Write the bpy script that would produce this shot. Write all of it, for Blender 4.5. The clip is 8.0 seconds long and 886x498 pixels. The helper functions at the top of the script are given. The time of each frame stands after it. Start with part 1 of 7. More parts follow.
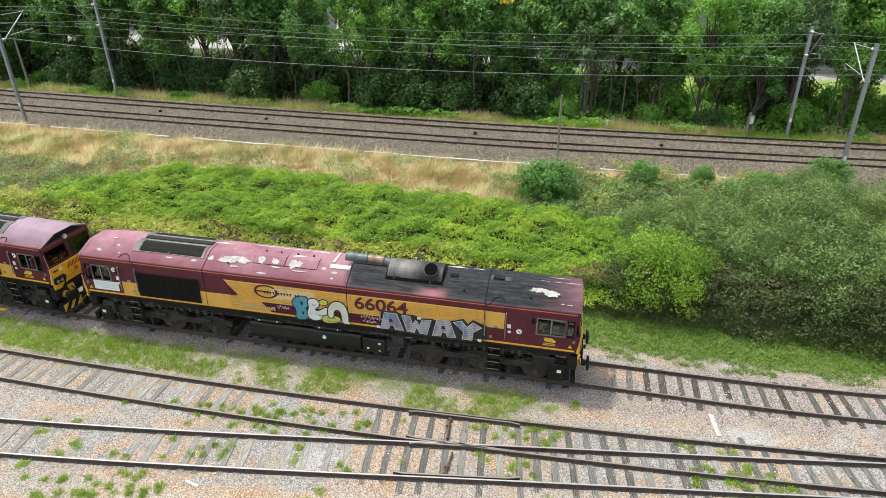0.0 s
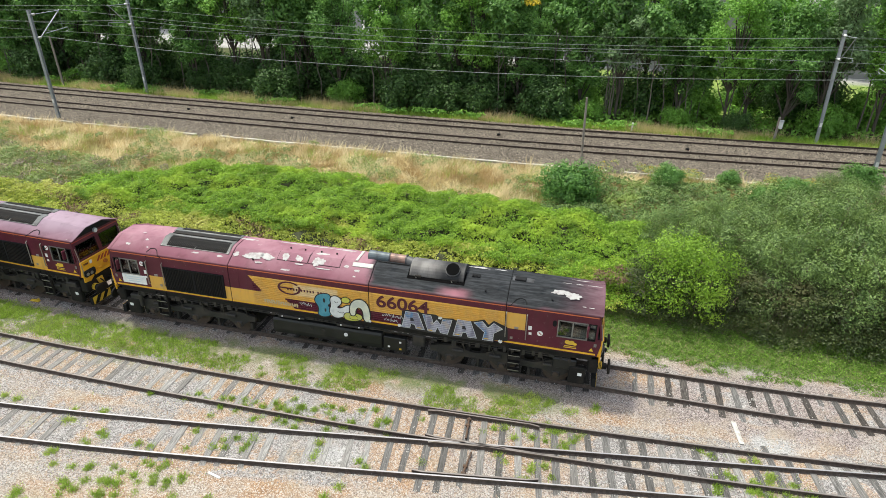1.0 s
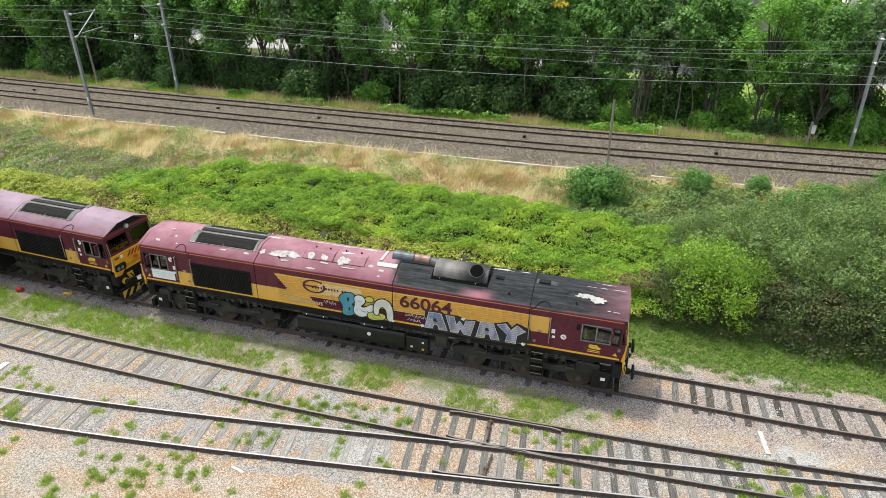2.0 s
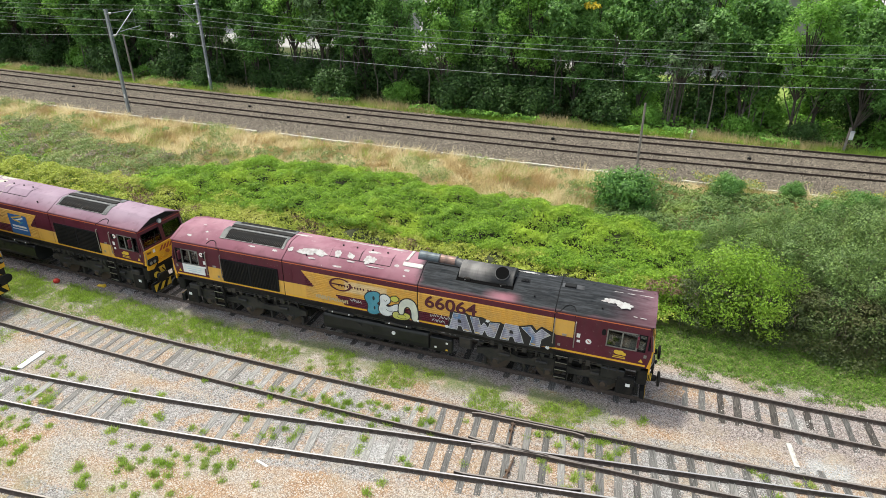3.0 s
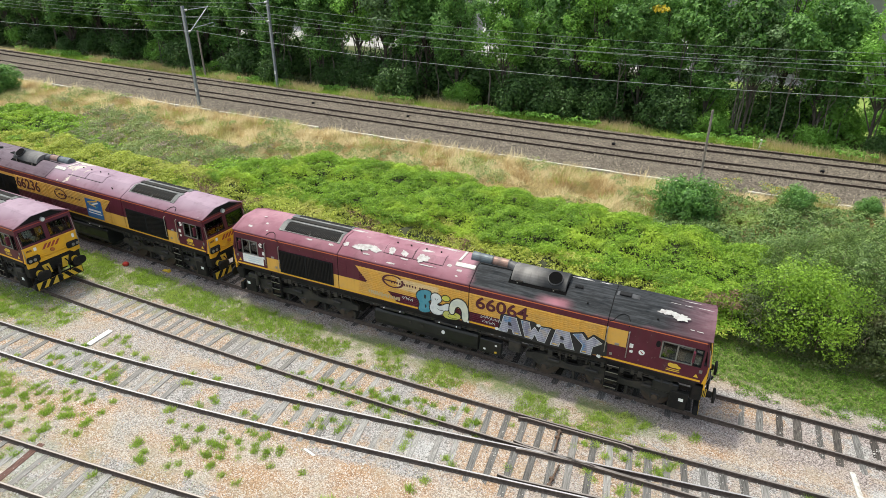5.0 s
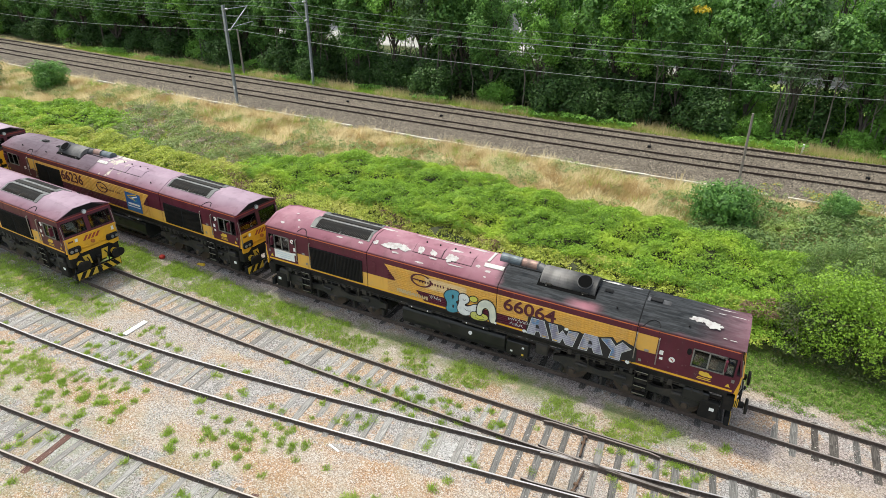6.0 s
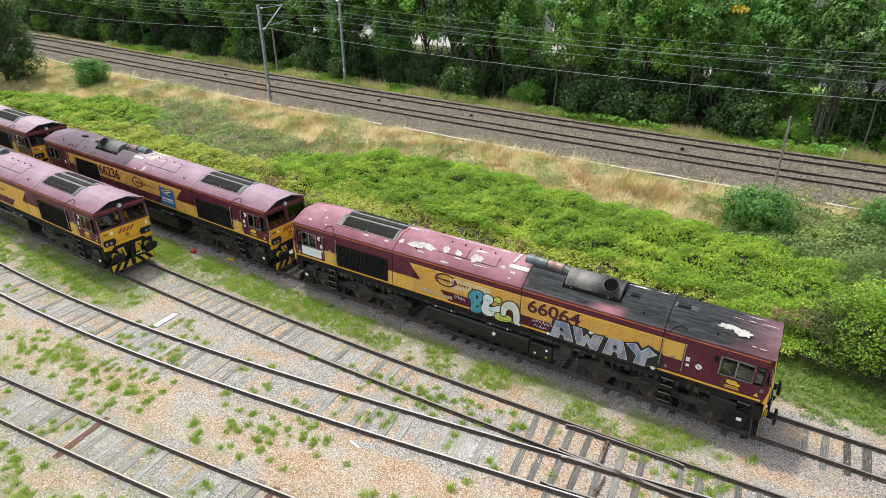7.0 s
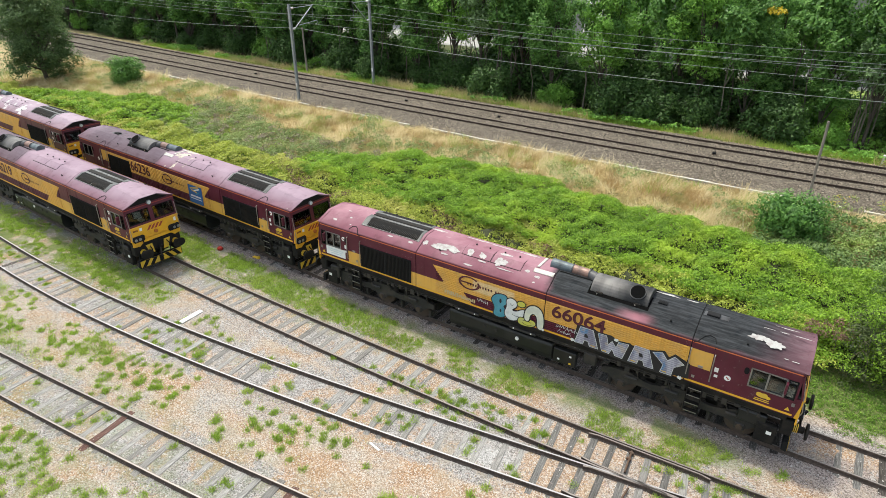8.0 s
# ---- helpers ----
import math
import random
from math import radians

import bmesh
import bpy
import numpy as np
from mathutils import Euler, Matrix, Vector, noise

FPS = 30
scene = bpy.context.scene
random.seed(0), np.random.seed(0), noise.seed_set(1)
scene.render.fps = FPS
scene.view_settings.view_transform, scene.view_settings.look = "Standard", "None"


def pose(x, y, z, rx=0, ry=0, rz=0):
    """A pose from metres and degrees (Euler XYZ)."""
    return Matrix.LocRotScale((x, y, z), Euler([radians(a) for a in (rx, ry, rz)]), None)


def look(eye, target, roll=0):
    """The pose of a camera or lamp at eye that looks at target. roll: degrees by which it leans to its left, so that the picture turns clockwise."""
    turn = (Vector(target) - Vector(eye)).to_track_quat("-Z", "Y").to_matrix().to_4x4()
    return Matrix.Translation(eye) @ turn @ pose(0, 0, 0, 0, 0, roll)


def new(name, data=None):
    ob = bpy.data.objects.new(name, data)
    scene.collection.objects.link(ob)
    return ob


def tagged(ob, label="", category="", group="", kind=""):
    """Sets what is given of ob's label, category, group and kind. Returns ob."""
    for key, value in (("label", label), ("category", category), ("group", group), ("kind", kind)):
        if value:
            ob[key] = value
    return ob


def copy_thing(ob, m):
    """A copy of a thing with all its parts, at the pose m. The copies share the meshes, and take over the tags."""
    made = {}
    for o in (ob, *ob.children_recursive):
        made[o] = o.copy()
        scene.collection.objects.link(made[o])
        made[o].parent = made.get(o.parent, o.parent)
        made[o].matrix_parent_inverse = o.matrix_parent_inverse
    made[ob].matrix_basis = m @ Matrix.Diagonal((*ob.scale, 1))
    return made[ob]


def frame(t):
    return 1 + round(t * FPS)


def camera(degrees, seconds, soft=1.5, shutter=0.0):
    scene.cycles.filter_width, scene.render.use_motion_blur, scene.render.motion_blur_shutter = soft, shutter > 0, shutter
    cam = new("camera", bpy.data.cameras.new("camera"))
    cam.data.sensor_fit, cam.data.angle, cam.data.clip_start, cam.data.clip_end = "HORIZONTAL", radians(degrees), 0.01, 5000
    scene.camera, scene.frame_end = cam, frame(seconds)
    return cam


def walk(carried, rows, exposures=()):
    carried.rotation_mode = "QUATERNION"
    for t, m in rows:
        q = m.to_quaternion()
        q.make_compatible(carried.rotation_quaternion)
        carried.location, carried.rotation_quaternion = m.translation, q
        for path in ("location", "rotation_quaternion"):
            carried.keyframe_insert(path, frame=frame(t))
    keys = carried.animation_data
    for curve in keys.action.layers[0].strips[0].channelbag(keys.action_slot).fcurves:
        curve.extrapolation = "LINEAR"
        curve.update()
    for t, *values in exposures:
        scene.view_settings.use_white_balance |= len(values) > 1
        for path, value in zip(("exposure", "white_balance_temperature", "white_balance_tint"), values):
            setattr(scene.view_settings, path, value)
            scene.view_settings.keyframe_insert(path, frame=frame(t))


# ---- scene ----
cam = camera(71.5, 8.0, soft=0.6)
PATH = [
    (0, (8.759, -20.396, 15.367), (8.422, -18.64, 14.469), 1.0),
    (0.5, (8.747, -20.422, 15.358), (8.379, -18.672, 14.462), 1.0),
    (1, (8.72, -20.486, 15.36), (8.317, -18.744, 14.465), 1.1),
    (1.5, (8.677, -20.52, 15.349), (8.24, -18.785, 14.456), 1.1),
    (3, (8.646, -20.554, 15.41), (8.093, -18.853, 14.517), 1.1),
    (3.5, (8.614, -20.603, 15.399), (8.022, -18.913, 14.507), 1.2),
    (4, (8.61, -20.576, 15.383), (7.976, -18.902, 14.491), 1.2),
    (4.5, (8.593, -20.59, 15.401), (7.922, -18.931, 14.508), 1.3),
    (6, (8.689, -20.489, 15.396), (7.884, -18.892, 14.499), 1.2),
    (6.5, (8.755, -20.444, 15.393), (7.906, -18.872, 14.495), 1.1),
    (7, (8.827, -20.383, 15.402), (7.939, -18.833, 14.502), 1.0),
    (7.5, (8.82, -20.293, 15.391), (7.897, -18.764, 14.492), 1.0),
    (8, (8.762, -20.177, 15.39), (7.804, -18.67, 14.49), 0.9),
]
walk(cam, [(t, look(eye, target, roll)) for t, eye, target, roll in PATH])

# ---- sky, sun and exposure ----
SUN_ELEV, SUN_FROM = 66.0, (-0.92, 0.392)
scene.view_settings.exposure = 1.34
scene.view_settings.use_white_balance = True
scene.view_settings.white_balance_temperature, scene.view_settings.white_balance_tint = 6650, 4
world = bpy.data.worlds.new("sky")
scene.world = world
world.use_nodes = True
wn = world.node_tree.nodes
sky = wn.new("ShaderNodeTexSky")
sky.sky_type = "NISHITA"
sky.sun_disc = False
sky.sun_elevation = radians(SUN_ELEV)
sky.sun_rotation = math.atan2(SUN_FROM[0], SUN_FROM[1])
sky.air_density, sky.dust_density, sky.ozone_density = 1.0, 3.0, 1.0
wn["Background"].inputs["Strength"].default_value = 0.135
haze = wn.new("ShaderNodeHueSaturation")
haze.inputs["Saturation"].default_value = 0.50
world.node_tree.links.new(sky.outputs["Color"], haze.inputs["Color"])
world.node_tree.links.new(haze.outputs["Color"], wn["Background"].inputs["Color"])
sun = new("sun", bpy.data.lights.new("sun", "SUN"))
sun.data.energy, sun.data.angle, sun.data.color = 1.50, radians(3.0), (1.0, 0.95, 0.87)
_h = math.cos(radians(SUN_ELEV))
sun.matrix_world = look((SUN_FROM[0] * _h * 60, SUN_FROM[1] * _h * 60, math.sin(radians(SUN_ELEV)) * 60), (0, 0, 0))

# ---- materials ----


class Net:
    """A short hand for node trees."""

    def __init__(self, name):
        self.mat = bpy.data.materials.new(name)
        self.mat.use_nodes = True
        self.t = self.mat.node_tree
        self.b = self.t.nodes["Principled BSDF"]
        self.out = self.t.nodes["Material Output"]
        self._p = None

    def put(self, socket, v):
        if isinstance(v, bpy.types.NodeSocket):
            self.t.links.new(v, socket)
        elif isinstance(v, (tuple, list)) and len(v) == 3 and socket.type == "RGBA":
            socket.default_value = (*v, 1)
        else:
            socket.default_value = v

    def pos(self):
        if self._p is None:
            self._p = self.t.nodes.new("ShaderNodeTexCoord").outputs["Object"]
        return self._p

    def xyz(self):
        n = self.t.nodes.new("ShaderNodeSeparateXYZ")
        self.put(n.inputs[0], self.pos())
        return n.outputs[0], n.outputs[1], n.outputs[2]

    def m(self, op, a, b=0.0, c=0.0, clamp=False):
        n = self.t.nodes.new("ShaderNodeMath")
        n.operation, n.use_clamp = op, clamp
        for i, v in enumerate((a, b, c)):
            if i < len(n.inputs):
                self.put(n.inputs[i], v)
        return n.outputs[0]

    def noise(self, scale, detail=4.0, rough=0.55, stretch=None, seed=0.0):
        n = self.t.nodes.new("ShaderNodeTexNoise")
        n.inputs["Scale"].default_value, n.inputs["Detail"].default_value, n.inputs["Roughness"].default_value = scale, detail, rough
        v = self.pos()
        if stretch or seed:
            k = self.t.nodes.new("ShaderNodeMapping")
            k.inputs["Scale"].default_value = stretch or (1, 1, 1)
            k.inputs["Location"].default_value = (seed, seed * 0.7, seed * 1.3)
            self.put(k.inputs[0], v)
            v = k.outputs[0]
        self.put(n.inputs["Vector"], v)
        return n.outputs["Fac"]

    def cells(self, scale, what="Color"):
        n = self.t.nodes.new("ShaderNodeTexVoronoi")
        n.inputs["Scale"].default_value = scale
        self.put(n.inputs["Vector"], self.pos())
        return n.outputs[what]

    def ramp(self, v, lo, hi):
        n = self.t.nodes.new("ShaderNodeMapRange")
        n.clamp = True
        n.interpolation_type = "SMOOTHSTEP"
        self.put(n.inputs[0], v)
        n.inputs[1].default_value, n.inputs[2].default_value = lo, hi
        return n.outputs[0]

    def mix(self, f, a, b, kind="MIX"):
        n = self.t.nodes.new("ShaderNodeMix")
        n.data_type, n.blend_type = "RGBA", kind
        self.put(n.inputs[0], f)
        self.put(n.inputs[6], a)
        self.put(n.inputs[7], b)
        return n.outputs[2]

    def grey(self, v):
        """A single value out of a colour."""
        n = self.t.nodes.new("ShaderNodeSeparateColor")
        self.put(n.inputs[0], v)
        return n.outputs[0]

    def island(self):
        return self.t.nodes.new("ShaderNodeNewGeometry").outputs["Random Per Island"]

    def rand(self):
        return self.t.nodes.new("ShaderNodeObjectInfo").outputs["Random"]

    def band(self, v, lo, hi, soft=0.004):
        """1 between lo and hi."""
        return self.m("MULTIPLY", self.ramp(v, lo - soft, lo + soft), self.m("SUBTRACT", 1.0, self.ramp(v, hi - soft, hi + soft)))

    def bump(self, v, strength=0.5, dist=0.02):
        n = self.t.nodes.new("ShaderNodeBump")
        n.inputs["Strength"].default_value, n.inputs["Distance"].default_value = strength, dist
        self.put(n.inputs["Height"], v)
        self.put(self.b.inputs["Normal"], n.outputs[0])

    def done(self, color, rough=0.7, metal=0.0, spec=0.4):
        self.put(self.b.inputs["Base Color"], color)
        self.put(self.b.inputs["Roughness"], rough)
        self.put(self.b.inputs["Metallic"], metal)
        self.b.inputs["Specular IOR Level"].default_value = spec
        return self.mat


def worn(name, color, dirt, rough=0.6, metal=0.0, scale=3.0, amount=0.5, bump=0.3, fine=40.0, dist=0.004, spec=0.4):
    """A plain surface with stains and grain."""
    n = Net(name)
    big = n.ramp(n.noise(scale, 5), 0.42, 0.68)
    fin = n.noise(fine, 3)
    c = n.mix(n.m("MULTIPLY", big, amount), color, dirt)
    c = n.mix(n.m("MULTIPLY", n.ramp(fin, 0.35, 0.7), 0.3), c, dirt)
    n.bump(fin, bump, dist)
    return n.done(c, n.m("ADD", n.m("MULTIPLY", big, 0.2), rough - 0.05), metal, spec)


def glass_mat(name, tint=(0.60, 0.66, 0.63)):
    """A tinted pane: seen through, with a gloss that grows at a slant."""
    n = Net(name)
    clear = n.t.nodes.new("ShaderNodeBsdfTransparent")
    clear.inputs[0].default_value = (*tint, 1)
    gloss = n.t.nodes.new("ShaderNodeBsdfGlossy")
    gloss.inputs["Roughness"].default_value = 0.03
    fres = n.t.nodes.new("ShaderNodeFresnel")
    fres.inputs[0].default_value = 1.75
    mx = n.t.nodes.new("ShaderNodeMixShader")
    n.t.links.new(fres.outputs[0], mx.inputs[0])
    n.t.links.new(clear.outputs[0], mx.inputs[1])
    n.t.links.new(gloss.outputs[0], mx.inputs[2])
    n.t.links.new(mx.outputs[0], n.out.inputs["Surface"])
    return n.mat


def leaf_mat(name, dark, light, yellow=None, passing=0.35, rough=0.55, patch=0.35):
    n = Net(name)
    r = n.island()
    c = n.mix(r, dark, light)
    if yellow:
        c = n.mix(n.m("MULTIPLY", n.ramp(n.noise(patch, 3), 0.5, 0.68), 0.7), c, yellow)
    c = n.mix(n.m("MULTIPLY", n.ramp(n.noise(0.8, 3, seed=3.0), 0.45, 0.7), 0.5), c, dark)
    c = n.mix(n.m("MULTIPLY", n.ramp(n.noise(2.4, 3, seed=6.0), 0.52, 0.70), 0.5), c, light)
    n.done(c, rough, 0, 0.3)
    tr = n.t.nodes.new("ShaderNodeBsdfTranslucent")
    n.put(tr.inputs["Color"], n.mix(0.5, c, light))
    mx = n.t.nodes.new("ShaderNodeMixShader")
    mx.inputs[0].default_value = passing
    n.t.links.new(n.b.outputs[0], mx.inputs[1])
    n.t.links.new(tr.outputs[0], mx.inputs[2])
    n.t.links.new(mx.outputs[0], n.out.inputs["Surface"])
    return n.mat


def loco_paint(name, soot, peel, fade, span=(-4.5, 1.1), level=0.60, bare=(0.42, 0.41, 0.40)):
    """Maroon body with gold bands, orange line, soot on the roof and peeled lacquer."""
    n = Net(name)
    x, y, z = n.xyz()
    side = n.ramp(n.m("ABSOLUTE", y), 1.22, 1.26)
    maroon = n.mix(n.ramp(n.noise(1.2, 5), 0.35, 0.7), (0.075, 0.008, 0.020), (0.098, 0.014, 0.030))
    # upper band with a slanting end, lower band with a slanting end
    up = n.m("MULTIPLY", n.band(z, 2.29, 3.11), n.m("MULTIPLY", n.ramp(n.m("ADD", x, n.m("MULTIPLY", n.m("SUBTRACT", z, 3.16), 0.913)), -3.77, -3.755), n.m("LESS_THAN", x, 7.44)))
    door_low = n.m("MULTIPLY", n.m("GREATER_THAN", x, 6.72), n.m("LESS_THAN", z, 2.42))
    up = n.m("MULTIPLY", up, n.m("SUBTRACT", 1.0, door_low))
    low = n.m("MULTIPLY", n.band(z, 1.78, 2.43), n.m("MULTIPLY", n.m("LESS_THAN", n.m("ADD", x, n.m("SUBTRACT", z, 2.44)), -2.35), n.m("GREATER_THAN", x, -8.36)))
    mid = n.m("MULTIPLY", n.band(z, 2.29, 2.50), n.band(x, -3.2, -2.4))
    gold = n.m("MAXIMUM", n.m("MAXIMUM", up, low), mid)
    goldc = n.mix(n.ramp(n.noise(2.0, 5, seed=2.0), 0.4, 0.7), (0.66, 0.37, 0.072), (0.57, 0.34, 0.092))
    pale = n.m("MULTIPLY", n.m("MULTIPLY", n.band(x, -1.75, 0.1, 0.05), n.band(z, 2.5, 3.0, 0.03)), fade)
    goldc = n.mix(n.m("MULTIPLY", pale, 0.8), goldc, (0.70, 0.55, 0.32))
    c = n.mix(n.m("MULTIPLY", gold, side), maroon, goldc)
    c = n.mix(n.m("MULTIPLY", n.band(z, 1.77, 1.845), side), c, (0.72, 0.40, 0.03))
    c = n.mix(n.band(z, 3.335, 3.372), c, (0.62, 0.16, 0.055))
    # sun-bleached roof
    roofed = n.ramp(z, 3.40, 3.50)
    bleach = n.mix(n.ramp(n.noise(0.7, 5, seed=5.0), 0.35, 0.65), (0.220, 0.100, 0.130), (0.295, 0.160, 0.192)) if fade else n.mix(n.ramp(n.noise(0.7, 5, seed=5.0), 0.35, 0.65), (0.235, 0.168, 0.215), (0.280, 0.208, 0.255))
    high = n.ramp(n.m("ADD", z, n.m("MULTIPLY", n.noise(0.8, 3, stretch=(1, 0.4, 0.4), seed=12.0), 0.10)), 3.38, 3.92)
    c = n.mix(n.m("MULTIPLY", n.m("ADD", n.m("MULTIPLY", high, 0.65), n.m("MULTIPLY", roofed, 0.3)), 1.0), c, bleach)
    if peel:
        pz = n.m("ADD", n.noise(1.15, 6, 0.6, seed=peel), n.m("MULTIPLY", n.ramp(z, 3.5, 3.85), 0.06))
        where = n.m("MULTIPLY", n.band(x, span[0], span[1], 0.2), roofed)
        c = n.mix(n.m("MULTIPLY", n.ramp(pz, level, level + 0.012), where), c, bare)
        few = n.m("MULTIPLY", n.ramp(n.noise(3.2, 5, 0.6, seed=peel + 4), 0.72, 0.735), n.ramp(z, 3.42, 3.46))
        c = n.mix(few, c, bare)
    # streaks and grime
    st = n.ramp(n.noise(3.0, 4, stretch=(1, 1, 0.12)), 0.5, 0.75)
    c = n.mix(n.m("MULTIPLY", st, 0.22), c, (0.06, 0.045, 0.04))
    sp = n.ramp(n.noise(9.0, 3, seed=1.0), 0.66, 0.72)
    c = n.mix(n.m("MULTIPLY", sp, 0.18), c, (0.3, 0.25, 0.24))
    if soot:
        sx = n.m("ADD", x, n.m("MULTIPLY", n.noise(0.9, 4, seed=8.0), 0.8))
        s = n.m("MULTIPLY", n.m("MULTIPLY", n.ramp(sx, 1.5, 1.9), n.m("SUBTRACT", 1.0, n.ramp(sx, 8.6, 12.4))), n.ramp(n.m("ADD", z, n.m("MULTIPLY", n.noise(1.1, 4, stretch=(1, 0.3, 0.3)), 0.22)), 3.44, 3.60))
        c = n.mix(n.m("MULTIPLY", s, soot), c, n.mix(n.ramp(n.noise(5.0, 6, 0.65, stretch=(0.25, 2.2, 2.2), seed=6.0), 0.38, 0.68), (0.010, 0.0115, 0.0135), (0.036, 0.039, 0.043)))
    if fade:
        hot = n.m("MULTIPLY", n.band(n.m("ADD", x, n.m("MULTIPLY", n.noise(1.5, 4, seed=14.0), 0.5)), 4.55, 5.35, 0.45), n.band(n.m("ADD", z, n.m("MULTIPLY", n.noise(2.0, 4, seed=15.0), 0.10)), 3.48, 3.64, 0.07))
        c = n.mix(n.m("MULTIPLY", hot, 0.8), c, (0.30, 0.125, 0.155))
    n.bump(n.noise(2.5, 3), 0.15, 0.02)
    dull = n.m("ADD", n.m("ADD", 0.42, n.m("MULTIPLY", st, 0.25)), n.m("MULTIPLY", roofed, 0.3 if soot > 0.5 else 0.06))
    n.done(c, dull, 0, 0.4)
    n.put(n.b.inputs["Specular IOR Level"], n.m("SUBTRACT", 0.4, n.m("MULTIPLY", roofed, 0.25 if soot > 0.5 else 0.0)))
    return n.mat


def ground_mat():
    n = Net("gravel_and_earth")
    x, y, z = n.xyz()
    stone = n.cells(30.0)
    far = n.cells(9.0)
    sr = n.grey(stone)
    at = n.t.nodes.new("ShaderNodeAttribute")
    at.attribute_name = "bay"
    orange = n.mix(sr, (0.175, 0.103, 0.060), (0.42, 0.283, 0.182))
    beige = n.mix(sr, (0.185, 0.150, 0.120), (0.43, 0.372, 0.318))
    track = n.ramp(at.outputs["Fac"], 0.2, 0.7)
    orange = n.mix(n.m("MULTIPLY", n.ramp(n.noise(0.55, 5, 0.6, seed=21.0), 0.36, 0.58), n.m("SUBTRACT", 1.0, n.m("MULTIPLY", track, 0.7))), orange, beige)
    orange = n.mix(n.ramp(n.m("FRACT", n.m("MULTIPLY", sr, 7.0)), 0.78, 0.84), orange, (0.44, 0.41, 0.37))
    grey = n.mix(sr, (0.095, 0.090, 0.088), (0.41, 0.40, 0.395))
    pink = n.mix(sr, (0.085, 0.068, 0.062), (0.39, 0.335, 0.315))
    edge = n.ramp(n.m("ADD", at.outputs["Fac"], n.m("MULTIPLY", n.noise(1.1, 5), 0.5)), 0.55, 0.85)
    some = n.ramp(n.noise(0.62, 5, 0.65, seed=7.0), 0.46, 0.54)
    some = n.m("MULTIPLY", some, n.m("SUBTRACT", 1.0, n.m("MULTIPLY", n.m("MULTIPLY", n.band(x, 3.0, 9.6, 0.7), n.m("LESS_THAN", y, -3.0)), 0.8)))
    stray = n.m("MULTIPLY", n.ramp(n.noise(0.3, 6, 0.65, seed=17.0), 0.49, 0.62), 0.7)
    bay = n.m("MULTIPLY", n.m("MAXIMUM", n.m("MULTIPLY", edge, some), stray), 0.92)
    c = n.mix(bay, orange, grey)
    near_t1 = n.band(n.m("ADD", y, n.m("MULTIPLY", n.noise(0.8, 3), 1.2)), -1.4, 2.3, 0.5)
    c = n.mix(n.m("MULTIPLY", near_t1, n.ramp(n.noise(0.5, 3, seed=4.0), 0.34, 0.5)), c, pink)
    # pale chalky patches
    for cx, cy, r in ((16.4, -2.3, 0.9), (1.9, -6.5, 0.8), (18.0, -2.9, 0.6), (-9.6, -12.3, 0.9)):
        d = n.m("SQRT", n.m("ADD", n.m("POWER", n.m("SUBTRACT", x, cx), 2.0), n.m("POWER", n.m("MULTIPLY", n.m("SUBTRACT", y, cy), 1.3), 2.0)))
        d = n.m("ADD", d, n.m("MULTIPLY", n.noise(1.6, 3, seed=cx), 1.0))
        c = n.mix(n.m("SUBTRACT", 1.0, n.ramp(d, r, r + 0.9)), c, n.mix(sr, (0.20, 0.195, 0.19), (0.45, 0.44, 0.43)))
    # dry earth
    c = n.mix(n.m("MULTIPLY", n.ramp(n.noise(0.9, 5, seed=11.0), 0.5, 0.7), 0.45), c, (0.30, 0.245, 0.175))
    # green growth and the bank
    gr = n.mix(n.ramp(n.noise(9.0, 6, 0.7), 0.40, 0.62), (0.070, 0.120, 0.022), (0.17, 0.165, 0.080))
    gr = n.mix(n.ramp(n.noise(1.4, 4, seed=3.0), 0.4, 0.65), gr, n.mix(n.ramp(n.noise(12.0, 5, 0.7, seed=5.0), 0.42, 0.6), (0.075, 0.13, 0.022), (0.19, 0.19, 0.08)))
    lush = n.m("MULTIPLY", n.ramp(n.m("MULTIPLY", x, -1.0), -2.0, 16.0), n.band(y, -4.0, -1.6, 0.8))
    strip = n.band(n.m("ADD", y, n.m("MULTIPLY", n.noise(0.6, 3), 1.0)), -2.1, -0.9, 0.4)
    strip = n.m("MULTIPLY", strip, n.m("SUBTRACT", 1.0, n.ramp(x, 7.5, 10.5)))
    lush2 = n.m("MULTIPLY", n.ramp(n.m("MULTIPLY", x, -1.0), 14.0, 20.0), n.band(y, -8.0, -5.0, 0.8))
    behind = n.ramp(n.m("ADD", y, n.m("MULTIPLY", n.noise(0.7, 3), 1.0)), 2.2, 3.2)
    near = n.m("MULTIPLY", n.ramp(n.m("MULTIPLY", y, -1.0), 9.0, 13.0), 0.35)
    gm = n.m("MAXIMUM", n.m("MAXIMUM", n.m("MAXIMUM", lush, lush2), n.m("MULTIPLY", strip, 0.8)), n.m("MAXIMUM", behind, near))
    gm = n.m("MULTIPLY", gm, n.ramp(n.m("ADD", n.noise(1.3, 5, seed=2.0), n.m("MULTIPLY", behind, 0.25)), 0.36, 0.56))
    c = n.mix(gm, c, gr)
    straw = n.mix(n.ramp(n.noise(2.5, 6, 0.65), 0.35, 0.65), (0.17, 0.135, 0.065), (0.40, 0.32, 0.165))
    c = n.mix(n.m("MULTIPLY", n.ramp(n.m("ADD", y, n.m("MULTIPLY", n.noise(0.4, 3), 3.0)), 13.0, 15.0), n.ramp(n.noise(0.6, 4, seed=9.0), 0.33, 0.5)), c, straw)
    # ballast of the main line
    bal = n.mix(n.grey(n.cells(14.0)), (0.026, 0.022, 0.017), (0.205, 0.174, 0.138))
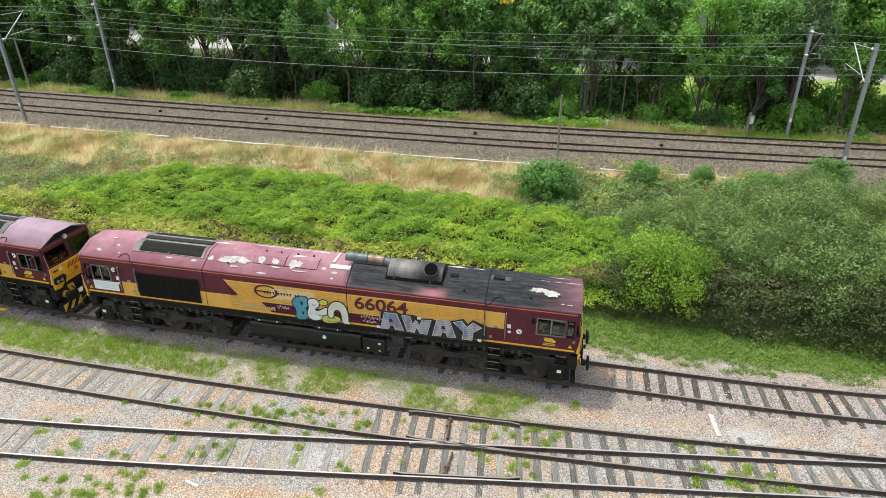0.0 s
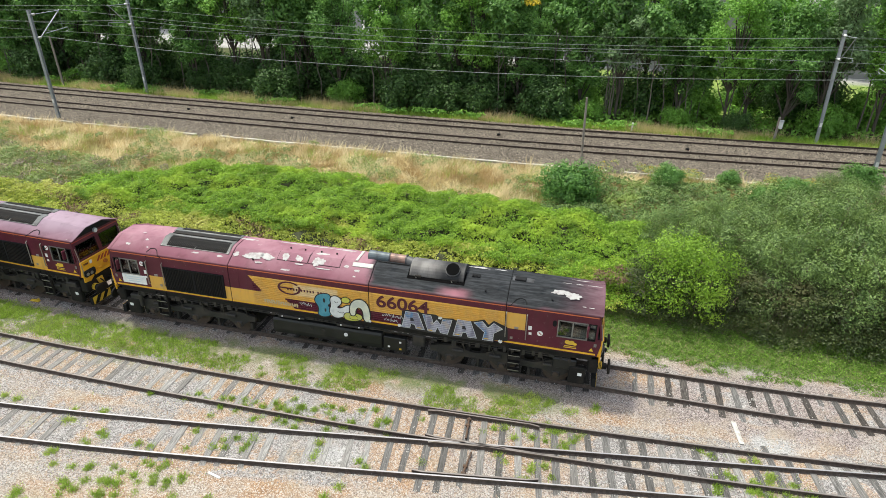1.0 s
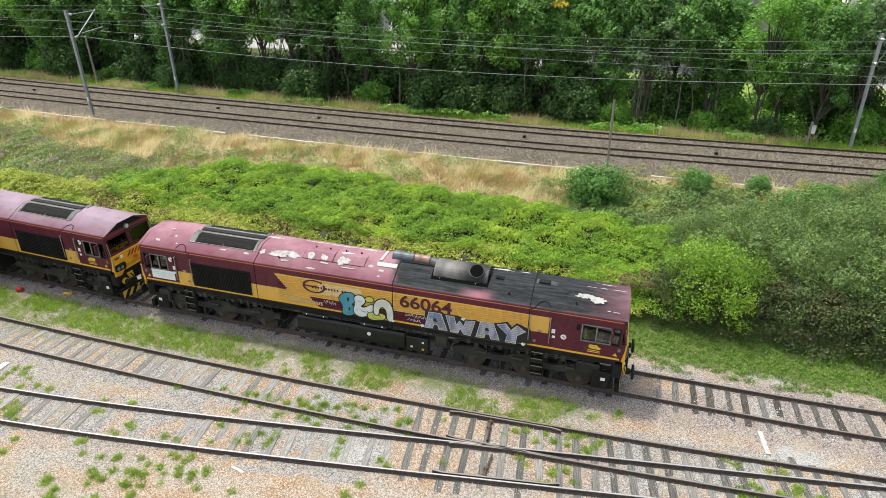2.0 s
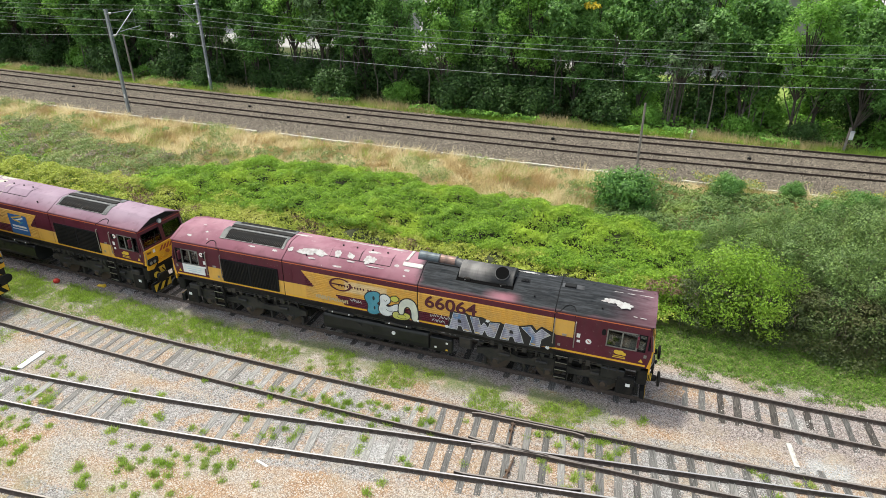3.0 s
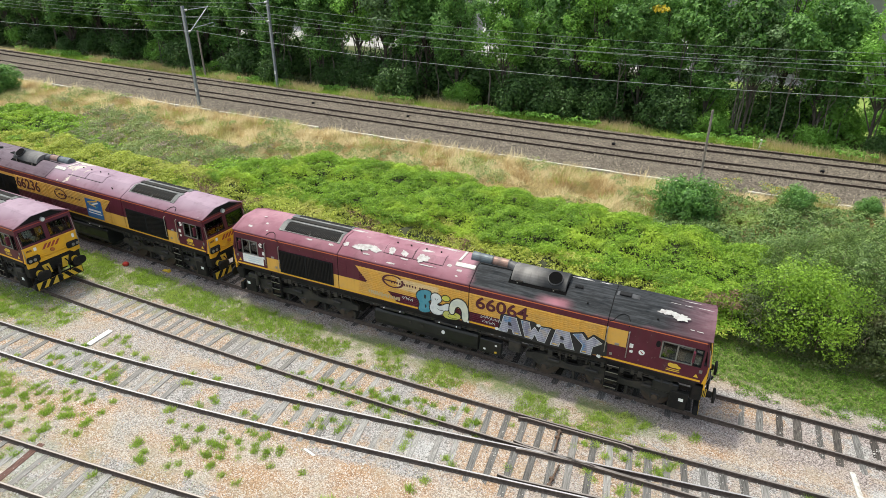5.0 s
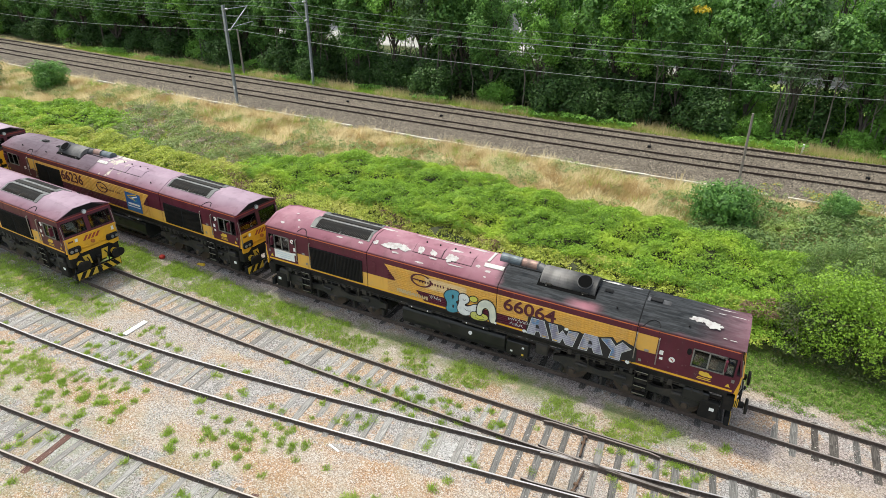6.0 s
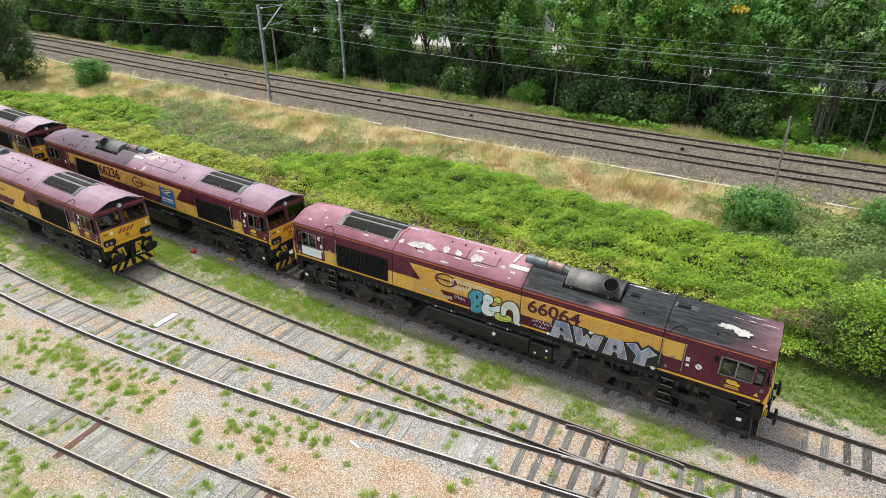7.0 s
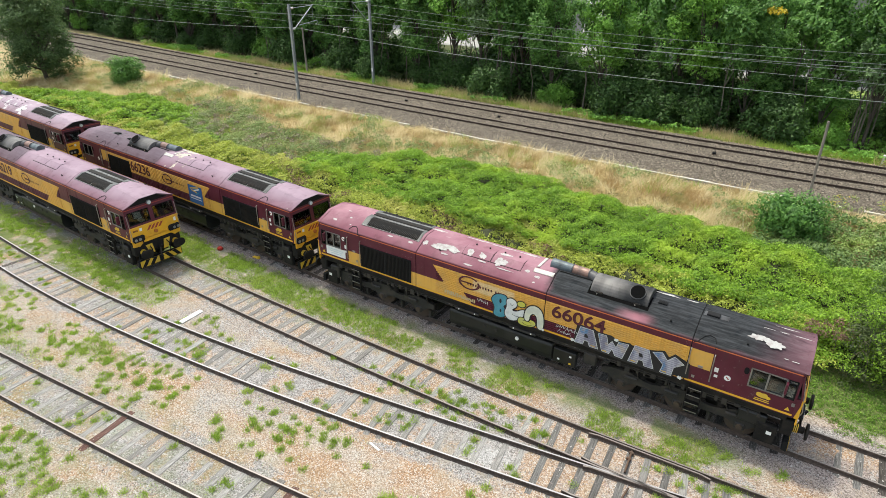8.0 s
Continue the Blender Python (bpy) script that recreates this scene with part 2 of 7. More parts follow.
    bal = n.mix(n.m("MULTIPLY", n.ramp(n.noise(0.6, 5, seed=31.0), 0.42, 0.66), 0.5), bal, (0.070, 0.058, 0.045))
    w = n.m("SUBTRACT", y, n.m("MULTIPLY", n.m("POWER", n.m("ADD", x, 12.0), 2.0), 0.00045))
    bm_ = n.band(n.m("ADD", w, n.m("MULTIPLY", n.noise(0.8, 3), 0.8)), 19.0, 28.9, 0.35)
    c = n.mix(bm_, c, bal)
    litter = n.mix(n.noise(1.2, 5), (0.035, 0.04, 0.016), (0.09, 0.105, 0.035))
    # grass brightened in colour to paint the sunlit glade behind the trunks
    lit_glade = n.mix(n.noise(1.5, 5), (0.13, 0.20, 0.04), (0.26, 0.33, 0.09))
    litter = n.mix(n.m("MULTIPLY", n.ramp(x, 6.0, 11.0), n.ramp(y, 34.0, 38.0)), litter, lit_glade)
    litter = n.mix(n.ramp(n.m("ADD", y, n.m("MULTIPLY", n.noise(0.3, 3), 4.0)), 60.0, 63.0), litter, n.mix(n.noise(0.25, 4), (0.26, 0.26, 0.24), (0.42, 0.41, 0.39)))
    c = n.mix(n.ramp(n.m("ADD", w, n.m("MULTIPLY", n.noise(0.5, 3), 1.5)), 30.6, 32.0), c, litter)
    n.bump(n.m("ADD", n.m("MULTIPLY", sr, 0.6), n.noise(60.0, 3)), 0.8, 0.03)
    return n.done(c, 0.9, 0, 0.2)


def wood_mat(name, a, b, dark):
    n = Net(name)
    g = n.noise(7.0, 6, 0.6, stretch=(3.0, 0.35, 3.0))
    c = n.mix(n.ramp(g, 0.35, 0.7), a, b)
    c = n.mix(n.m("MULTIPLY", n.ramp(n.noise(16.0, 4, stretch=(3.0, 0.12, 3.0), seed=2.0), 0.52, 0.66), 0.8), c, dark)
    c = n.mix(1.0, c, n.mix(n.rand(), (0.58, 0.56, 0.54), (1.06, 1.05, 1.03)), "MULTIPLY")
    n.bump(g, 0.6, 0.015)
    return n.done(c, 0.85, 0, 0.2)


def rail_mat(name, side, top):
    n = Net(name)
    g = n.t.nodes.new("ShaderNodeNewGeometry")
    sp = n.t.nodes.new("ShaderNodeSeparateXYZ")
    n.put(sp.inputs[0], g.outputs["Normal"])
    up = n.ramp(sp.outputs[2], 0.9, 0.98)
    x, y, z = n.xyz()
    head = n.m("MULTIPLY", up, n.ramp(z, 0.12, 0.14))
    rust = n.mix(n.ramp(n.noise(9.0, 5), 0.4, 0.65), side, tuple(v * 1.7 for v in side))
    n.bump(n.noise(50.0, 3), 0.3, 0.004)
    return n.done(n.mix(head, rust, top), n.m("SUBTRACT", 0.8, n.m("MULTIPLY", head, 0.38)), n.m("MULTIPLY", head, 0.5))


GROUND = ground_mat()
SLEEPER = wood_mat("weathered_sleeper_wood", (0.190, 0.186, 0.180), (0.33, 0.324, 0.316), (0.085, 0.080, 0.075))
OILY = wood_mat("creosoted_sleeper_wood", (0.05, 0.045, 0.042), (0.12, 0.108, 0.10), (0.02, 0.018, 0.016))
TIMBER = wood_mat("dark_grey_turnout_timber", (0.085, 0.083, 0.081), (0.19, 0.186, 0.182), (0.035, 0.032, 0.030))
RED_WOOD = wood_mat("red_brown_sleeper_wood", (0.085, 0.045, 0.038), (0.14, 0.08, 0.066), (0.04, 0.022, 0.018))
RAIL = rail_mat("rusty_rail", (0.056, 0.041, 0.033), (0.22, 0.195, 0.18))
RAIL_USED = rail_mat("used_rail", (0.054, 0.041, 0.034), (0.35, 0.34, 0.345))
RAIL_MAIN = rail_mat("main_line_rail", (0.042, 0.028, 0.021), (0.15, 0.12, 0.105))
IRON = worn("rusty_iron", (0.06, 0.04, 0.03), (0.12, 0.065, 0.035), 0.8)
BLACK = worn("black_underframe", (0.008, 0.008, 0.008), (0.032, 0.027, 0.022), 0.8, 0, 2.5, 0.7, spec=0.2)
TANK = worn("black_tank_paint", (0.008, 0.009, 0.010), (0.026, 0.025, 0.022), 0.42, 0, 1.5, 0.5, 0.1)
BOGIE = worn("grimy_bogie_grey", (0.016, 0.016, 0.0155), (0.056, 0.046, 0.036), 0.7, 0, 2.2, 0.8)
WHEEL = worn("brown_wheel_steel", (0.06, 0.045, 0.035), (0.11, 0.075, 0.05), 0.7, 0.2)
STEEL = worn("bare_steel", (0.35, 0.34, 0.33), (0.18, 0.15, 0.12), 0.4, 0.7)
YELLOW = worn("warning_yellow", (0.76, 0.40, 0.022), (0.50, 0.26, 0.05), 0.45, 0, 2.0, 0.4)
BRIGHT_YELLOW = worn("chevron_yellow", (0.72, 0.46, 0.03), (0.42, 0.30, 0.08), 0.5, 0, 3.0, 0.5)
WHITE = worn("white_paint", (0.74, 0.74, 0.73), (0.5, 0.48, 0.45), 0.5, 0, 3.0, 0.4)
MAROON = worn("maroon_paint", (0.075, 0.010, 0.022), (0.10, 0.022, 0.034), 0.42, 0, 1.5, 0.6, 0.1)
MAROON_DARK = worn("maroon_lettering", (0.07, 0.010, 0.020), (0.09, 0.02, 0.03), 0.5)
RED_STRIPE = worn("red_stripe", (0.32, 0.045, 0.03), (0.22, 0.05, 0.04), 0.5)
GRILLE = worn("dark_grille", (0.010, 0.010, 0.010), (0.025, 0.022, 0.02), 0.85, spec=0.12)
# soot together with the darkness of hollows, in one black
HOLLOW_BLACK = worn("soot_and_hollow_black", (0.003, 0.003, 0.003), (0.006, 0.006, 0.006), 0.95, spec=0.05)
SEAL = worn("black_rubber", (0.010, 0.010, 0.011), (0.022, 0.022, 0.022), 0.85, spec=0.15)
ALU = worn("aluminium_frame", (0.26, 0.26, 0.25), (0.16, 0.155, 0.15), 0.4, 0.6)
RADIATOR_GREY = worn("radiator_frame_grey", (0.085, 0.088, 0.088), (0.045, 0.045, 0.043), 0.55, 0.2, 3.0, 0.7)
ROOF_GREY = worn("galvanised_roof_edge", (0.26, 0.26, 0.25), (0.10, 0.10, 0.10), 0.5, 0.3)
GLASS = glass_mat("cab_glass")
LENS = worn("lamp_lens", (0.62, 0.65, 0.64), (0.4, 0.42, 0.42), 0.15)
INTERIOR = worn("cab_interior", (0.12, 0.13, 0.128), (0.07, 0.076, 0.074), 0.7)
PAPER = worn("paper", (0.78, 0.78, 0.76), (0.6, 0.6, 0.58), 0.8)
SILENCER = worn("sooty_silencer", (0.060, 0.060, 0.064), (0.012, 0.012, 0.013), 0.55, 0.1, 1.1, 0.95)


def drum_mat():
    """Heat-greyed steel, black with soot round the stack."""
    n = Net("scorched_drum_steel")
    x, y, z = n.xyz()
    c = n.mix(n.ramp(n.noise(2.0, 5, stretch=(1, 0.6, 0.6)), 0.35, 0.68), (0.085, 0.080, 0.078), (0.155, 0.148, 0.142))
    c = n.mix(n.m("MULTIPLY", n.ramp(n.noise(6.0, 5, stretch=(2.0, 0.3, 0.3), seed=2.0), 0.55, 0.7), 0.5), c, (0.05, 0.04, 0.036))
    d = n.m("ADD", n.m("ABSOLUTE", n.m("SUBTRACT", x, 4.50)), n.m("MULTIPLY", n.noise(1.6, 4, seed=4.0), 0.5))
    c = n.mix(n.m("SUBTRACT", 1.0, n.ramp(d, 0.50, 1.05)), c, (0.010, 0.0105, 0.012))
    n.bump(n.noise(30.0, 3), 0.2, 0.004)
    return n.done(c, 0.6, 0.15)


DRUM = drum_mat()
PIPE_STEEL = worn("blue_grey_pipe", (0.10, 0.125, 0.14), (0.04, 0.045, 0.05), 0.5, 0.2, 2.0, 0.8)
COPPER = worn("heat_stained_pipe", (0.24, 0.14, 0.11), (0.09, 0.07, 0.065), 0.5, 0.2, 2.5, 0.8)
BARE = worn("bare_edge_plate", (0.46, 0.45, 0.42), (0.26, 0.24, 0.21), 0.6, 0, 5.0, 0.7)
CONCRETE = worn("concrete", (0.50, 0.47, 0.42), (0.34, 0.31, 0.27), 0.85, 0, 1.5, 0.6, 0.5)
GALV = worn("galvanised_steel", (0.34, 0.36, 0.38), (0.24, 0.25, 0.26), 0.5, 0.5, 1.0, 0.6, 0.1)
OLD_WOOD = worn("grey_post_wood", (0.24, 0.21, 0.18), (0.14, 0.12, 0.10), 0.85, 0, 2.0, 0.7, 0.5)
PORCELAIN = worn("glazed_insulator", (0.62, 0.63, 0.62), (0.4, 0.4, 0.4), 0.25)
WIRE = worn("overhead_wire", (0.26, 0.28, 0.27), (0.18, 0.19, 0.18), 0.7, 0.0)
BARK = worn("bark", (0.085, 0.07, 0.055), (0.05, 0.042, 0.034), 0.9, 0, 1.5, 0.7, 0.7, 12.0, 0.03)
STEM_BARK = worn("grey_stem_bark", (0.16, 0.135, 0.11), (0.08, 0.068, 0.055), 0.9, 0, 1.2, 0.7, 0.6, 12.0, 0.02)
TWIG = worn("bare_twig", (0.15, 0.115, 0.085), (0.09, 0.07, 0.05), 0.9)
L_BRAMBLE = leaf_mat("bramble_leaf", (0.050, 0.115, 0.014), (0.345, 0.55, 0.056), (0.46, 0.58, 0.062), 0.42)
L_YELLOW = leaf_mat("yellow_green_leaf", (0.16, 0.21, 0.028), (0.54, 0.60, 0.11), (0.56, 0.50, 0.17), 0.40)
L_BUSH = leaf_mat("willow_leaf", (0.036, 0.074, 0.020), (0.222, 0.33, 0.090), (0.29, 0.375, 0.080), 0.24, 0.5)
L_PRIVET = leaf_mat("privet_leaf", (0.060, 0.125, 0.016), (0.31, 0.50, 0.050), (0.37, 0.51, 0.06), 0.40)
L_COVER = leaf_mat("ground_cover_leaf", (0.055, 0.120, 0.014), (0.22, 0.370, 0.050), None, 0.34)
L_GREY = leaf_mat("grey_green_leaf", (0.11, 0.16, 0.045), (0.32, 0.40, 0.15), (0.30, 0.36, 0.10), 0.35)
L_WOOD = leaf_mat("woodland_leaf", (0.040, 0.108, 0.028), (0.205, 0.395, 0.090), (0.23, 0.40, 0.07), 0.43, 0.5, 0.12)
# darker copy of the woodland leaf, with the wood's shade in its colour
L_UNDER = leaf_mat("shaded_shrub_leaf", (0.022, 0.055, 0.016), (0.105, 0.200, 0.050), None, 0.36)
L_WOOD_GREY = leaf_mat("silvery_woodland_leaf", (0.085, 0.15, 0.06), (0.30, 0.44, 0.20), None, 0.42, 0.45)
# paler copy of the woodland leaf, sunlight put into its colour
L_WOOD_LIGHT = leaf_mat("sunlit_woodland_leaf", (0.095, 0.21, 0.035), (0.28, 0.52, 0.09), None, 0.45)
L_GRASS = leaf_mat("green_grass", (0.13, 0.24, 0.03), (0.34, 0.52, 0.07), (0.45, 0.48, 0.14), 0.42)
L_TUFT = leaf_mat("fresh_grass", (0.125, 0.215, 0.024), (0.40, 0.55, 0.090), (0.48, 0.54, 0.15), 0.40)
L_STRAW = leaf_mat("dry_grass", (0.34, 0.25, 0.11), (0.78, 0.65, 0.37), (0.34, 0.38, 0.13), 0.4)
L_PALE_STRAW = leaf_mat("pale_dry_grass", (0.52, 0.42, 0.22), (0.88, 0.78, 0.52), None, 0.4)
L_BROWN_STRAW = leaf_mat("brown_dry_grass", (0.26, 0.17, 0.075), (0.58, 0.42, 0.20), (0.22, 0.26, 0.08), 0.35)
L_LONE = leaf_mat("dark_willow_leaf", (0.034, 0.070, 0.024), (0.150, 0.235, 0.080), None, 0.34)
L_FLOWER = leaf_mat("yellow_bloom", (0.45, 0.33, 0.02), (0.62, 0.48, 0.04), None, 0.2)
L_DEAD = leaf_mat("withered_leaf", (0.10, 0.055, 0.038), (0.24, 0.135, 0.09), None, 0.2)
L_DRY = leaf_mat("dead_stem", (0.18, 0.14, 0.10), (0.36, 0.30, 0.22), None, 0.15)
# leaves standing in shade: the shade is mixed into this dark green
L_SHADE = leaf_mat("shaded_undergrowth_leaf", (0.020, 0.034, 0.010), (0.085, 0.115, 0.030), (0.12, 0.11, 0.045), 0.22)

# ---- mesh helpers ----


def link_mesh(name, bm, material, parent=None, label="", smooth=False):
    me = bpy.data.meshes.new(name)
    bm.to_mesh(me)
    bm.free()
    for mt in material if isinstance(material, (list, tuple)) else (material,):
        me.materials.append(mt)
    if smooth:
        me.shade_smooth()
    ob = new(name, me)
    if parent:
        ob.parent = parent
    if label:
        ob["label"] = label
    return ob


def part(name, bm, material, parent, label="", smooth=False):
    return link_mesh(name, bm, material, parent, label, smooth)


def box(bm, c, s, bevel=0.0, rot=None):
    """A box of size s about c."""
    r = bmesh.ops.create_cube(bm, size=1.0)
    vs = r["verts"]
    bmesh.ops.scale(bm, vec=s, verts=vs)
    if bevel:
        es = list({e for v in vs for e in v.link_edges})
        out = bmesh.ops.bevel(bm, geom=es, offset=bevel, segments=1, affect="EDGES")
        vs = list({v for f in out["faces"] for v in f.verts} | {v for v in vs if v.is_valid})
    if rot:
        bmesh.ops.rotate(bm, cent=(0, 0, 0), matrix=Euler([radians(a) for a in rot]).to_matrix(), verts=vs)
    bmesh.ops.translate(bm, vec=c, verts=vs)
    return vs


def boxed(c, s, bevel=0.0, rot=None):
    bm = bmesh.new()
    box(bm, c, s, bevel, rot)
    return bm


def rod(bm, a, b, r, r2=None, seg=10):
    """A round bar from a to b."""
    a, b = Vector(a), Vector(b)
    d = b - a
    m = Matrix.Translation((a + b) / 2) @ d.to_track_quat("Z", "Y").to_matrix().to_4x4()
    return bmesh.ops.create_cone(bm, cap_ends=True, segments=seg, radius1=r, radius2=r if r2 is None else r2, depth=d.length, matrix=m)["verts"]


def rodded(a, b, r, r2=None, seg=10):
    bm = bmesh.new()
    rod(bm, a, b, r, r2, seg)
    return bm


def bent(points, r, seg=8):
    """A bar along several points."""
    bm = bmesh.new()
    for a, b in zip(points[:-1], points[1:]):
        rod(bm, a, b, r, None, seg)
    return bm


def prism(outline, axis, lo, hi, bevel=0.0):
    """An outline of (u, v) drawn out along an axis."""
    bm = bmesh.new()
    put = {"x": lambda u, v, w: (w, u, v), "y": lambda u, v, w: (u, w, v), "z": lambda u, v, w: (u, v, w)}[axis]
    a = [bm.verts.new(put(u, v, lo)) for u, v in outline]
    b = [bm.verts.new(put(u, v, hi)) for u, v in outline]
    k = len(outline)
    bm.faces.new(a)
    bm.faces.new(b[::-1])
    for i in range(k):
        bm.faces.new((a[i], b[i], b[(i + 1) % k], a[(i + 1) % k]))
    bmesh.ops.recalc_face_normals(bm, faces=bm.faces)
    if bevel:
        bmesh.ops.bevel(bm, geom=bm.edges[:], offset=bevel, segments=1, affect="EDGES")
    return bm


def mesh_of(name, verts, faces, material, parent=None):
    me = bpy.data.meshes.new(name)
    me.from_pydata([tuple(v) for v in verts], [], [tuple(f) for f in faces])
    me.materials.append(material)
    ob = new(name, me)
    if parent:
        ob.parent = parent
    return ob


def fast_mesh(name, verts, quads, material, parent=None, tri=False):
    """A mesh from arrays of vertices and equal faces."""
    k = 3 if tri else 4
    me = bpy.data.meshes.new(name)
    me.vertices.add(len(verts))
    me.vertices.foreach_set("co", np.asarray(verts, np.float32).ravel())
    me.loops.add(len(quads) * k)
    me.loops.foreach_set("vertex_index", np.asarray(quads, np.int32).ravel())
    me.polygons.add(len(quads))
    me.polygons.foreach_set("loop_start", np.arange(0, len(quads) * k, k, dtype=np.int32))
    me.update(calc_edges=True)
    me.validate()
    me.materials.append(material)
    ob = new(name, me)
    if parent:
        ob.parent = parent
    return ob


def leaves(rng, centres, normals, size, material, name, parent=None, long=1.5, jitter=0.6):
    """Small pointed leaves of three corners."""
    k = len(centres)
    nrm = normals + rng.normal(0, jitter, (k, 3))
    nrm /= np.linalg.norm(nrm, axis=1)[:, None] + 1e-9
    a = np.cross(nrm, rng.normal(0, 1, (k, 3)))
    a /= np.linalg.norm(a, axis=1)[:, None] + 1e-9
    b = np.cross(nrm, a)
    s = (size * rng.uniform(0.6, 1.35, k))[:, None]
    v = np.empty((k, 3, 3))
    v[:, 0] = centres - a * s * long * 0.42 + b * s * 0.46
    v[:, 1] = centres - a * s * long * 0.30 - b * s * 0.50
    v[:, 2] = centres + a * s * long * 0.62
    return fast_mesh(name, v.reshape(-1, 3), np.arange(k * 3).reshape(k, 3), material, parent, True)


def empty(name, m=None):
    ob = new(name)
    ob.empty_display_size = 0.2
    if m is not None:
        ob.matrix_basis = m
    return ob


def lettering(text, size, bold=0.0):
    """A flat mesh of the built-in font, its lower left corner at 0, in x and y."""
    cu = bpy.data.curves.new("lettering", "FONT")
    cu.body, cu.size, cu.offset, cu.extrude = text, size, bold, 0.003
    ob = bpy.data.objects.new("lettering", cu)
    scene.collection.objects.link(ob)
    me = bpy.data.meshes.new_from_object(ob.evaluated_get(bpy.context.evaluated_depsgraph_get()))
    bpy.data.objects.remove(ob)
    bm = bmesh.new()
    bm.from_mesh(me)
    bpy.data.meshes.remove(me)
    return bm


def fitted(bm, x0, x1, z0, z1, y, flip=False):
    """Stretch lettering into a field of the side wall at y, seen from outside."""
    xs = [v.co.x for v in bm.verts]
    ys = [v.co.y for v in bm.verts]
    a, b, c, d = min(xs), max(xs), min(ys), max(ys)
    for v in bm.verts:
        u, w, dep = (v.co.x - a) / (b - a), (v.co.y - c) / (d - c), v.co.z
        v.co = ((x1 + (x0 - x1) * u) if flip else (x0 + (x1 - x0) * u), y + (dep if y > 0 else -dep), z0 + (z1 - z0) * w)
    return bm

# ---- ground ----
PROFILE_Y = (-900, 2.4, 4.0, 8.0, 12.0, 15.0, 17.5, 19.2, 19.9, 21.0, 28.4, 29.3, 31.5, 45, 900)
PROFILE_Z = (0, 0, 0.22, 0.8, 1.4, 1.85, 2.05, 2.1, 2.14, 2.25, 2.25, 2.1, 1.9, 1.6, 1.6)


def swing(x):
    """How far the main line swings out of the straight."""
    return 0.00045 * (min(max(x, -80.0), 60.0) + 12.0) ** 2


def ground_z(x, y):
    s = min(max((y - 5.0) / 10.0, 0.0), 1.0)
    yy = y - swing(x) * s
    z = float(np.interp(yy, PROFILE_Y, PROFILE_Z))
    rough = 0.10 * min(max((yy - 3.0) / 4.0, 0.0), 1.0) * (1.0 if yy < 18.5 or yy > 29.5 else 0.15)
    z += rough * noise.noise((x * 0.35, y * 0.35, 0)) * 1.6
    return z + 0.018 * noise.noise((x * 1.1, y * 1.1, 3.0)) - 0.012


def make_ground():
    xs = [-900, -500, -300, -200, -140, -110, -90] + list(np.arange(-78, 52, 0.55)) + [56, 64, 80, 110, 160, 240, 400, 900]
    ys = [-900, -400, -200, -100, -60, -40, -30] + list(np.arange(-24, 34, 0.45)) + [36, 40, 46, 55, 70, 100, 150, 240, 400, 900]
    verts = [(x, y, ground_z(x, y)) for y in ys for x in xs]
    k = len(xs)
    quads = [(j * k + i, j * k + i + 1, (j + 1) * k + i + 1, (j + 1) * k + i) for j in range(len(ys) - 1) for i in range(k - 1)]
    ob = fast_mesh("ground", verts, quads, GROUND)
    # how far a place lies between the rails, for the grey ballast there
    att = ob.data.attributes.new("bay", "FLOAT", "POINT")
    att.data.foreach_set("value", np.array([between_rails(x, y) if -64 < x < 45 and -17 < y < 3 else 0.0 for x, y, z in verts], np.float32))
    ob.data.shade_smooth()
    tagged(ob, "gravelly railway yard with earth, grass and a raised bank", "ground", kind="structure")


# ---- tracks ----
RAIL_H = 0.15
GAUGE = 0.752  # middle of the track to the middle of a rail head
PROFILE = [(-0.06, -0.025), (0.06, -0.025), (0.06, -0.008), (0.010, 0.02), (0.010, 0.112), (0.034, 0.122), (0.034, 0.146), (0.026, RAIL_H), (-0.026, RAIL_H), (-0.034, 0.146), (-0.034, 0.122), (-0.010, 0.112), (-0.010, 0.02), (-0.06, -0.008)]


def rail(line, parent, material, name="rail"):
    """A rail of true section along points (x, y, z of its foot)."""
    verts, faces, k = [], [], len(PROFILE)
    for i, p in enumerate(line):
        a, b = line[max(i - 1, 0)], line[min(i + 1, len(line) - 1)]
        d = Vector((b[0] - a[0], b[1] - a[1], 0)).normalized()
        nx, ny = -d.y, d.x
        verts += [(p[0] + nx * u, p[1] + ny * u, p[2] + v) for u, v in PROFILE]
    for i in range(len(line) - 1):
        for j in range(k):
            faces.append((i * k + j, i * k + (j + 1) % k, (i + 1) * k + (j + 1) % k, (i + 1) * k + j))
    faces.append(tuple(range(k))[::-1])
    faces.append(tuple(range((len(line) - 1) * k, len(line) * k)))
    return mesh_of(name, verts, faces, material, parent)


def curve_through(pts, degree):
    """A smooth y over x through a few known places."""
    p = np.array(pts)
    q = np.polynomial.Polynomial.fit(p[:, 0], p[:, 1], degree)
    lo, hi = p[0, 0], p[-1, 0]
    dq = q.deriv()

    def f(x):
        if x < lo:
            return float(q(lo) + dq(lo) * (x - lo))
        if x > hi:
            return float(q(hi) + dq(hi) * (x - hi))
        return float(q(x))
    return f


def line_1(x):
    if x < -9:
        return 0.056 * (math.sqrt((x + 9) ** 2 + 4.0) - 2.0)
    return 0.006 * max(x - 15.0, 0.0) ** 2 if x < 25 else 0.6 + 0.12 * (x - 25)


line_2 = curve_through([(-45, -2.9), (-32, -3.65), (-18.5, -4.25), (-10.3, -4.53), (-6.3, -4.47), (-0.5, -4.38), (3.9, -4.24), (8.4, -4.16), (12.9, -3.91), (20, -3.3)], 4)
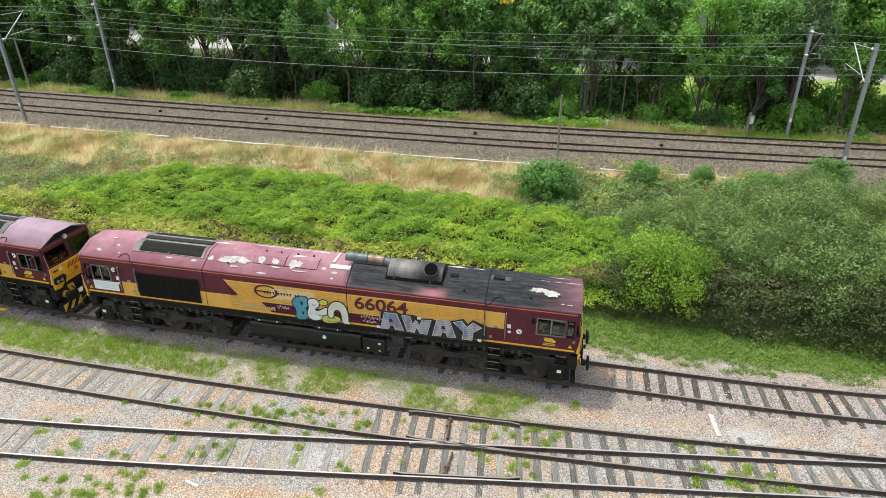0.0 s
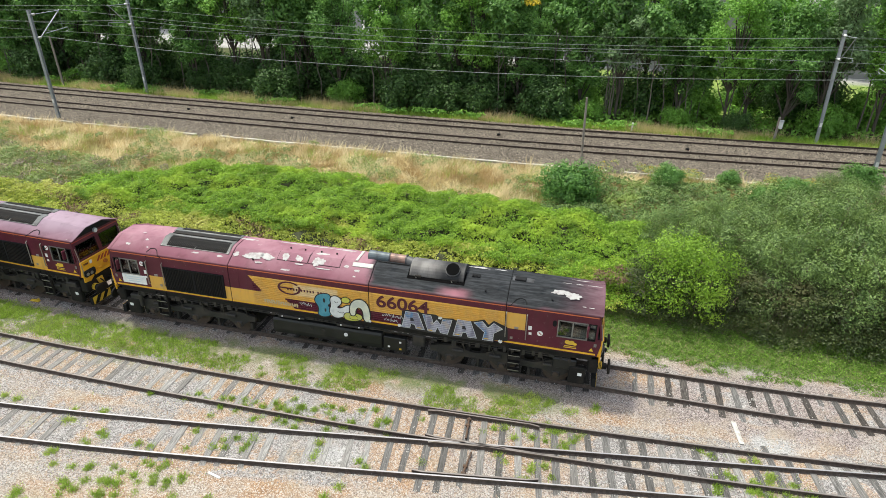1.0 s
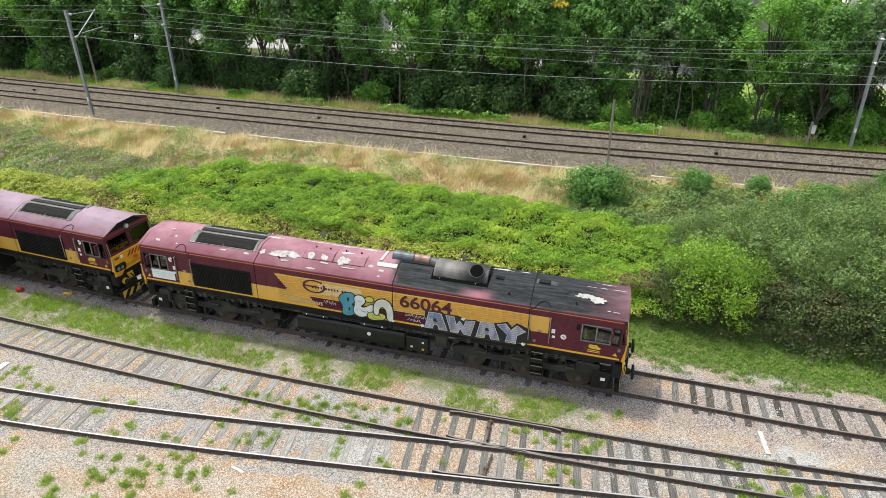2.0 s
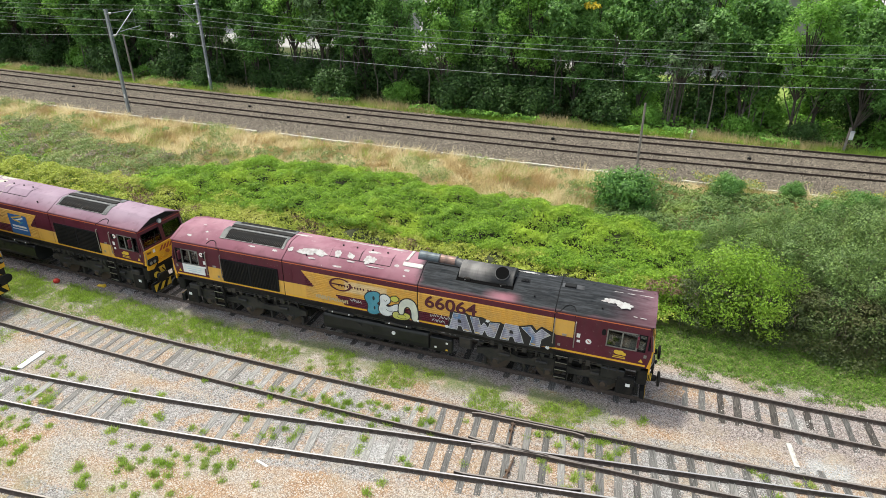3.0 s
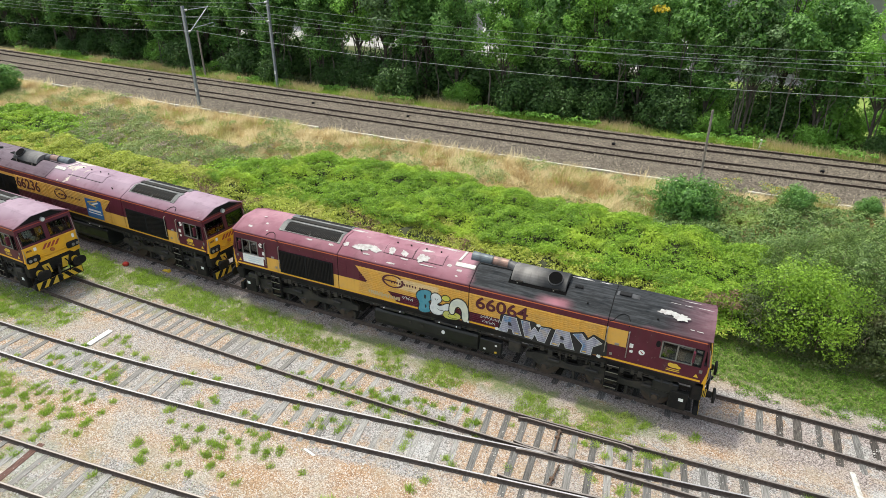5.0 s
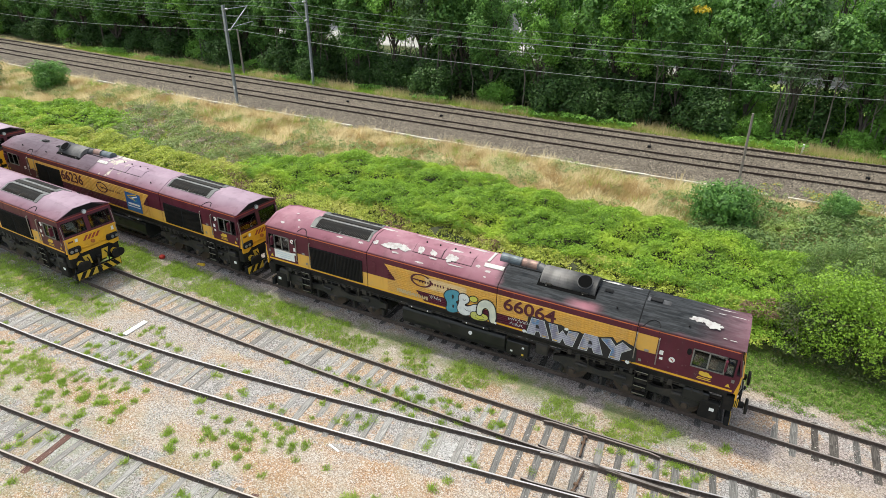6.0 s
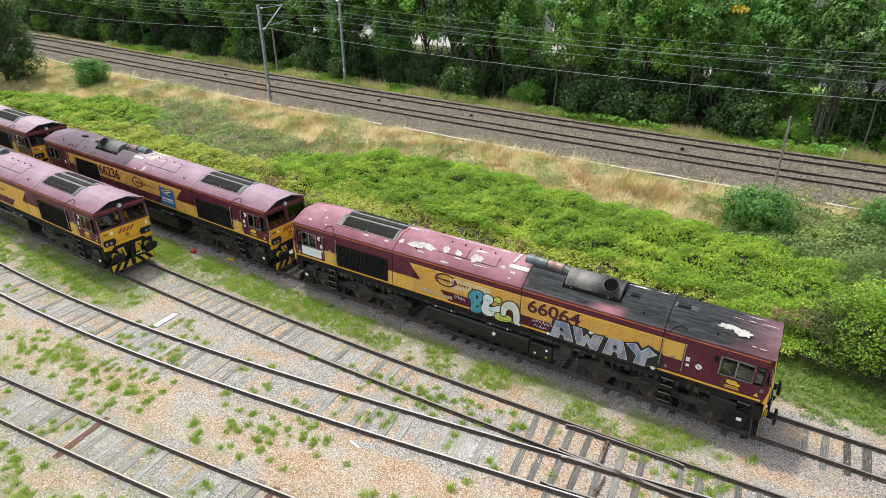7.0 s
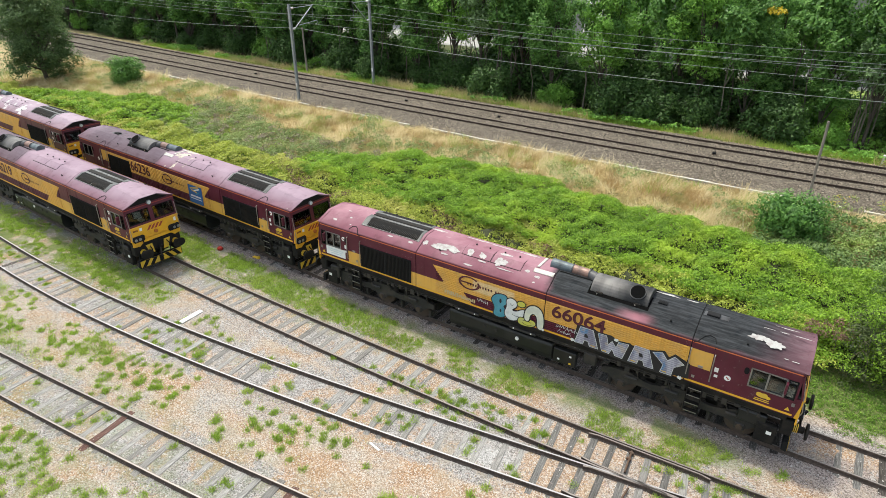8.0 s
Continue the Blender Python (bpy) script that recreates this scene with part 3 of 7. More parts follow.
line_3 = curve_through([(-40, -7.6), (-25, -8.35), (-15.4, -8.3), (-7.06, -7.65), (-4.3, -7.24), (0.65, -6.55), (4.46, -5.97), (8.25, -5.39), (12.9, -4.71), (20, -3.62)], 5)
line_4 = curve_through([(-40, -14.2), (-15, -13.2), (-8.7, -12.66), (-3, -11.95), (8, -10.5)], 3)
FOOT = 0.012


def between_rails(x, y):
    """1 in the middle of a siding, 0 beside it."""
    d = min(abs(y - f(x)) for f in (line_1, line_2, line_3)) if y > -10 else abs(y - line_4(x))
    return min(max((1.75 - d) / 0.9, 0.0), 1.0)


make_ground()


def offset_line(f, x0, x1, off, z, step=0.8):
    pts = []
    x = x0
    while x <= x1 + 1e-6:
        d = Vector((0.2, f(x + 0.1) - f(x - 0.1), 0)).normalized()
        pts.append((x - d.y * off, f(x) + d.x * off, z))
        x += step
    return pts


def sleeper_mesh(name, length, width, thick, material, seed, sunk=0.0):
    rng = random.Random(seed)
    bm = bmesh.new()
    k = 7
    rings = []
    for i in range(k):
        y = (i / (k - 1) - 0.5) * length
        w, h = width * (1 + rng.uniform(-0.06, 0.06)) / 2, rng.uniform(-0.008, 0.006)
        if i in (0, k - 1):
            h -= rng.uniform(0.02, 0.06) + sunk
        rings.append([bm.verts.new(c) for c in ((-w, y + rng.uniform(-0.02, 0.02), -thick), (-w, y, h - 0.012), (-w + 0.015, y, h), (w - 0.015, y, h + rng.uniform(-0.006, 0.006)), (w, y, h - 0.012), (w, y + rng.uniform(-0.02, 0.02), -thick))])
    for a, b in zip(rings[:-1], rings[1:]):
        for j in range(5):
            bm.faces.new((a[j], a[j + 1], b[j + 1], b[j]))
    bm.faces.new(rings[0])
    bm.faces.new(rings[-1][::-1])
    bmesh.ops.recalc_face_normals(bm, faces=bm.faces)
    me = bpy.data.meshes.new(name)
    bm.to_mesh(me)
    bm.free()
    me.materials.append(material)
    return me


SLEEPERS = [sleeper_mesh("sleeper", 2.55, 0.25, 0.15, SLEEPER, i, 0.05) for i in range(5)]
TIMBERS = [sleeper_mesh("sleeper", 2.55, 0.25, 0.15, TIMBER, 40 + i) for i in range(4)]
DARK_SLEEPERS = [sleeper_mesh("sleeper", 2.55, 0.26, 0.15, OILY, 20 + i) for i in range(4)]
RED_SLEEPER = sleeper_mesh("sleeper", 2.5, 0.26, 0.15, RED_WOOD, 31)


def chair_mesh():
    bm = bmesh.new()
    box(bm, (0, 0, 0.008), (0.18, 0.30, 0.016), 0.003)
    for s in (-1, 1):
        rod(bm, (0.04 * s, 0.10 * s, 0.01), (0.04 * s, 0.10 * s, 0.05), 0.018, None, 6)
    me = bpy.data.meshes.new("rail_chair")
    bm.to_mesh(me)
    bm.free()
    me.materials.append(IRON)
    return me


CHAIR = chair_mesh()


def lay_track(name, label, f, x0, x1, material, spacing=0.62, seed=1, dark=0.0, skip=None, red=(), plain=None):
    """Two rails on wooden sleepers with base plates."""
    rng = random.Random(seed)
    track = tagged(empty(name), label, "railway track", kind="structure")
    for s in (-1, 1):
        rail(offset_line(f, x0, x1, s * GAUGE, FOOT), track, material)
    x = x0 + 0.3
    while x < x1:
        if not (skip and skip(x)):
            if any(abs(x - r) < spacing / 2 for r in red):
                me = RED_SLEEPER
            else:
                me = rng.choice(DARK_SLEEPERS if rng.random() < dark else plain or SLEEPERS)
            ob = new("sleeper", me)
            ob.parent = track
            ang = math.atan2(f(x + 0.1) - f(x - 0.1), 0.2)
            ob.location = (x + rng.uniform(-0.06, 0.06), f(x) + rng.uniform(-0.07, 0.07), FOOT + 0.001 + min(rng.uniform(-0.022, 0.012), 0.0) - 0.09 * max(noise.noise((x * 0.22, seed * 3.1, 0.0)) - 0.05, 0.0))
            ob.rotation_euler = (rng.uniform(-0.004, 0.004), 0, ang + rng.uniform(-0.035, 0.035))
            ob.scale = (rng.uniform(0.8, 1.1), rng.uniform(0.96, 1.03), 1)
        x += spacing * rng.uniform(0.93, 1.07)
    return track


lay_track("railway_track", "rusty siding rails on dark timber sleepers under the locomotives", line_1, -66, 44, RAIL, 0.62, 3, 0.42, None, (), TIMBERS)
T2 = lay_track("railway_track", "rusty siding rails on grey weathered timber sleepers", line_2, -62, 24, RAIL, 0.63, 5, 0.0, lambda x: x > 3.2)
T3 = lay_track("railway_track", "worn siding rails on grey weathered timber sleepers with pale ballast", line_3, -62, 24, RAIL_USED, 0.64, 7, 0.02, lambda x: x > 3.2)
lay_track("railway_track", "rusty siding rails with a red-brown sleeper among grey ones", line_4, -60, 6, RAIL, 0.63, 9, 0.03, None, (-9.6, -2.2))

# turnout: long timbers, frog, wing and check rails
rng = random.Random(11)
turnout = tagged(empty("turnout"), "turnout with crossing frog, check rails and long timbers", "railway turnout", kind="structure")
x = 3.5
while x < 40:
    mid, reach = (line_2(x) + line_3(x)) / 2, abs(line_2(x) - line_3(x)) + 2.6
    ob = new("sleeper", rng.choice(SLEEPERS if rng.random() < 0.3 else TIMBERS))
    ob.parent = turnout
    ang = math.atan2(line_3(x + 0.1) + line_2(x + 0.1) - line_3(x - 0.1) - line_2(x - 0.1), 0.4)
    ob.location = (x, mid, FOOT + 0.002 + rng.uniform(-0.014, 0.0))
    ob.rotation_euler = (0, 0, ang + rng.uniform(-0.03, 0.03))
    ob.scale = (rng.uniform(0.85, 1.1), reach / 2.55, 1)
    x += 0.6 * rng.uniform(0.92, 1.08)


def offset_rail(f, x0, x1, off0, off1, flare=0.06, name="check_rail"):
    pts = []
    k = 12
    for i in range(k + 1):
        u = i / k
        xx = x0 + (x1 - x0) * u
        off = off0 + (off1 - off0) * u
        s = math.copysign(1, off)
        if i in (0, k):
            off -= s * flare
        pts.append((xx, f(xx) + off, FOOT))
    rail(pts, turnout, RAIL, name)


offset_rail(line_2, 4.4, 8.4, GAUGE - 0.11, GAUGE - 0.11)
offset_rail(line_3, 4.6, 8.6, -GAUGE + 0.11, -GAUGE + 0.11)
offset_rail(line_2, 4.6, 9.0, -GAUGE + 0.10, -GAUGE + 0.02, 0.05, "wing_rail")
offset_rail(line_3, 4.8, 7.4, GAUGE - 0.02, GAUGE - 0.10, 0.05, "wing_rail")
for xx, f, s in ((5.9, line_2, 1), (6.2, line_3, -1)):
    part("tie_bar", rodded((xx, f(xx) + s * GAUGE, 0.07), (xx + 0.1, f(xx) - s * 0.45, 0.07), 0.035), IRON, turnout)
    for k in (0.25, 0.55):
        part("bolt_block", boxed((xx + 0.03, f(xx) + s * (GAUGE - k), 0.07), (0.16, 0.1, 0.1), 0.02), IRON, turnout)


# ---- main line on the bank ----
MAIN_Z = 2.25


def drift(x):
    """How far the rails leave the cable trough towards one end."""
    return 0.02 * ((x - 5.0) + math.sqrt((x - 5.0) ** 2 + 16.0))


def main_line(centre):
    return lambda x: centre + swing(x) + drift(x)


def main_sleeper():
    bm = prism([(-0.13, -0.12), (0.13, -0.12), (0.10, 0.02), (-0.10, 0.02)], "y", -1.2, 1.2)
    me = bpy.data.meshes.new("sleeper")
    bm.to_mesh(me)
    bm.free()
    me.materials.append(worn("ballast_brown_concrete", (0.15, 0.122, 0.104), (0.10, 0.082, 0.068), 0.9, 0, 2.0, 0.7))
    return me


MAIN_SLEEPER = main_sleeper()
for centre in (22.66, 26.72):
    track = tagged(empty("railway_track"), "main line rails on brown ballast", "railway track", kind="structure")
    f = main_line(centre)
    for s in (-1, 1):
        rail(offset_line(f, -110, 62, s * 0.738, MAIN_Z - 0.01, 2.0), track, RAIL_MAIN)
    for i in range(145):
        xx = -62 + i * 0.64
        ob = new("sleeper", MAIN_SLEEPER)
        ob.parent = track
        ob.location = (xx, f(xx), MAIN_Z - 0.055)
        ob.rotation_euler = (0, 0, math.atan2(f(xx + 0.1) - f(xx - 0.1), 0.2))

# cable trough: pale concrete lids in a row
trough = tagged(empty("cable_trough"), "line of pale concrete cable trough lids in dry grass", "cable trough", kind="structure")
lid = boxed((0, 0, 0), (0.97, 0.17, 0.09), 0.012)
lid_me = bpy.data.meshes.new("lid")
lid.to_mesh(lid_me)
lid.free()
lid_me.materials.append(worn("pale_concrete", (0.55, 0.52, 0.46), (0.34, 0.31, 0.25), 0.85, 0, 0.7, 0.7))
rng = random.Random(4)
for i in range(90):
    xx = -68 + i
    yy = 18.95 + swing(xx)
    if rng.random() < 0.08:
        continue
    ob = new("lid", lid_me)
    ob.parent = trough
    ob.location = (xx, yy + rng.uniform(-0.02, 0.02), ground_z(xx, yy) + 0.045 + rng.uniform(-0.01, 0.02))
    ob.rotation_euler = (rng.uniform(-0.02, 0.02), rng.uniform(-0.015, 0.015), math.atan2(swing(xx + 0.5) - swing(xx - 0.5), 1.0) + rng.uniform(-0.012, 0.012))

# ---- overhead line ----
CONTACT, CARRIER = MAIN_Z + RAIL_H + 5.97, MAIN_Z + RAIL_H + 7.33


def catenary_mast(x, y, height, track_y, lean=-1.6, reach_dir=1):
    """A galvanised mast with a bracket that carries the wires over a track."""
    z0 = ground_z(x, y)
    top = height
    mast = empty("catenary_mast", pose(x, y, z0 - 0.1, 0, lean, 0))
    tagged(mast, "galvanised steel catenary mast with insulated cantilever beside the main line", "catenary mast", "catenary masts")
    bm = bmesh.new()
    for s in (-1, 1):
        box(bm, (0, 0.10 * s, top / 2), (0.20, 0.014, top))
    box(bm, (0, 0, top / 2), (0.014, 0.19, top))
    part("post", bm, GALV, mast)
    part("footing", boxed((0, 0, 0.02), (0.5, 0.5, 0.2), 0.03), OLD_WOOD, mast)
    part("number_plate", boxed((0, -0.112, 1.5), (0.17, 0.008, 0.30)), WHITE, mast)
    d = track_y - y
    s = math.copysign(1, d)
    zc, zm = CONTACT - z0 + 0.1, CARRIER - z0 + 0.1
    part("top_tie", rodded((0, s * 0.45, top - 0.35), (0, d * 0.92, zm + 0.25), 0.025), GALV, mast)
    part("cantilever", rodded((0, s * 0.45, zc - 0.12), (0, d * 0.95, zm + 0.3), 0.035), GALV, mast)
    part("registration_arm", rodded((0, d * 0.33, zc + 0.10), (0, d * 1.08, zc + 0.32), 0.024), GALV, mast)
    part("steady_arm", bent([(0, d * 1.08, zc + 0.32), (0, d * 1.12, zc + 0.1), (0, d * 0.98, zc + 0.02)], 0.016), GALV, mast)
    part("hanger_rod", rodded((0, d * 0.92, zm + 0.25), (0, d * 0.92, zc + 0.3), 0.008, None, 6), GALV, mast)
    for zz in (top - 0.35, zc - 0.12):
        bm = bmesh.new()
        for k in range(4):
            yy = s * (0.14 + 0.09 * k)
            rod(bm, (0, yy, zz), (0, yy + s * 0.045, zz), 0.095, 0.05, 12)
        rod(bm, (0, 0, zz), (0, s * 0.47, zz), 0.035, None, 8)
        part("insulator", bm, PORCELAIN, mast, "pale glazed insulator", True)
        part("clamp", boxed((0, 0, zz), (0.26, 0.25, 0.06), 0.01), GALV, mast)
    return mast


TRACK_A, TRACK_B = main_line(22.66), main_line(26.72)
catenary_mast(-32.4, 19.85, 8.25, TRACK_A(-32.4))
catenary_mast(-31.5, 29.5, 8.3, TRACK_B(-31.5))
catenary_mast(26.0, 30.75, 8.3, TRACK_B(26.0))
catenary_mast(26.4, 20.9, 8.35, TRACK_A(26.4))


def wire(name, label, pts, r):
    cu = bpy.data.curves.new(name, "CURVE")
    cu.dimensions = "3D"
    cu.bevel_depth, cu.bevel_resolution = r, 1
    sp = cu.splines.new("POLY")
    sp.points.add(len(pts) - 1)
    for p, c in zip(sp.points, pts):
        p.co = (*c, 1)
    ob = bpy.data.objects.new(name, cu)
    scene.collection.objects.link(ob)
    me = bpy.data.meshes.new_from_object(ob.evaluated_get(bpy.context.evaluated_depsgraph_get()))
    bpy.data.objects.remove(ob)
    me.materials.clear()
    me.materials.append(WIRE)
    return tagged(new(name, me), label, "overhead wire", "overhead wires")


SPAN = 58.6
MAST_X = -32.0


def span_line(fy, z, sag, rise=0.0):
    pts = []
    for i in range(-1, 3):
        for k in range(12):
            u = k / 12
            xx = MAST_X + (i + u) * SPAN
            pts.append((xx, fy(xx), z + rise * (xx - MAST_X) / SPAN - sag * 4 * u * (1 - u)))
    return pts


for f in (TRACK_A, TRACK_B):
    wire("contact_wire", "grey contact wire over the main line", span_line(f, CONTACT, 0.02), 0.010)
    wire("carrier_wire", "sagging grey carrier wire over the main line", span_line(f, CARRIER + 0.3, 0.75), 0.011)
wire("feeder_wire", "pale sagging feeder cable along the masts", span_line(lambda x: 20.0 + swing(x), 8.33, 0.86, 0.38), 0.015)
wire("feeder_wire", "pale sagging feeder cable along the far masts", span_line(lambda x: 29.6 + swing(x), 8.53, 0.80, 0.45), 0.015)

# ---- small things along the line ----


def wooden_post(x, y, h, lean=-1.5, r=0.085):
    z0 = ground_z(x, y)
    bm = bmesh.new()
    rod(bm, (0, 0, 0), (0, 0, h), r, r * 0.8, 8)
    p = link_mesh("wooden_post", bm, OLD_WOOD)
    p.matrix_basis = pose(x, y, z0 - 0.08, 0, lean, 0)
    return tagged(p, "grey weathered timber post beside the main line", "post")


wooden_post(8.7, 20.35, 4.45)
wooden_post(-41.3, 30.1, 4.7, -2.5, 0.11)
wp = link_mesh("marker_post", boxed((0, 0, 0.4), (0.14, 0.14, 0.8), 0.02), WHITE)
wp.location = (12.3, 29.5, ground_z(12.3, 29.5) - 0.1)
tagged(wp, "short white marker post in the grass beside the track", "marker post")
tele = empty("signal_telephone", pose(22.9, 30.3, ground_z(22.9, 30.3) - 0.1, 0, 1.0, 0))
tagged(tele, "timber post with a pale grey telephone cabinet", "trackside cabinet")
part("post", boxed((0, 0, 1.0), (0.16, 0.16, 2.0), 0.02), OLD_WOOD, tele)
part("cabinet", boxed((0.16, -0.12, 1.45), (0.26, 0.22, 0.6), 0.03), PORCELAIN, tele)
part("cabinet_roof", boxed((0.16, -0.13, 1.77), (0.3, 0.27, 0.05), 0.01), GALV, tele)
for xx in (-44.0, -24.0, -14.5, 2.4, 16.0):
    bx = empty("track_box", pose(xx, 24.75 + swing(xx), MAIN_Z - 0.03))
    tagged(bx, "small black cable junction box between the main line tracks", "junction box", "junction boxes")
    part("case", boxed((0, 0, 0.10), (0.24, 0.2, 0.18), 0.03), SEAL, bx)
    part("foot", boxed((0, 0, 0.02), (0.42, 0.2, 0.05), 0.01), IRON, bx)

# ---- locomotives ----
HALF, EAVE, TOP, SILL = 1.32, 3.40, 3.90, 1.70
FLAT = 0.46  # half the width of the flat roof
END = 10.05


def roof_y(z):
    """Half width of the roof at a height."""
    return HALF - 0.03 - (z - EAVE - 0.05) / (TOP - EAVE - 0.05) * (HALF - 0.03 - FLAT)


def roof_z(y):
    """Height of the roof at a distance from the middle."""
    y = abs(y)
    if y <= FLAT:
        return TOP
    return TOP - (y - FLAT) / (HALF - 0.03 - FLAT) * (TOP - EAVE - 0.05)


SECTION = [(-HALF, SILL), (-HALF, EAVE - 0.03), (-HALF + 0.008, EAVE + 0.02), (-HALF + 0.03, EAVE + 0.05), (-FLAT - 0.05, TOP - 0.025), (-FLAT + 0.05, TOP), (0.0, TOP + 0.012),
           (FLAT - 0.05, TOP), (FLAT + 0.05, TOP - 0.025), (HALF - 0.03, EAVE + 0.05), (HALF - 0.008, EAVE + 0.02), (HALF, EAVE - 0.03), (HALF, SILL)]


def shell(x0, x1, cuts=()):
    """The roof and sides between two cross-sections, open below."""
    bm = bmesh.new()
    xs = [x0, x1]
    rings = [[bm.verts.new((x, y, z)) for y, z in SECTION] for x in xs]
    a, b = rings
    for j in range(len(SECTION) - 1):
        bm.faces.new((a[j], a[j + 1], b[j + 1], b[j]))
    bm.faces.new(a)
    bm.faces.new(b[::-1])
    bm.faces.new([a[0], b[0], b[-1], a[-1]])
    bmesh.ops.recalc_face_normals(bm, faces=bm.faces)
    return bm


def slope_plate(x0, x1, ya, yb, lift, thick=0.012):
    """A plate that lies on the roof's section from ya to yb."""
    ys = [ya] + [k for k in (-FLAT, FLAT) if ya < k < yb] + [yb]
    up = [(y, roof_z(y) + lift) for y in ys]
    dn = [(y, roof_z(y) + lift - thick) for y in ys[::-1]]
    return prism(up + dn, "x", x0, x1)


def side_plate(x0, x1, z0, z1, s, proud=0.012, bevel=0.0):
    y = s * (HALF + proud / 2)
    return boxed(((x0 + x1) / 2, y, (z0 + z1) / 2), (x1 - x0, proud, z1 - z0), bevel)


def ribs(x0, x1, z0, z1, s):
    """Corrugated wall plate with long ribs."""
    k = int((z1 - z0) / 0.080)
    h = (z1 - z0) / k
    out = [(s * (HALF + 0.002), z0)]
    for i in range(k):
        z = z0 + i * h
        out += [(s * (HALF - 0.012), z + h * 0.05), (s * (HALF + 0.030), z + h * 0.42), (s * (HALF + 0.030), z + h * 0.80), (s * (HALF - 0.012), z + h * 0.95)]
    out += [(s * (HALF + 0.002), z1)]
    out += [(s * (HALF - 0.03), z1), (s * (HALF - 0.03), z0)]
    return prism(out, "x", x0, x1)


def rounded(cx, cz, rx, rz, y, depth, k=20, tilt=0.0, power=2.4):
    pts = []
    for i in range(k):
        a = 2 * math.pi * i / k
        u = math.copysign(abs(math.cos(a)) ** (2 / power), math.cos(a)) * rx
        v = math.copysign(abs(math.sin(a)) ** (2 / power), math.sin(a)) * rz
        pts.append((cx + u * math.cos(tilt) - v * math.sin(tilt), cz + u * math.sin(tilt) + v * math.cos(tilt)))
    return prism(pts, "y", y, y + depth)


def bogie_frame_outline():
    """A deep cast frame that dips between its axle pedestals."""
    top, low = [], []
    k = 44
    for i in range(k + 1):
        x = -2.85 + 5.7 * i / k
        near = min(abs(x - c) for c in (-2.07, 0.0, 2.07))
        top.append((x, 1.02 + 0.12 * math.cos(x * 3.035) * (1.0 if abs(x) < 2.4 else 0.6) + 0.06 * math.exp(-(x * 1.4) ** 2)))
        drop = 0.46 if near < 0.20 else 0.46 + 0.20 * min((near - 0.20) / 0.22, 1.0)
        low.append((x, drop if abs(x) < 2.55 else 0.72))
    return top + low[::-1]


def make_bogie(loco, cx):
    bogie = new("bogie")
    bogie.parent = loco
    bogie.location = (cx, 0, 0)
    bogie["label"] = "grimy three-axle bogie"
    for s in (-1, 1):
        part("side_frame", prism(bogie_frame_outline(), "y", s * 1.04 - 0.07, s * 1.04 + 0.07), BOGIE, bogie)
        for k in (-2.07, 0, 2.07):
            part("axle_box", boxed((k, s * 1.08, 0.52), (0.34, 0.14, 0.26), 0.03), BOGIE, bogie)
            part("axle_cap", rodded((k, s * 1.12, 0.52), (k, s * 1.20, 0.52), 0.115, 0.10, 14), WHEEL, bogie, "rust-brown round axle cap")
        for k in (-1.35, -0.72, 0.72, 1.35):
            bm = rodded((k, s * 0.98, 0.92), (k, s * 0.98, 1.36), 0.13, None, 12)
            for q in range(4):
                rod(bm, (k, s * 0.98, 0.98 + 0.09 * q), (k, s * 0.98, 1.01 + 0.09 * q), 0.155, None, 12)
            part("spring", bm, BLACK, bogie)
        for k in (-1.75, 1.75, -0.3):
            part("brake_cylinder", rodded((k - 0.2, s * 1.14, 0.92), (k + 0.25, s * 1.14, 0.92), 0.075, None, 10), BOGIE, bogie)
        for k in (-2.55, -1.0, 1.0, 2.55):
            bm = rodded((k, s * 1.02, 0.62), (k + 0.08, s * 1.02, 0.22), 0.03, None, 6)
            box(bm, (k + 0.05, s * 0.92, 0.4), (0.1, 0.24, 0.34), 0.02)
            part("brake_shoe", bm, BOGIE, bogie)
        part("air_pipe", bent([(-2.7, s * 1.1, 1.05), (-1.9, s * 1.12, 1.12), (-0.9, s * 1.12, 1.2), (0.1, s * 1.12, 1.16), (1.2, s * 1.12, 1.22), (2.6, s * 1.1, 1.08)], 0.022, 6), BLACK, bogie)
    for k in (-2.07, 0, 2.07):
        bm = bmesh.new()
        for s in (-1, 1):
            rod(bm, (k, s * 0.69, 0.53), (k, s * 0.82, 0.53), 0.53, None, 28)
            rod(bm, (k, s * 0.655, 0.53), (k, s * 0.69, 0.53), 0.555, None, 28)
        rod(bm, (k, -0.8, 0.53), (k, 0.8, 0.53), 0.09, None, 10)
        part("wheelset", bm, WHEEL, bogie, "brown steel wheels on an axle")
    part("bolster", boxed((0, 0, 0.85), (4.9, 1.5, 0.35), 0.03), BLACK, bogie)
    # black boxes added around the motors in place of the shade beneath
    for k in (-1.03, 1.03):
        part("dark_filler", boxed((k, 0, 0.52), (1.1, 1.24, 0.56), 0.05), BLACK, bogie)
    for k in (-2.4, 0.0, 2.4):
        part("motor", boxed((k, 0, 0.58), (0.75, 1.20, 0.46), 0.05), BLACK, bogie)


FALL = 0.72  # how far the cab roof keeps its rise at the front


def oval_head(x0, x1, y, z):
    """A wide buffer head with a slightly domed face."""
    out = []
    for i in range(24):
        a = 2 * math.pi * i / 24
        u = math.copysign(abs(math.cos(a)) ** 0.8, math.cos(a)) * 0.33
        v = math.copysign(abs(math.sin(a)) ** 0.8, math.sin(a)) * 0.22
        out.append((y + u, z + v))
    return prism(out, "x", min(x0, x1), max(x0, x1), 0.015)


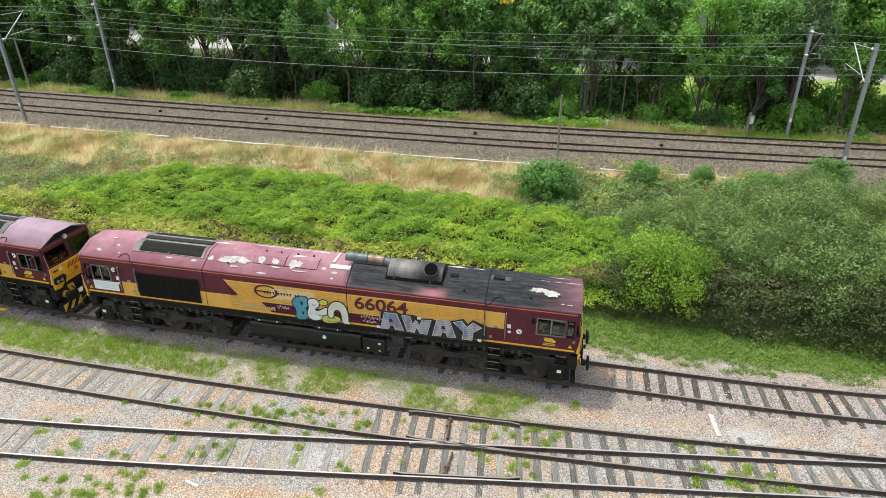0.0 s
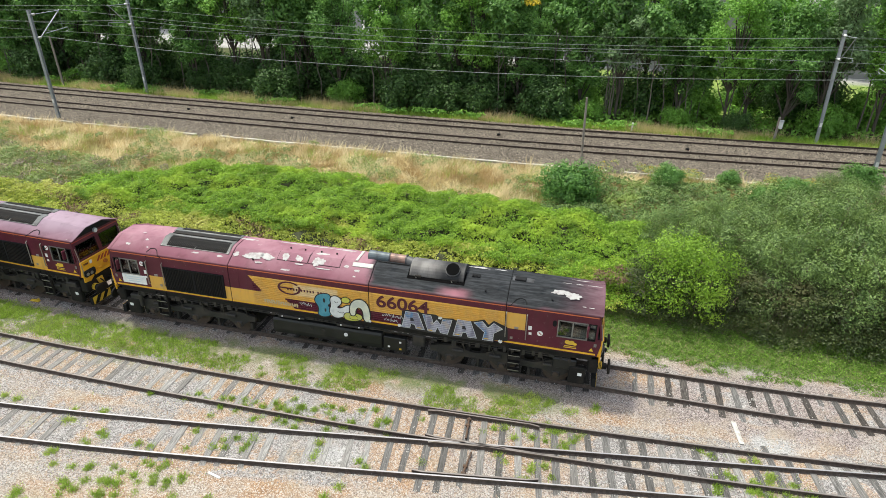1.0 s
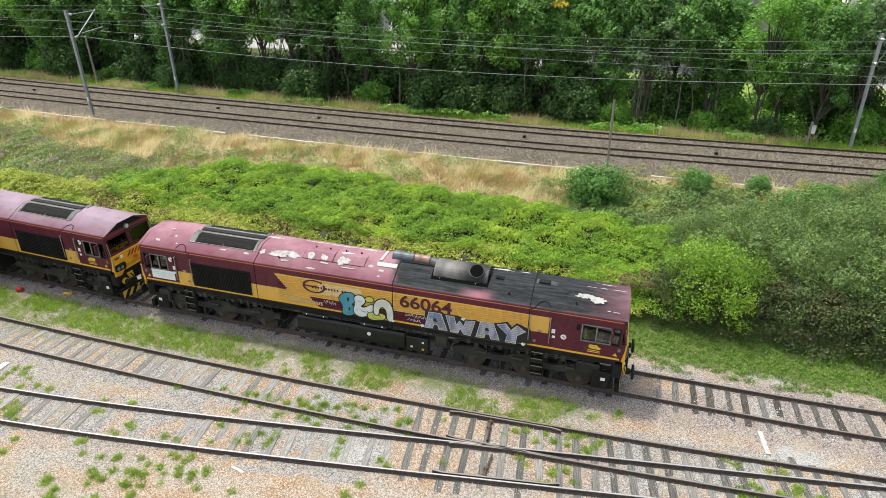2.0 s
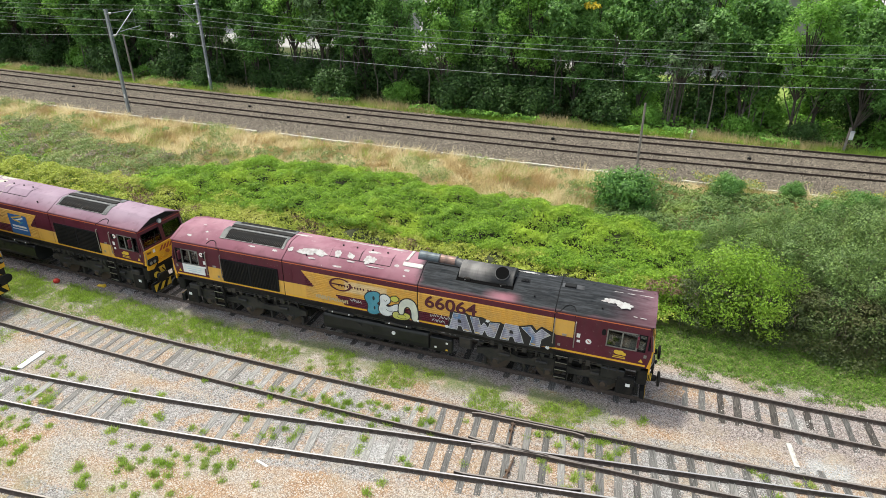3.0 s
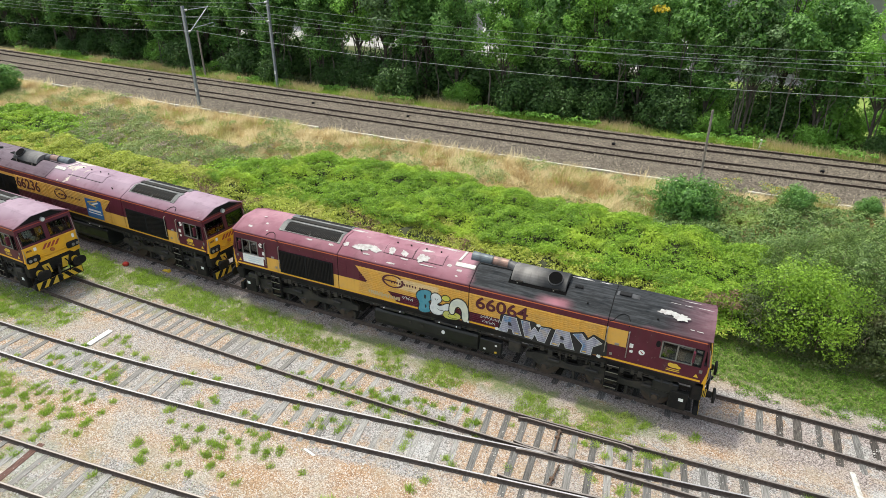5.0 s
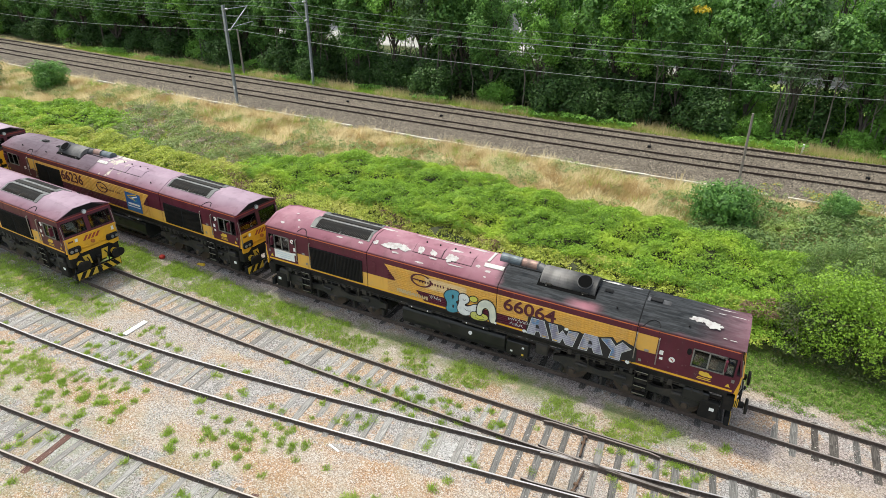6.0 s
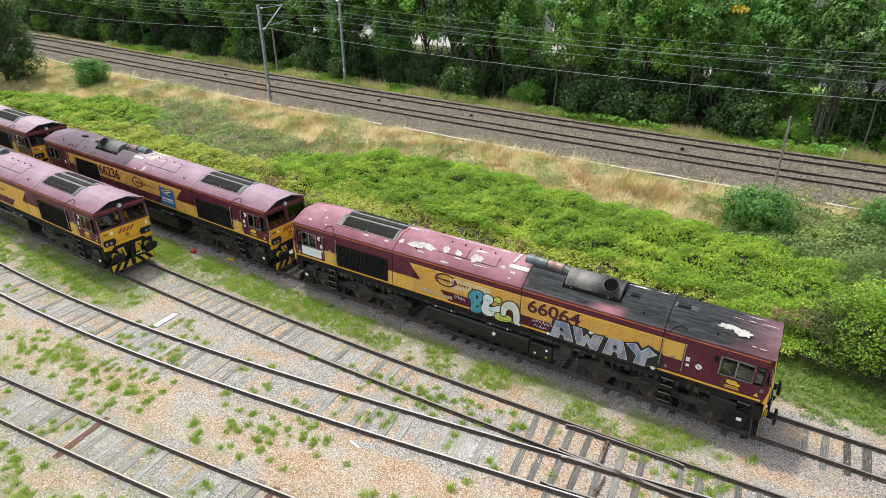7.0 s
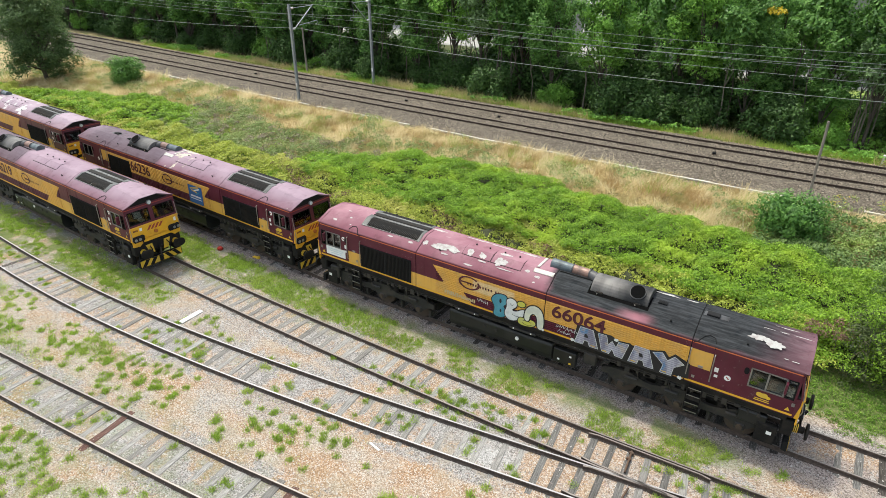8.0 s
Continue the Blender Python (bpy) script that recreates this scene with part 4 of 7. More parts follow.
def make_cab_end(loco, e, paint, yellow=True):
    """Windscreens, yellow nose, lamps, buffers and plough; e is +1 or -1 for the end."""
    X = e * END
    def P(x):
        return X + e * x
    front = 0.17
    # face above the sill: a raked plate with two window openings and pillars
    face = new("cab_front")
    face.parent = loco
    face["label"] = "maroon cab front with two windscreens above a yellow nose"

    def wx(z):
        return P(0.015 + (EAVE - z) / (EAVE - 2.45) * (front - 0.015))

    def slab(y0, y1, z0, z1, mat, name, out=0.0, thick=0.06, parent=face, label=""):
        bm = bmesh.new()
        vs = []
        for z in (z0, z1):
            for y in (y0, y1):
                vs.append((wx(z) + e * out, y, z))
        back = [(v[0] - e * thick, v[1], v[2]) for v in vs]
        a = [bm.verts.new(v) for v in vs]
        b = [bm.verts.new(v) for v in back]
        for q in ((0, 1, 3, 2),):
            bm.faces.new([a[i] for i in q])
            bm.faces.new([b[i] for i in q[::-1]])
        for i, j in ((0, 1), (1, 3), (3, 2), (2, 0)):
            bm.faces.new((a[i], a[j], b[j], b[i]))
        bmesh.ops.recalc_face_normals(bm, faces=bm.faces)
        return part(name, bm, mat, parent, label)

    for y0, y1, z0, z1 in ((-1.32, -1.20, 2.45, 3.38), (1.20, 1.32, 2.45, 3.38), (-0.10, 0.10, 2.45, 3.38), (-1.20, -0.10, 2.45, 2.55), (0.10, 1.20, 2.45, 2.55), (-1.20, -0.10, 3.20, 3.38), (0.10, 1.20, 3.20, 3.38)):
        slab(y0, y1, z0, z1, MAROON, "pillar")
    slab(-1.31, 1.31, 3.325, 3.36, RED_STRIPE, "orange_line", 0.006, 0.004)
    for s in (-1, 1):
        lo, hi = sorted((s * 0.10, s * 1.20))
        g = slab(lo, hi, 2.55, 3.20, GLASS, "windscreen", -0.025, 0.012)
        g.visible_shadow = False
        for a0, a1, b0, b1 in ((lo, lo + 0.03, 2.55, 3.20), (hi - 0.03, hi, 2.55, 3.20), (lo, hi, 2.55, 2.58), (lo, hi, 3.17, 3.20)):
            slab(a0, a1, b0, b1, SEAL, "window_seal", 0.004, 0.03)
        part("wiper", bent([(wx(2.5) + e * 0.03, s * 0.62, 2.5), (wx(2.62) + e * 0.04, s * 0.60, 2.62), (wx(3.0) + e * 0.03, s * 0.42, 3.0)], 0.012, 6), SEAL, face)
    # black brow under the roof; its plate also paints the overhang's shadow
    crest = 3.45 + (TOP - 3.45) * FALL
    brow = prism([(-1.02, 3.45), (-0.44, crest - 0.05), (0.44, crest - 0.05), (1.02, 3.45)], "x", min(P(-0.03), P(0.02)), max(P(-0.03), P(0.02)))
    part("upper_band", prism([(-1.30, 3.37), (-1.29, 3.44), (-1.0, 3.455), (1.0, 3.455), (1.29, 3.44), (1.30, 3.37)], "x", min(P(-0.03), P(0.012)), max(P(-0.03), P(0.012))), MAROON, face)
    part("brow", brow, SEAL, face, "black roof brow with the overhang's shadow in its colour")
    hood = bmesh.new()
    for y in (-1, 1):
        slope = math.degrees(math.atan2(crest - 3.45, 0.83))
        box(hood, (P(0.04), y * 0.885, (crest + 3.45) / 2), (0.14, 0.83 / math.cos(radians(slope)) + 0.05, 0.022), 0.0, (y * -slope, 0, 0))
    box(hood, (P(0.04), 0, crest - 0.003), (0.14, 0.96, 0.024))
    part("roof_lip", hood, paint, face)
    part("head_lamp", rodded((P(0.0), 0, 3.44), (P(0.10), 0, 3.44), 0.11, None, 16), GALV, face, "round grey headlamp with pale lens")
    part("lamp_lens", rodded((P(0.10), 0, 3.44), (P(0.115), 0, 3.44), 0.085, None, 16), LENS, face)
    # inside of the cab
    part("cab_desk", boxed((P(-0.36), 0, 2.40), (0.98, 2.5, 0.12), 0.03), INTERIOR, face)
    part("cab_back_wall", boxed((P(-1.49), 0, 2.6), (0.04, 2.5, 1.55)), INTERIOR, face)
    part("papers", boxed((P(-0.22), 0.42, 2.56), (0.26, 0.30, 0.02), 0, (0, e * 28, 20)), PAPER, face, "white papers on the cab desk")
    part("blue_folder", boxed((P(-0.22), -0.66, 2.56), (0.26, 0.34, 0.02), 0, (0, e * 30, 8)), worn("blue_folder", (0.05, 0.09, 0.17), (0.03, 0.05, 0.10), 0.5), face)
    part("control_console", boxed((P(-0.35), -0.1, 2.56), (0.4, 0.45, 0.26), 0.05), BLACK, face)
    part("ceiling_lining", boxed((P(-0.85), 0, 3.36), (1.6, 2.4, 0.03)), INTERIOR, face)
    for y in (-1.245, 1.245):
        for c, h in ((2.08, 0.56), (3.21, 0.28)):
            part("cab_lining", boxed((P(-0.76), y, c), (1.46, 0.02, h)), INTERIOR, face)
    for y in (-0.6, 0.6):
        part("cab_seat", boxed((P(-1.1), y, 2.45), (0.5, 0.5, 0.9), 0.08), BLACK, face)
    # nose
    nose = new("nose")
    nose.parent = loco
    nose["label"] = "warning yellow cab nose with red stripes"
    nm = YELLOW
    part("nose_core", prism([(P(0.0), 1.70), (P(0.0), 2.45), (P(front - 0.02), 2.45), (P(front - 0.02), 2.20), (P(0.06), 1.70)], "y", -1.31, 1.31, 0.01), MAROON, nose, "maroon side of the cab nose")
    n = prism([(P(0.062), 1.70), (P(front - 0.018), 2.20), (P(front - 0.018), 2.45), (P(front), 2.45), (P(front + 0.03), 2.38), (P(front + 0.03), 1.75), (P(front - 0.03), 1.70)], "y", -1.30, 1.30, 0.006)
    part("nose_panel", n, nm, nose)
    part("nose_skirt", prism([(-1.28, 1.72), (-1.28, 1.45), (-0.95, 1.40), (-0.75, 1.55), (0.75, 1.55), (0.95, 1.40), (1.28, 1.45), (1.28, 1.72)], "x", min(P(front - 0.02), P(front + 0.028)), max(P(front - 0.02), P(front + 0.028))), nm, nose)
    for i in range(4):
        yy = e * (-0.40 + i * 0.20)
        bm = prism([(yy - e * 0.05, 2.10), (yy + e * 0.07, 2.10), (yy + e * 0.25, 2.33), (yy + e * 0.13, 2.33)], "x", min(P(front + 0.03), P(front + 0.036)), max(P(front + 0.03), P(front + 0.036)))
        part("red_stripe", bm, RED_STRIPE, nose)
    for s in (-1, 1):
        part("lamp_unit", boxed((P(front + 0.07), s * 0.95, 1.83), (0.16, 0.60, 0.32), 0.06), SEAL, nose, "black twin lamp unit")
        bm = bmesh.new()
        for k in (-0.02, 0.19):
            rod(bm, (P(front + 0.14), s * (0.95 + k), 1.83), (P(front + 0.165), s * (0.95 + k), 1.83), 0.075, None, 12)
        part("lens", bm, ROOF_GREY, nose)
        part("nose_handrail", bent([(P(front + 0.02), s * 0.55, 1.85), (P(front + 0.1), s * 0.55, 1.85), (P(front + 0.1), s * 0.3, 1.85), (P(front + 0.02), s * 0.3, 1.85)], 0.015, 6), YELLOW, nose)
    part("notice", boxed((P(front + 0.034), -1.08, 2.22), (0.006, 0.12, 0.2)), PAPER, nose)
    part("notice", boxed((P(front + 0.034), 0.75, 2.26), (0.006, 0.13, 0.16)), PAPER, nose)
    for i in range(5):
        part("number_bar", boxed((P(front + 0.034), 0.93 + i * 0.05, 2.26), (0.005, 0.035, 0.09)), MAROON_DARK, nose)
    part("jumper_socket", rodded((P(front), e * -0.02, 1.96), (P(front + 0.12), e * -0.02, 1.96), 0.09, None, 12), worn("orange_plastic", (0.40, 0.13, 0.03), (0.25, 0.09, 0.03), 0.6), nose)
    part("jumper_cable", bent([(P(front + 0.04), e * -0.75, 1.98), (P(front + 0.12), e * -0.78, 1.9), (P(front + 0.14), e * -0.80, 1.62), (P(front + 0.06), e * -0.62, 1.48)], 0.025, 8), SEAL, nose)
    part("wind_lip", boxed((P(front + 0.045), 0, 2.43), (0.05, 2.58, 0.03), 0.008), YELLOW, nose)
    # buffer beam, buffers, coupling, hoses
    beam = new("buffer_beam")
    beam.parent = loco
    part("beam", boxed((P(-0.02), 0, 1.22), (0.36, 2.5, 0.62), 0.04), BLACK, beam)
    for s in (-1, 1):
        part("yellow_plate", prism([(s * 0.32, 1.35), (s * 0.66, 1.35), (s * 0.50, 0.85), (s * 0.24, 0.85)], "x", min(P(0.16), P(0.18)), max(P(0.16), P(0.18))), BRIGHT_YELLOW, beam)
    for s in (-1, 1):
        part("buffer_shank", rodded((P(0.15), s * 0.87, 1.06), (P(0.50), s * 0.87, 1.06), 0.15, 0.11, 14), BLACK, beam)
        bm = bmesh.new()
        for k in range(3):
            rod(bm, (P(0.19 + 0.05 * k), s * 0.87, 1.06), (P(0.215 + 0.05 * k), s * 0.87, 1.06), 0.155, None, 14)
        part("buffer_spring", bm, BRIGHT_YELLOW, beam)
        part("buffer_head", oval_head(P(0.54), P(0.62), s * 0.87, 1.06), BLACK, beam)
        part("hose", bent([(P(0.15), s * 0.45, 1.25), (P(0.35), s * 0.47, 1.15), (P(0.40), s * 0.47, 0.85), (P(0.28), s * 0.5, 0.62)], 0.03, 8), SEAL, beam)
        part("side_steps", boxed((P(-0.55), s * 1.18, 0.72), (0.62, 0.22, 0.75), 0.03), BLACK, beam)
        part("label_plate", boxed((P(-0.45), s * 1.295, 0.80), (0.16, 0.006, 0.13)), PAPER, beam)
    part("hook", bent([(P(0.15), 0, 1.1), (P(0.42), 0, 1.1), (P(0.46), 0, 1.24)], 0.06, 8), BLACK, beam)
    part("screw_coupling", bent([(P(0.40), 0.05, 1.1), (P(0.40), 0.08, 0.7), (P(0.34), -0.04, 0.55)], 0.045, 8), BOGIE, beam)
    plough = new("snow_plough")
    plough.parent = loco
    plough["label"] = "black and yellow chevron snow plough"
    bm = prism([(P(0.02), 0.24), (P(0.17), 0.20), (P(0.20), 0.24), (P(0.18), 0.60), (P(0.02), 0.60)], "y", -1.16, 1.16, 0.01)
    part("blade", bm, SEAL, plough)
    part("yellow_face", prism([(P(0.186), 0.25), (P(0.214), 0.25), (P(0.196), 0.59), (P(0.176), 0.59)], "y", -1.12, 1.12), BRIGHT_YELLOW, plough)
    for i in range(5):
        yy = -0.84 + i * 0.42
        lean = 0.13 * (1 if yy > 0 else -1) * (0 if abs(yy) < 0.1 else 1)
        bm = bmesh.new()
        q = [(P(0.209), yy - 0.11 + lean, 0.25), (P(0.209), yy + 0.11 + lean, 0.25), (P(0.191), yy + 0.11 - lean, 0.58), (P(0.191), yy - 0.11 - lean, 0.58)]
        a = [bm.verts.new(v) for v in q]
        b = [bm.verts.new((v[0] - e * 0.02, v[1], v[2])) for v in q]
        bm.faces.new(a)
        bm.faces.new(b[::-1])
        for k in range(4):
            bm.faces.new((a[k], a[(k + 1) % 4], b[(k + 1) % 4], b[k]))
        bmesh.ops.recalc_face_normals(bm, faces=bm.faces)
        bmesh.ops.translate(bm, vec=(e * 0.01, 0, 0.008), verts=bm.verts)
        part("black_stripe", bm, SEAL, plough)


def make_loco(m, label, number="", soot=0.0, peel=0.0, fade=0.0, name_paint="loco_paint", ends=(1, -1), extra_grille=False, f=1, paint=None):
    loco = empty("diesel_locomotive", m)
    tagged(loco, label, "locomotive", "diesel locomotives")
    paint = paint or loco_paint(name_paint, soot, peel, fade)
    # body in three sections with dark joints; the cabs leave room for their windows
    cab0 = 8.50
    for a, b in ((-cab0 + 0.0, -4.60), (-4.565, 1.37), (1.405, 6.68), (6.71, cab0)):
        part("body_section", shell(a, b), paint, loco)
    for xx in (-4.5825, 1.3875, 6.695):
        outline = [(y * 0.985, z - 0.03 if z > 3 else z) for y, z in SECTION]
        part("joint_seal", prism(outline, "x", xx - 0.03, xx + 0.03), SEAL, loco)
    for e in (1, -1):
        cab = new("cab")
        cab.parent = loco
        x0, x1 = sorted((e * cab0, e * END))
        # roof over the cab
        roof = prism([(y, z) for y, z in SECTION if z > 3.36] + [(HALF - 0.06, 3.34), (FLAT, TOP - 0.07), (-FLAT, TOP - 0.07), (-HALF + 0.06, 3.34)], "x", x0, x1)
        for v in roof.verts:
            if abs(v.co.x) > 9.5 and v.co.z > 3.45:
                v.co.z = 3.45 + (v.co.z - 3.45) * FALL
        part("cab_roof", roof, paint, cab)
        d0, d1 = (6.78, 7.46) if e > 0 else (7.67, 8.35)
        wn0 = 8.62 if e > 0 else 8.82
        nx, nz = (8.0, 2.38) if e > 0 else (8.62, 2.94)
        dm = (d0 + d1) / 2
        for s in (-1, 1):
            y = s * (HALF - 0.03)
            w0, w1 = sorted((e * wn0, e * 9.66))
            q0, q1 = sorted((e * 9.72, e * 9.96))
            for a, b, c, d in ((x0, x1, SILL, 2.38), (x0, x1, 3.06, 3.37), (*sorted((e * cab0, e * wn0)), 2.38, 3.06), (*sorted((e * 9.66, e * 9.72)), 2.38, 3.06), (*sorted((e * 9.96, e * END)), 2.38, 3.06)):
                part("cab_side", boxed(((a + b) / 2, y, (c + d) / 2), (b - a, 0.06, d - c)), paint, cab)
            for a, b in ((w0, w1), (q0, q1)):
                g = part("side_window", boxed(((a + b) / 2, s * (HALF - 0.03), 2.72), (b - a, 0.01, 0.68)), GLASS, cab)
                g.visible_shadow = False
            fr = bmesh.new()
            for a, b, c, d in ((w0 - 0.02, w0 + 0.025, 2.36, 3.08), (w1 - 0.025, w1 + 0.02, 2.36, 3.08), ((w0 + w1) / 2 - 0.025, (w0 + w1) / 2 + 0.025, 2.38, 3.06), (w0, w1, 2.36, 2.40), (w0, w1, 3.04, 3.08)):
                box(fr, ((a + b) / 2, s * (HALF + 0.004), (c + d) / 2), (b - a, 0.03, d - c))
            part("window_frame", fr, ALU, cab, "aluminium sliding window frame")
            sf = bmesh.new()
            for a, b, c, d in ((q0 - 0.02, q0 + 0.02, 2.36, 3.08), (q1 - 0.02, q1 + 0.02, 2.36, 3.08), (q0, q1, 2.36, 2.40), (q0, q1, 3.04, 3.08)):
                box(sf, ((a + b) / 2, s * (HALF + 0.004), (c + d) / 2), (b - a, 0.02, d - c))
            part("window_seal", sf, SEAL, cab)
            part("mirror", boxed((e * 9.68, s * (HALF + 0.14), 2.82), (0.07, 0.18, 0.42), 0.025), MAROON, cab, "maroon rear view mirror")
            part("mirror_arm", rodded((e * 9.74, s * HALF, 2.95), (e * 9.68, s * (HALF + 0.12), 2.95), 0.015), SEAL, cab)
            part("vent_slot", rounded(e * 8.49, 2.90, 0.075, 0.13, min(s * HALF, s * (HALF + 0.01)), 0.01), SEAL, cab)
            part("round_notice", rounded(e * nx, nz, 0.105, 0.105, min(s * (HALF + 0.002), s * (HALF + 0.008)), 0.006, 18, 0, 2.0), PAPER, cab, "round white no entry notice")
            part("notice_bar", boxed((e * nx, s * (HALF + 0.009), nz), (0.13, 0.004, 0.035), 0, (0, 45, 0)), RED_STRIPE, cab)
            # crew door and handrails
            part("door_frame", side_plate(*sorted((e * d0, e * d1)), 1.86, 3.32, s, 0.008), paint, cab)
            arch = bmesh.new()
            arc = [(e * (dm + q), z) for q, z in ((-0.38, 3.36), (-0.26, 3.42), (-0.10, 3.56), (0.04, 3.60), (0.22, 3.58), (0.30, 3.50), (0.32, 3.30))]
            for (xa, za), (xb, zb) in zip(arc[:-1], arc[1:]):
                ya = roof_y(za) + 0.02 if za > EAVE + 0.05 else HALF + 0.015
                yb = roof_y(zb) + 0.02 if zb > EAVE + 0.05 else HALF + 0.015
                rod(arch, (xa, s * ya, za), (xb, s * yb, zb), 0.016, None, 6)
            part("rain_gutter", arch, SEAL, cab)
            for xx in (d0 - 0.05, d1 + 0.03):
                part("handrail", bent([(e * xx, s * HALF, 3.12), (e * xx, s * (HALF + 0.07), 3.08), (e * xx, s * (HALF + 0.07), 2.06), (e * xx, s * HALF, 2.02)], 0.019, 8), STEEL, cab, "worn steel handrail")
            part("door_handle", boxed((e * dm, s * (HALF + 0.018), 2.48), (0.16, 0.02, 0.10), 0.01), STEEL, cab)
            part("lock_plate", boxed((e * (dm - 0.16), s * (HALF + 0.014), 2.02), (0.10, 0.012, 0.10)), STEEL, cab)
            part("notice", boxed((e * (d1 + 0.16), s * (HALF + 0.004), 2.56), (0.13, 0.006, 0.17)), PAPER, cab)
            part("notice", boxed((e * (d1 + 0.18), s * (HALF + 0.004), 2.32), (0.11, 0.006, 0.10)), PAPER, cab)
            tri = prism([(e * 9.80, 1.93), (e * 9.96, 1.93), (e * 9.88, 2.07)], "y", min(s * (HALF + 0.001), s * (HALF + 0.007)), max(s * (HALF + 0.001), s * (HALF + 0.007)))
            part("warning_triangle", tri, BRIGHT_YELLOW, cab)
            part("data_plate", boxed((e * 10.0, s * (HALF + 0.004), 2.2), (0.1, 0.006, 0.13)), ALU, cab)
            # steps under the door
            st = bmesh.new()
            for xx in (dm - 0.24, dm + 0.24):
                box(st, (e * xx, s * 1.24, 1.05), (0.03, 0.10, 1.2))
            for zz in (0.52, 0.85, 1.18, 1.48):
                box(st, (e * dm, s * 1.22, zz), (0.46, 0.20, 0.035))
            part("steps", st, BLACK, cab)
            for zz in (0.54, 0.87, 1.20, 1.50):
                part("step_edge", boxed((e * dm, s * 1.325, zz), (0.44, 0.012, 0.03)), STEEL, cab, "worn pale step edge")
            part("corner_rail", bent([(e * 10.24, s * 1.25, 1.75), (e * 10.30, s * 1.27, 2.0), (e * 10.14, s * 1.27, 3.05), (e * 10.06, s * 1.25, 3.1)], 0.016, 6), STEEL, cab)
        part("cab_floor", boxed((e * (cab0 + END) / 2, 0, 1.9), (END - cab0, 2.4, 0.1)), INTERIOR, cab)
        make_cab_end(loco, e, paint)
    # underframe
    part("solebar", boxed((0, 0, 1.60), (19.9, 2.5, 0.26), 0.02), BLACK, loco)
    lip = bmesh.new()
    for s in (-1, 1):
        box(lip, (0, s * 1.30, 1.715), (20.1, 0.06, 0.05), 0.008)
    part("sill", lip, BLACK, loco)
    for e in (1, -1):
        make_bogie(loco, e * 6.65)
    under = bmesh.new()
    rngu = random.Random(3)
    for i in range(26):
        xx = -3.4 + i * 0.27 + rngu.uniform(-0.05, 0.05)
        for s in (-1, 1):
            box(under, (xx, s * 1.16, 1.43 + rngu.uniform(-0.03, 0.03)), (rngu.uniform(0.08, 0.2), 0.1, rngu.uniform(0.08, 0.2)), 0.01)
    for s in (-1, 1):
        for zz in (1.36, 1.44):
            rod(under, (-9.2, s * 1.2, zz), (9.2, s * 1.2, zz), 0.025, None, 6)
    for c in (-6.65, 6.65):
        for i in range(16):
            xx = c - 2.6 + i * 0.34 + rngu.uniform(-0.08, 0.08)
            for s in (-1, 1):
                box(under, (xx, s * 1.20, 1.38 + rngu.uniform(-0.08, 0.05)), (rngu.uniform(0.05, 0.22), 0.12, rngu.uniform(0.08, 0.26)), 0.01)
                if i % 3 == 0:
                    rod(under, (xx, s * 1.23, 1.50), (xx + rngu.uniform(-0.25, 0.25), s * 1.16, 0.98), 0.02, None, 6)
    part("pipework", under, BOGIE, loco)
    # long fuel tank with rounded lower edges
    tk = [(-1.27, 1.25), (-1.31, 1.15), (-1.31, 0.72), (-1.22, 0.50), (-1.0, 0.40), (1.0, 0.40), (1.22, 0.50), (1.31, 0.72), (1.31, 1.15), (1.27, 1.25)]
    tank = part("fuel_tank", prism(tk, "x", -2.85, 1.85, 0.015), TANK, loco, "long glossy black fuel tank")
    for xx, zz, r in ((-1.15, 1.02, 0.07), (0.35, 0.98, 0.08), (-0.62, 1.0, 0.075)):
        for s in (-1, 1):
            part("filler_cap", rodded((xx, s * 1.30, zz), (xx, s * 1.345, zz), r, None, 12), WHITE if xx > 0 else BOGIE, tank)
    for s in (-1, 1):
        bt = part("battery_box", boxed((2.38, s * 1.18, 0.85), (0.92, 0.24, 0.62), 0.02), TANK, loco, "black equipment box with small labels")
        for xx, zz, mt in ((2.15, 0.72, WHITE), (2.62, 0.66, BRIGHT_YELLOW), (2.62, 0.98, WHITE)):
            part("small_label", boxed((xx, s * 1.303, zz), (0.09, 0.006, 0.08)), mt, bt)
        for xx in (-2.0, 0.55):
            sh = part("cable_shelf", boxed((xx, s * 1.24, 1.40), (1.15, 0.2, 0.10), 0.02), BOGIE, loco)
            for k in (-0.38, 0.38):
                part("stud", rodded((xx + k, s * 1.33, 1.42), (xx + k, s * 1.36, 1.42), 0.03, None, 8), WHITE, sh)
        part("sand_box", boxed((3.35, s * 1.12, 1.15), (0.5, 0.3, 0.5), 0.04), BOGIE, loco)
        part("sand_box", boxed((-9.35, s * 1.14, 1.0), (0.55, 0.26, 0.6), 0.04), BOGIE, loco)
        part("side_tank", boxed((9.0, s * 1.14, 1.12), (0.9, 0.22, 0.45), 0.04), TANK, loco)
    # side grilles with upright slats
    fields = [(-7.58, -4.86, 1), (-7.58, -4.86, -1)]
    if extra_grille:
        fields.append((4.25, 6.6, 1))
    for g0, g1, s in fields:
        gr = part("side_grille", side_plate(g0, g1, 1.90, 2.91, s, 0.012), GRILLE, loco, "black intake grille")
        fr = bmesh.new()
        for a, b, c, d in ((g0 - 0.03, g1 + 0.03, 2.90, 2.945), (g0 - 0.03, g1 + 0.03, 1.865, 1.91), (g0 - 0.03, g0 + 0.02, 1.9, 2.91), (g1 - 0.02, g1 + 0.03, 1.9, 2.91), ((g0 + g1) / 2 - 0.035, (g0 + g1) / 2 + 0.035, 1.9, 2.91)):
            box(fr, ((a + b) / 2, s * (HALF + 0.02), (c + d) / 2), (b - a, 0.04, d - c))
        part("grille_frame", fr, SEAL, gr)
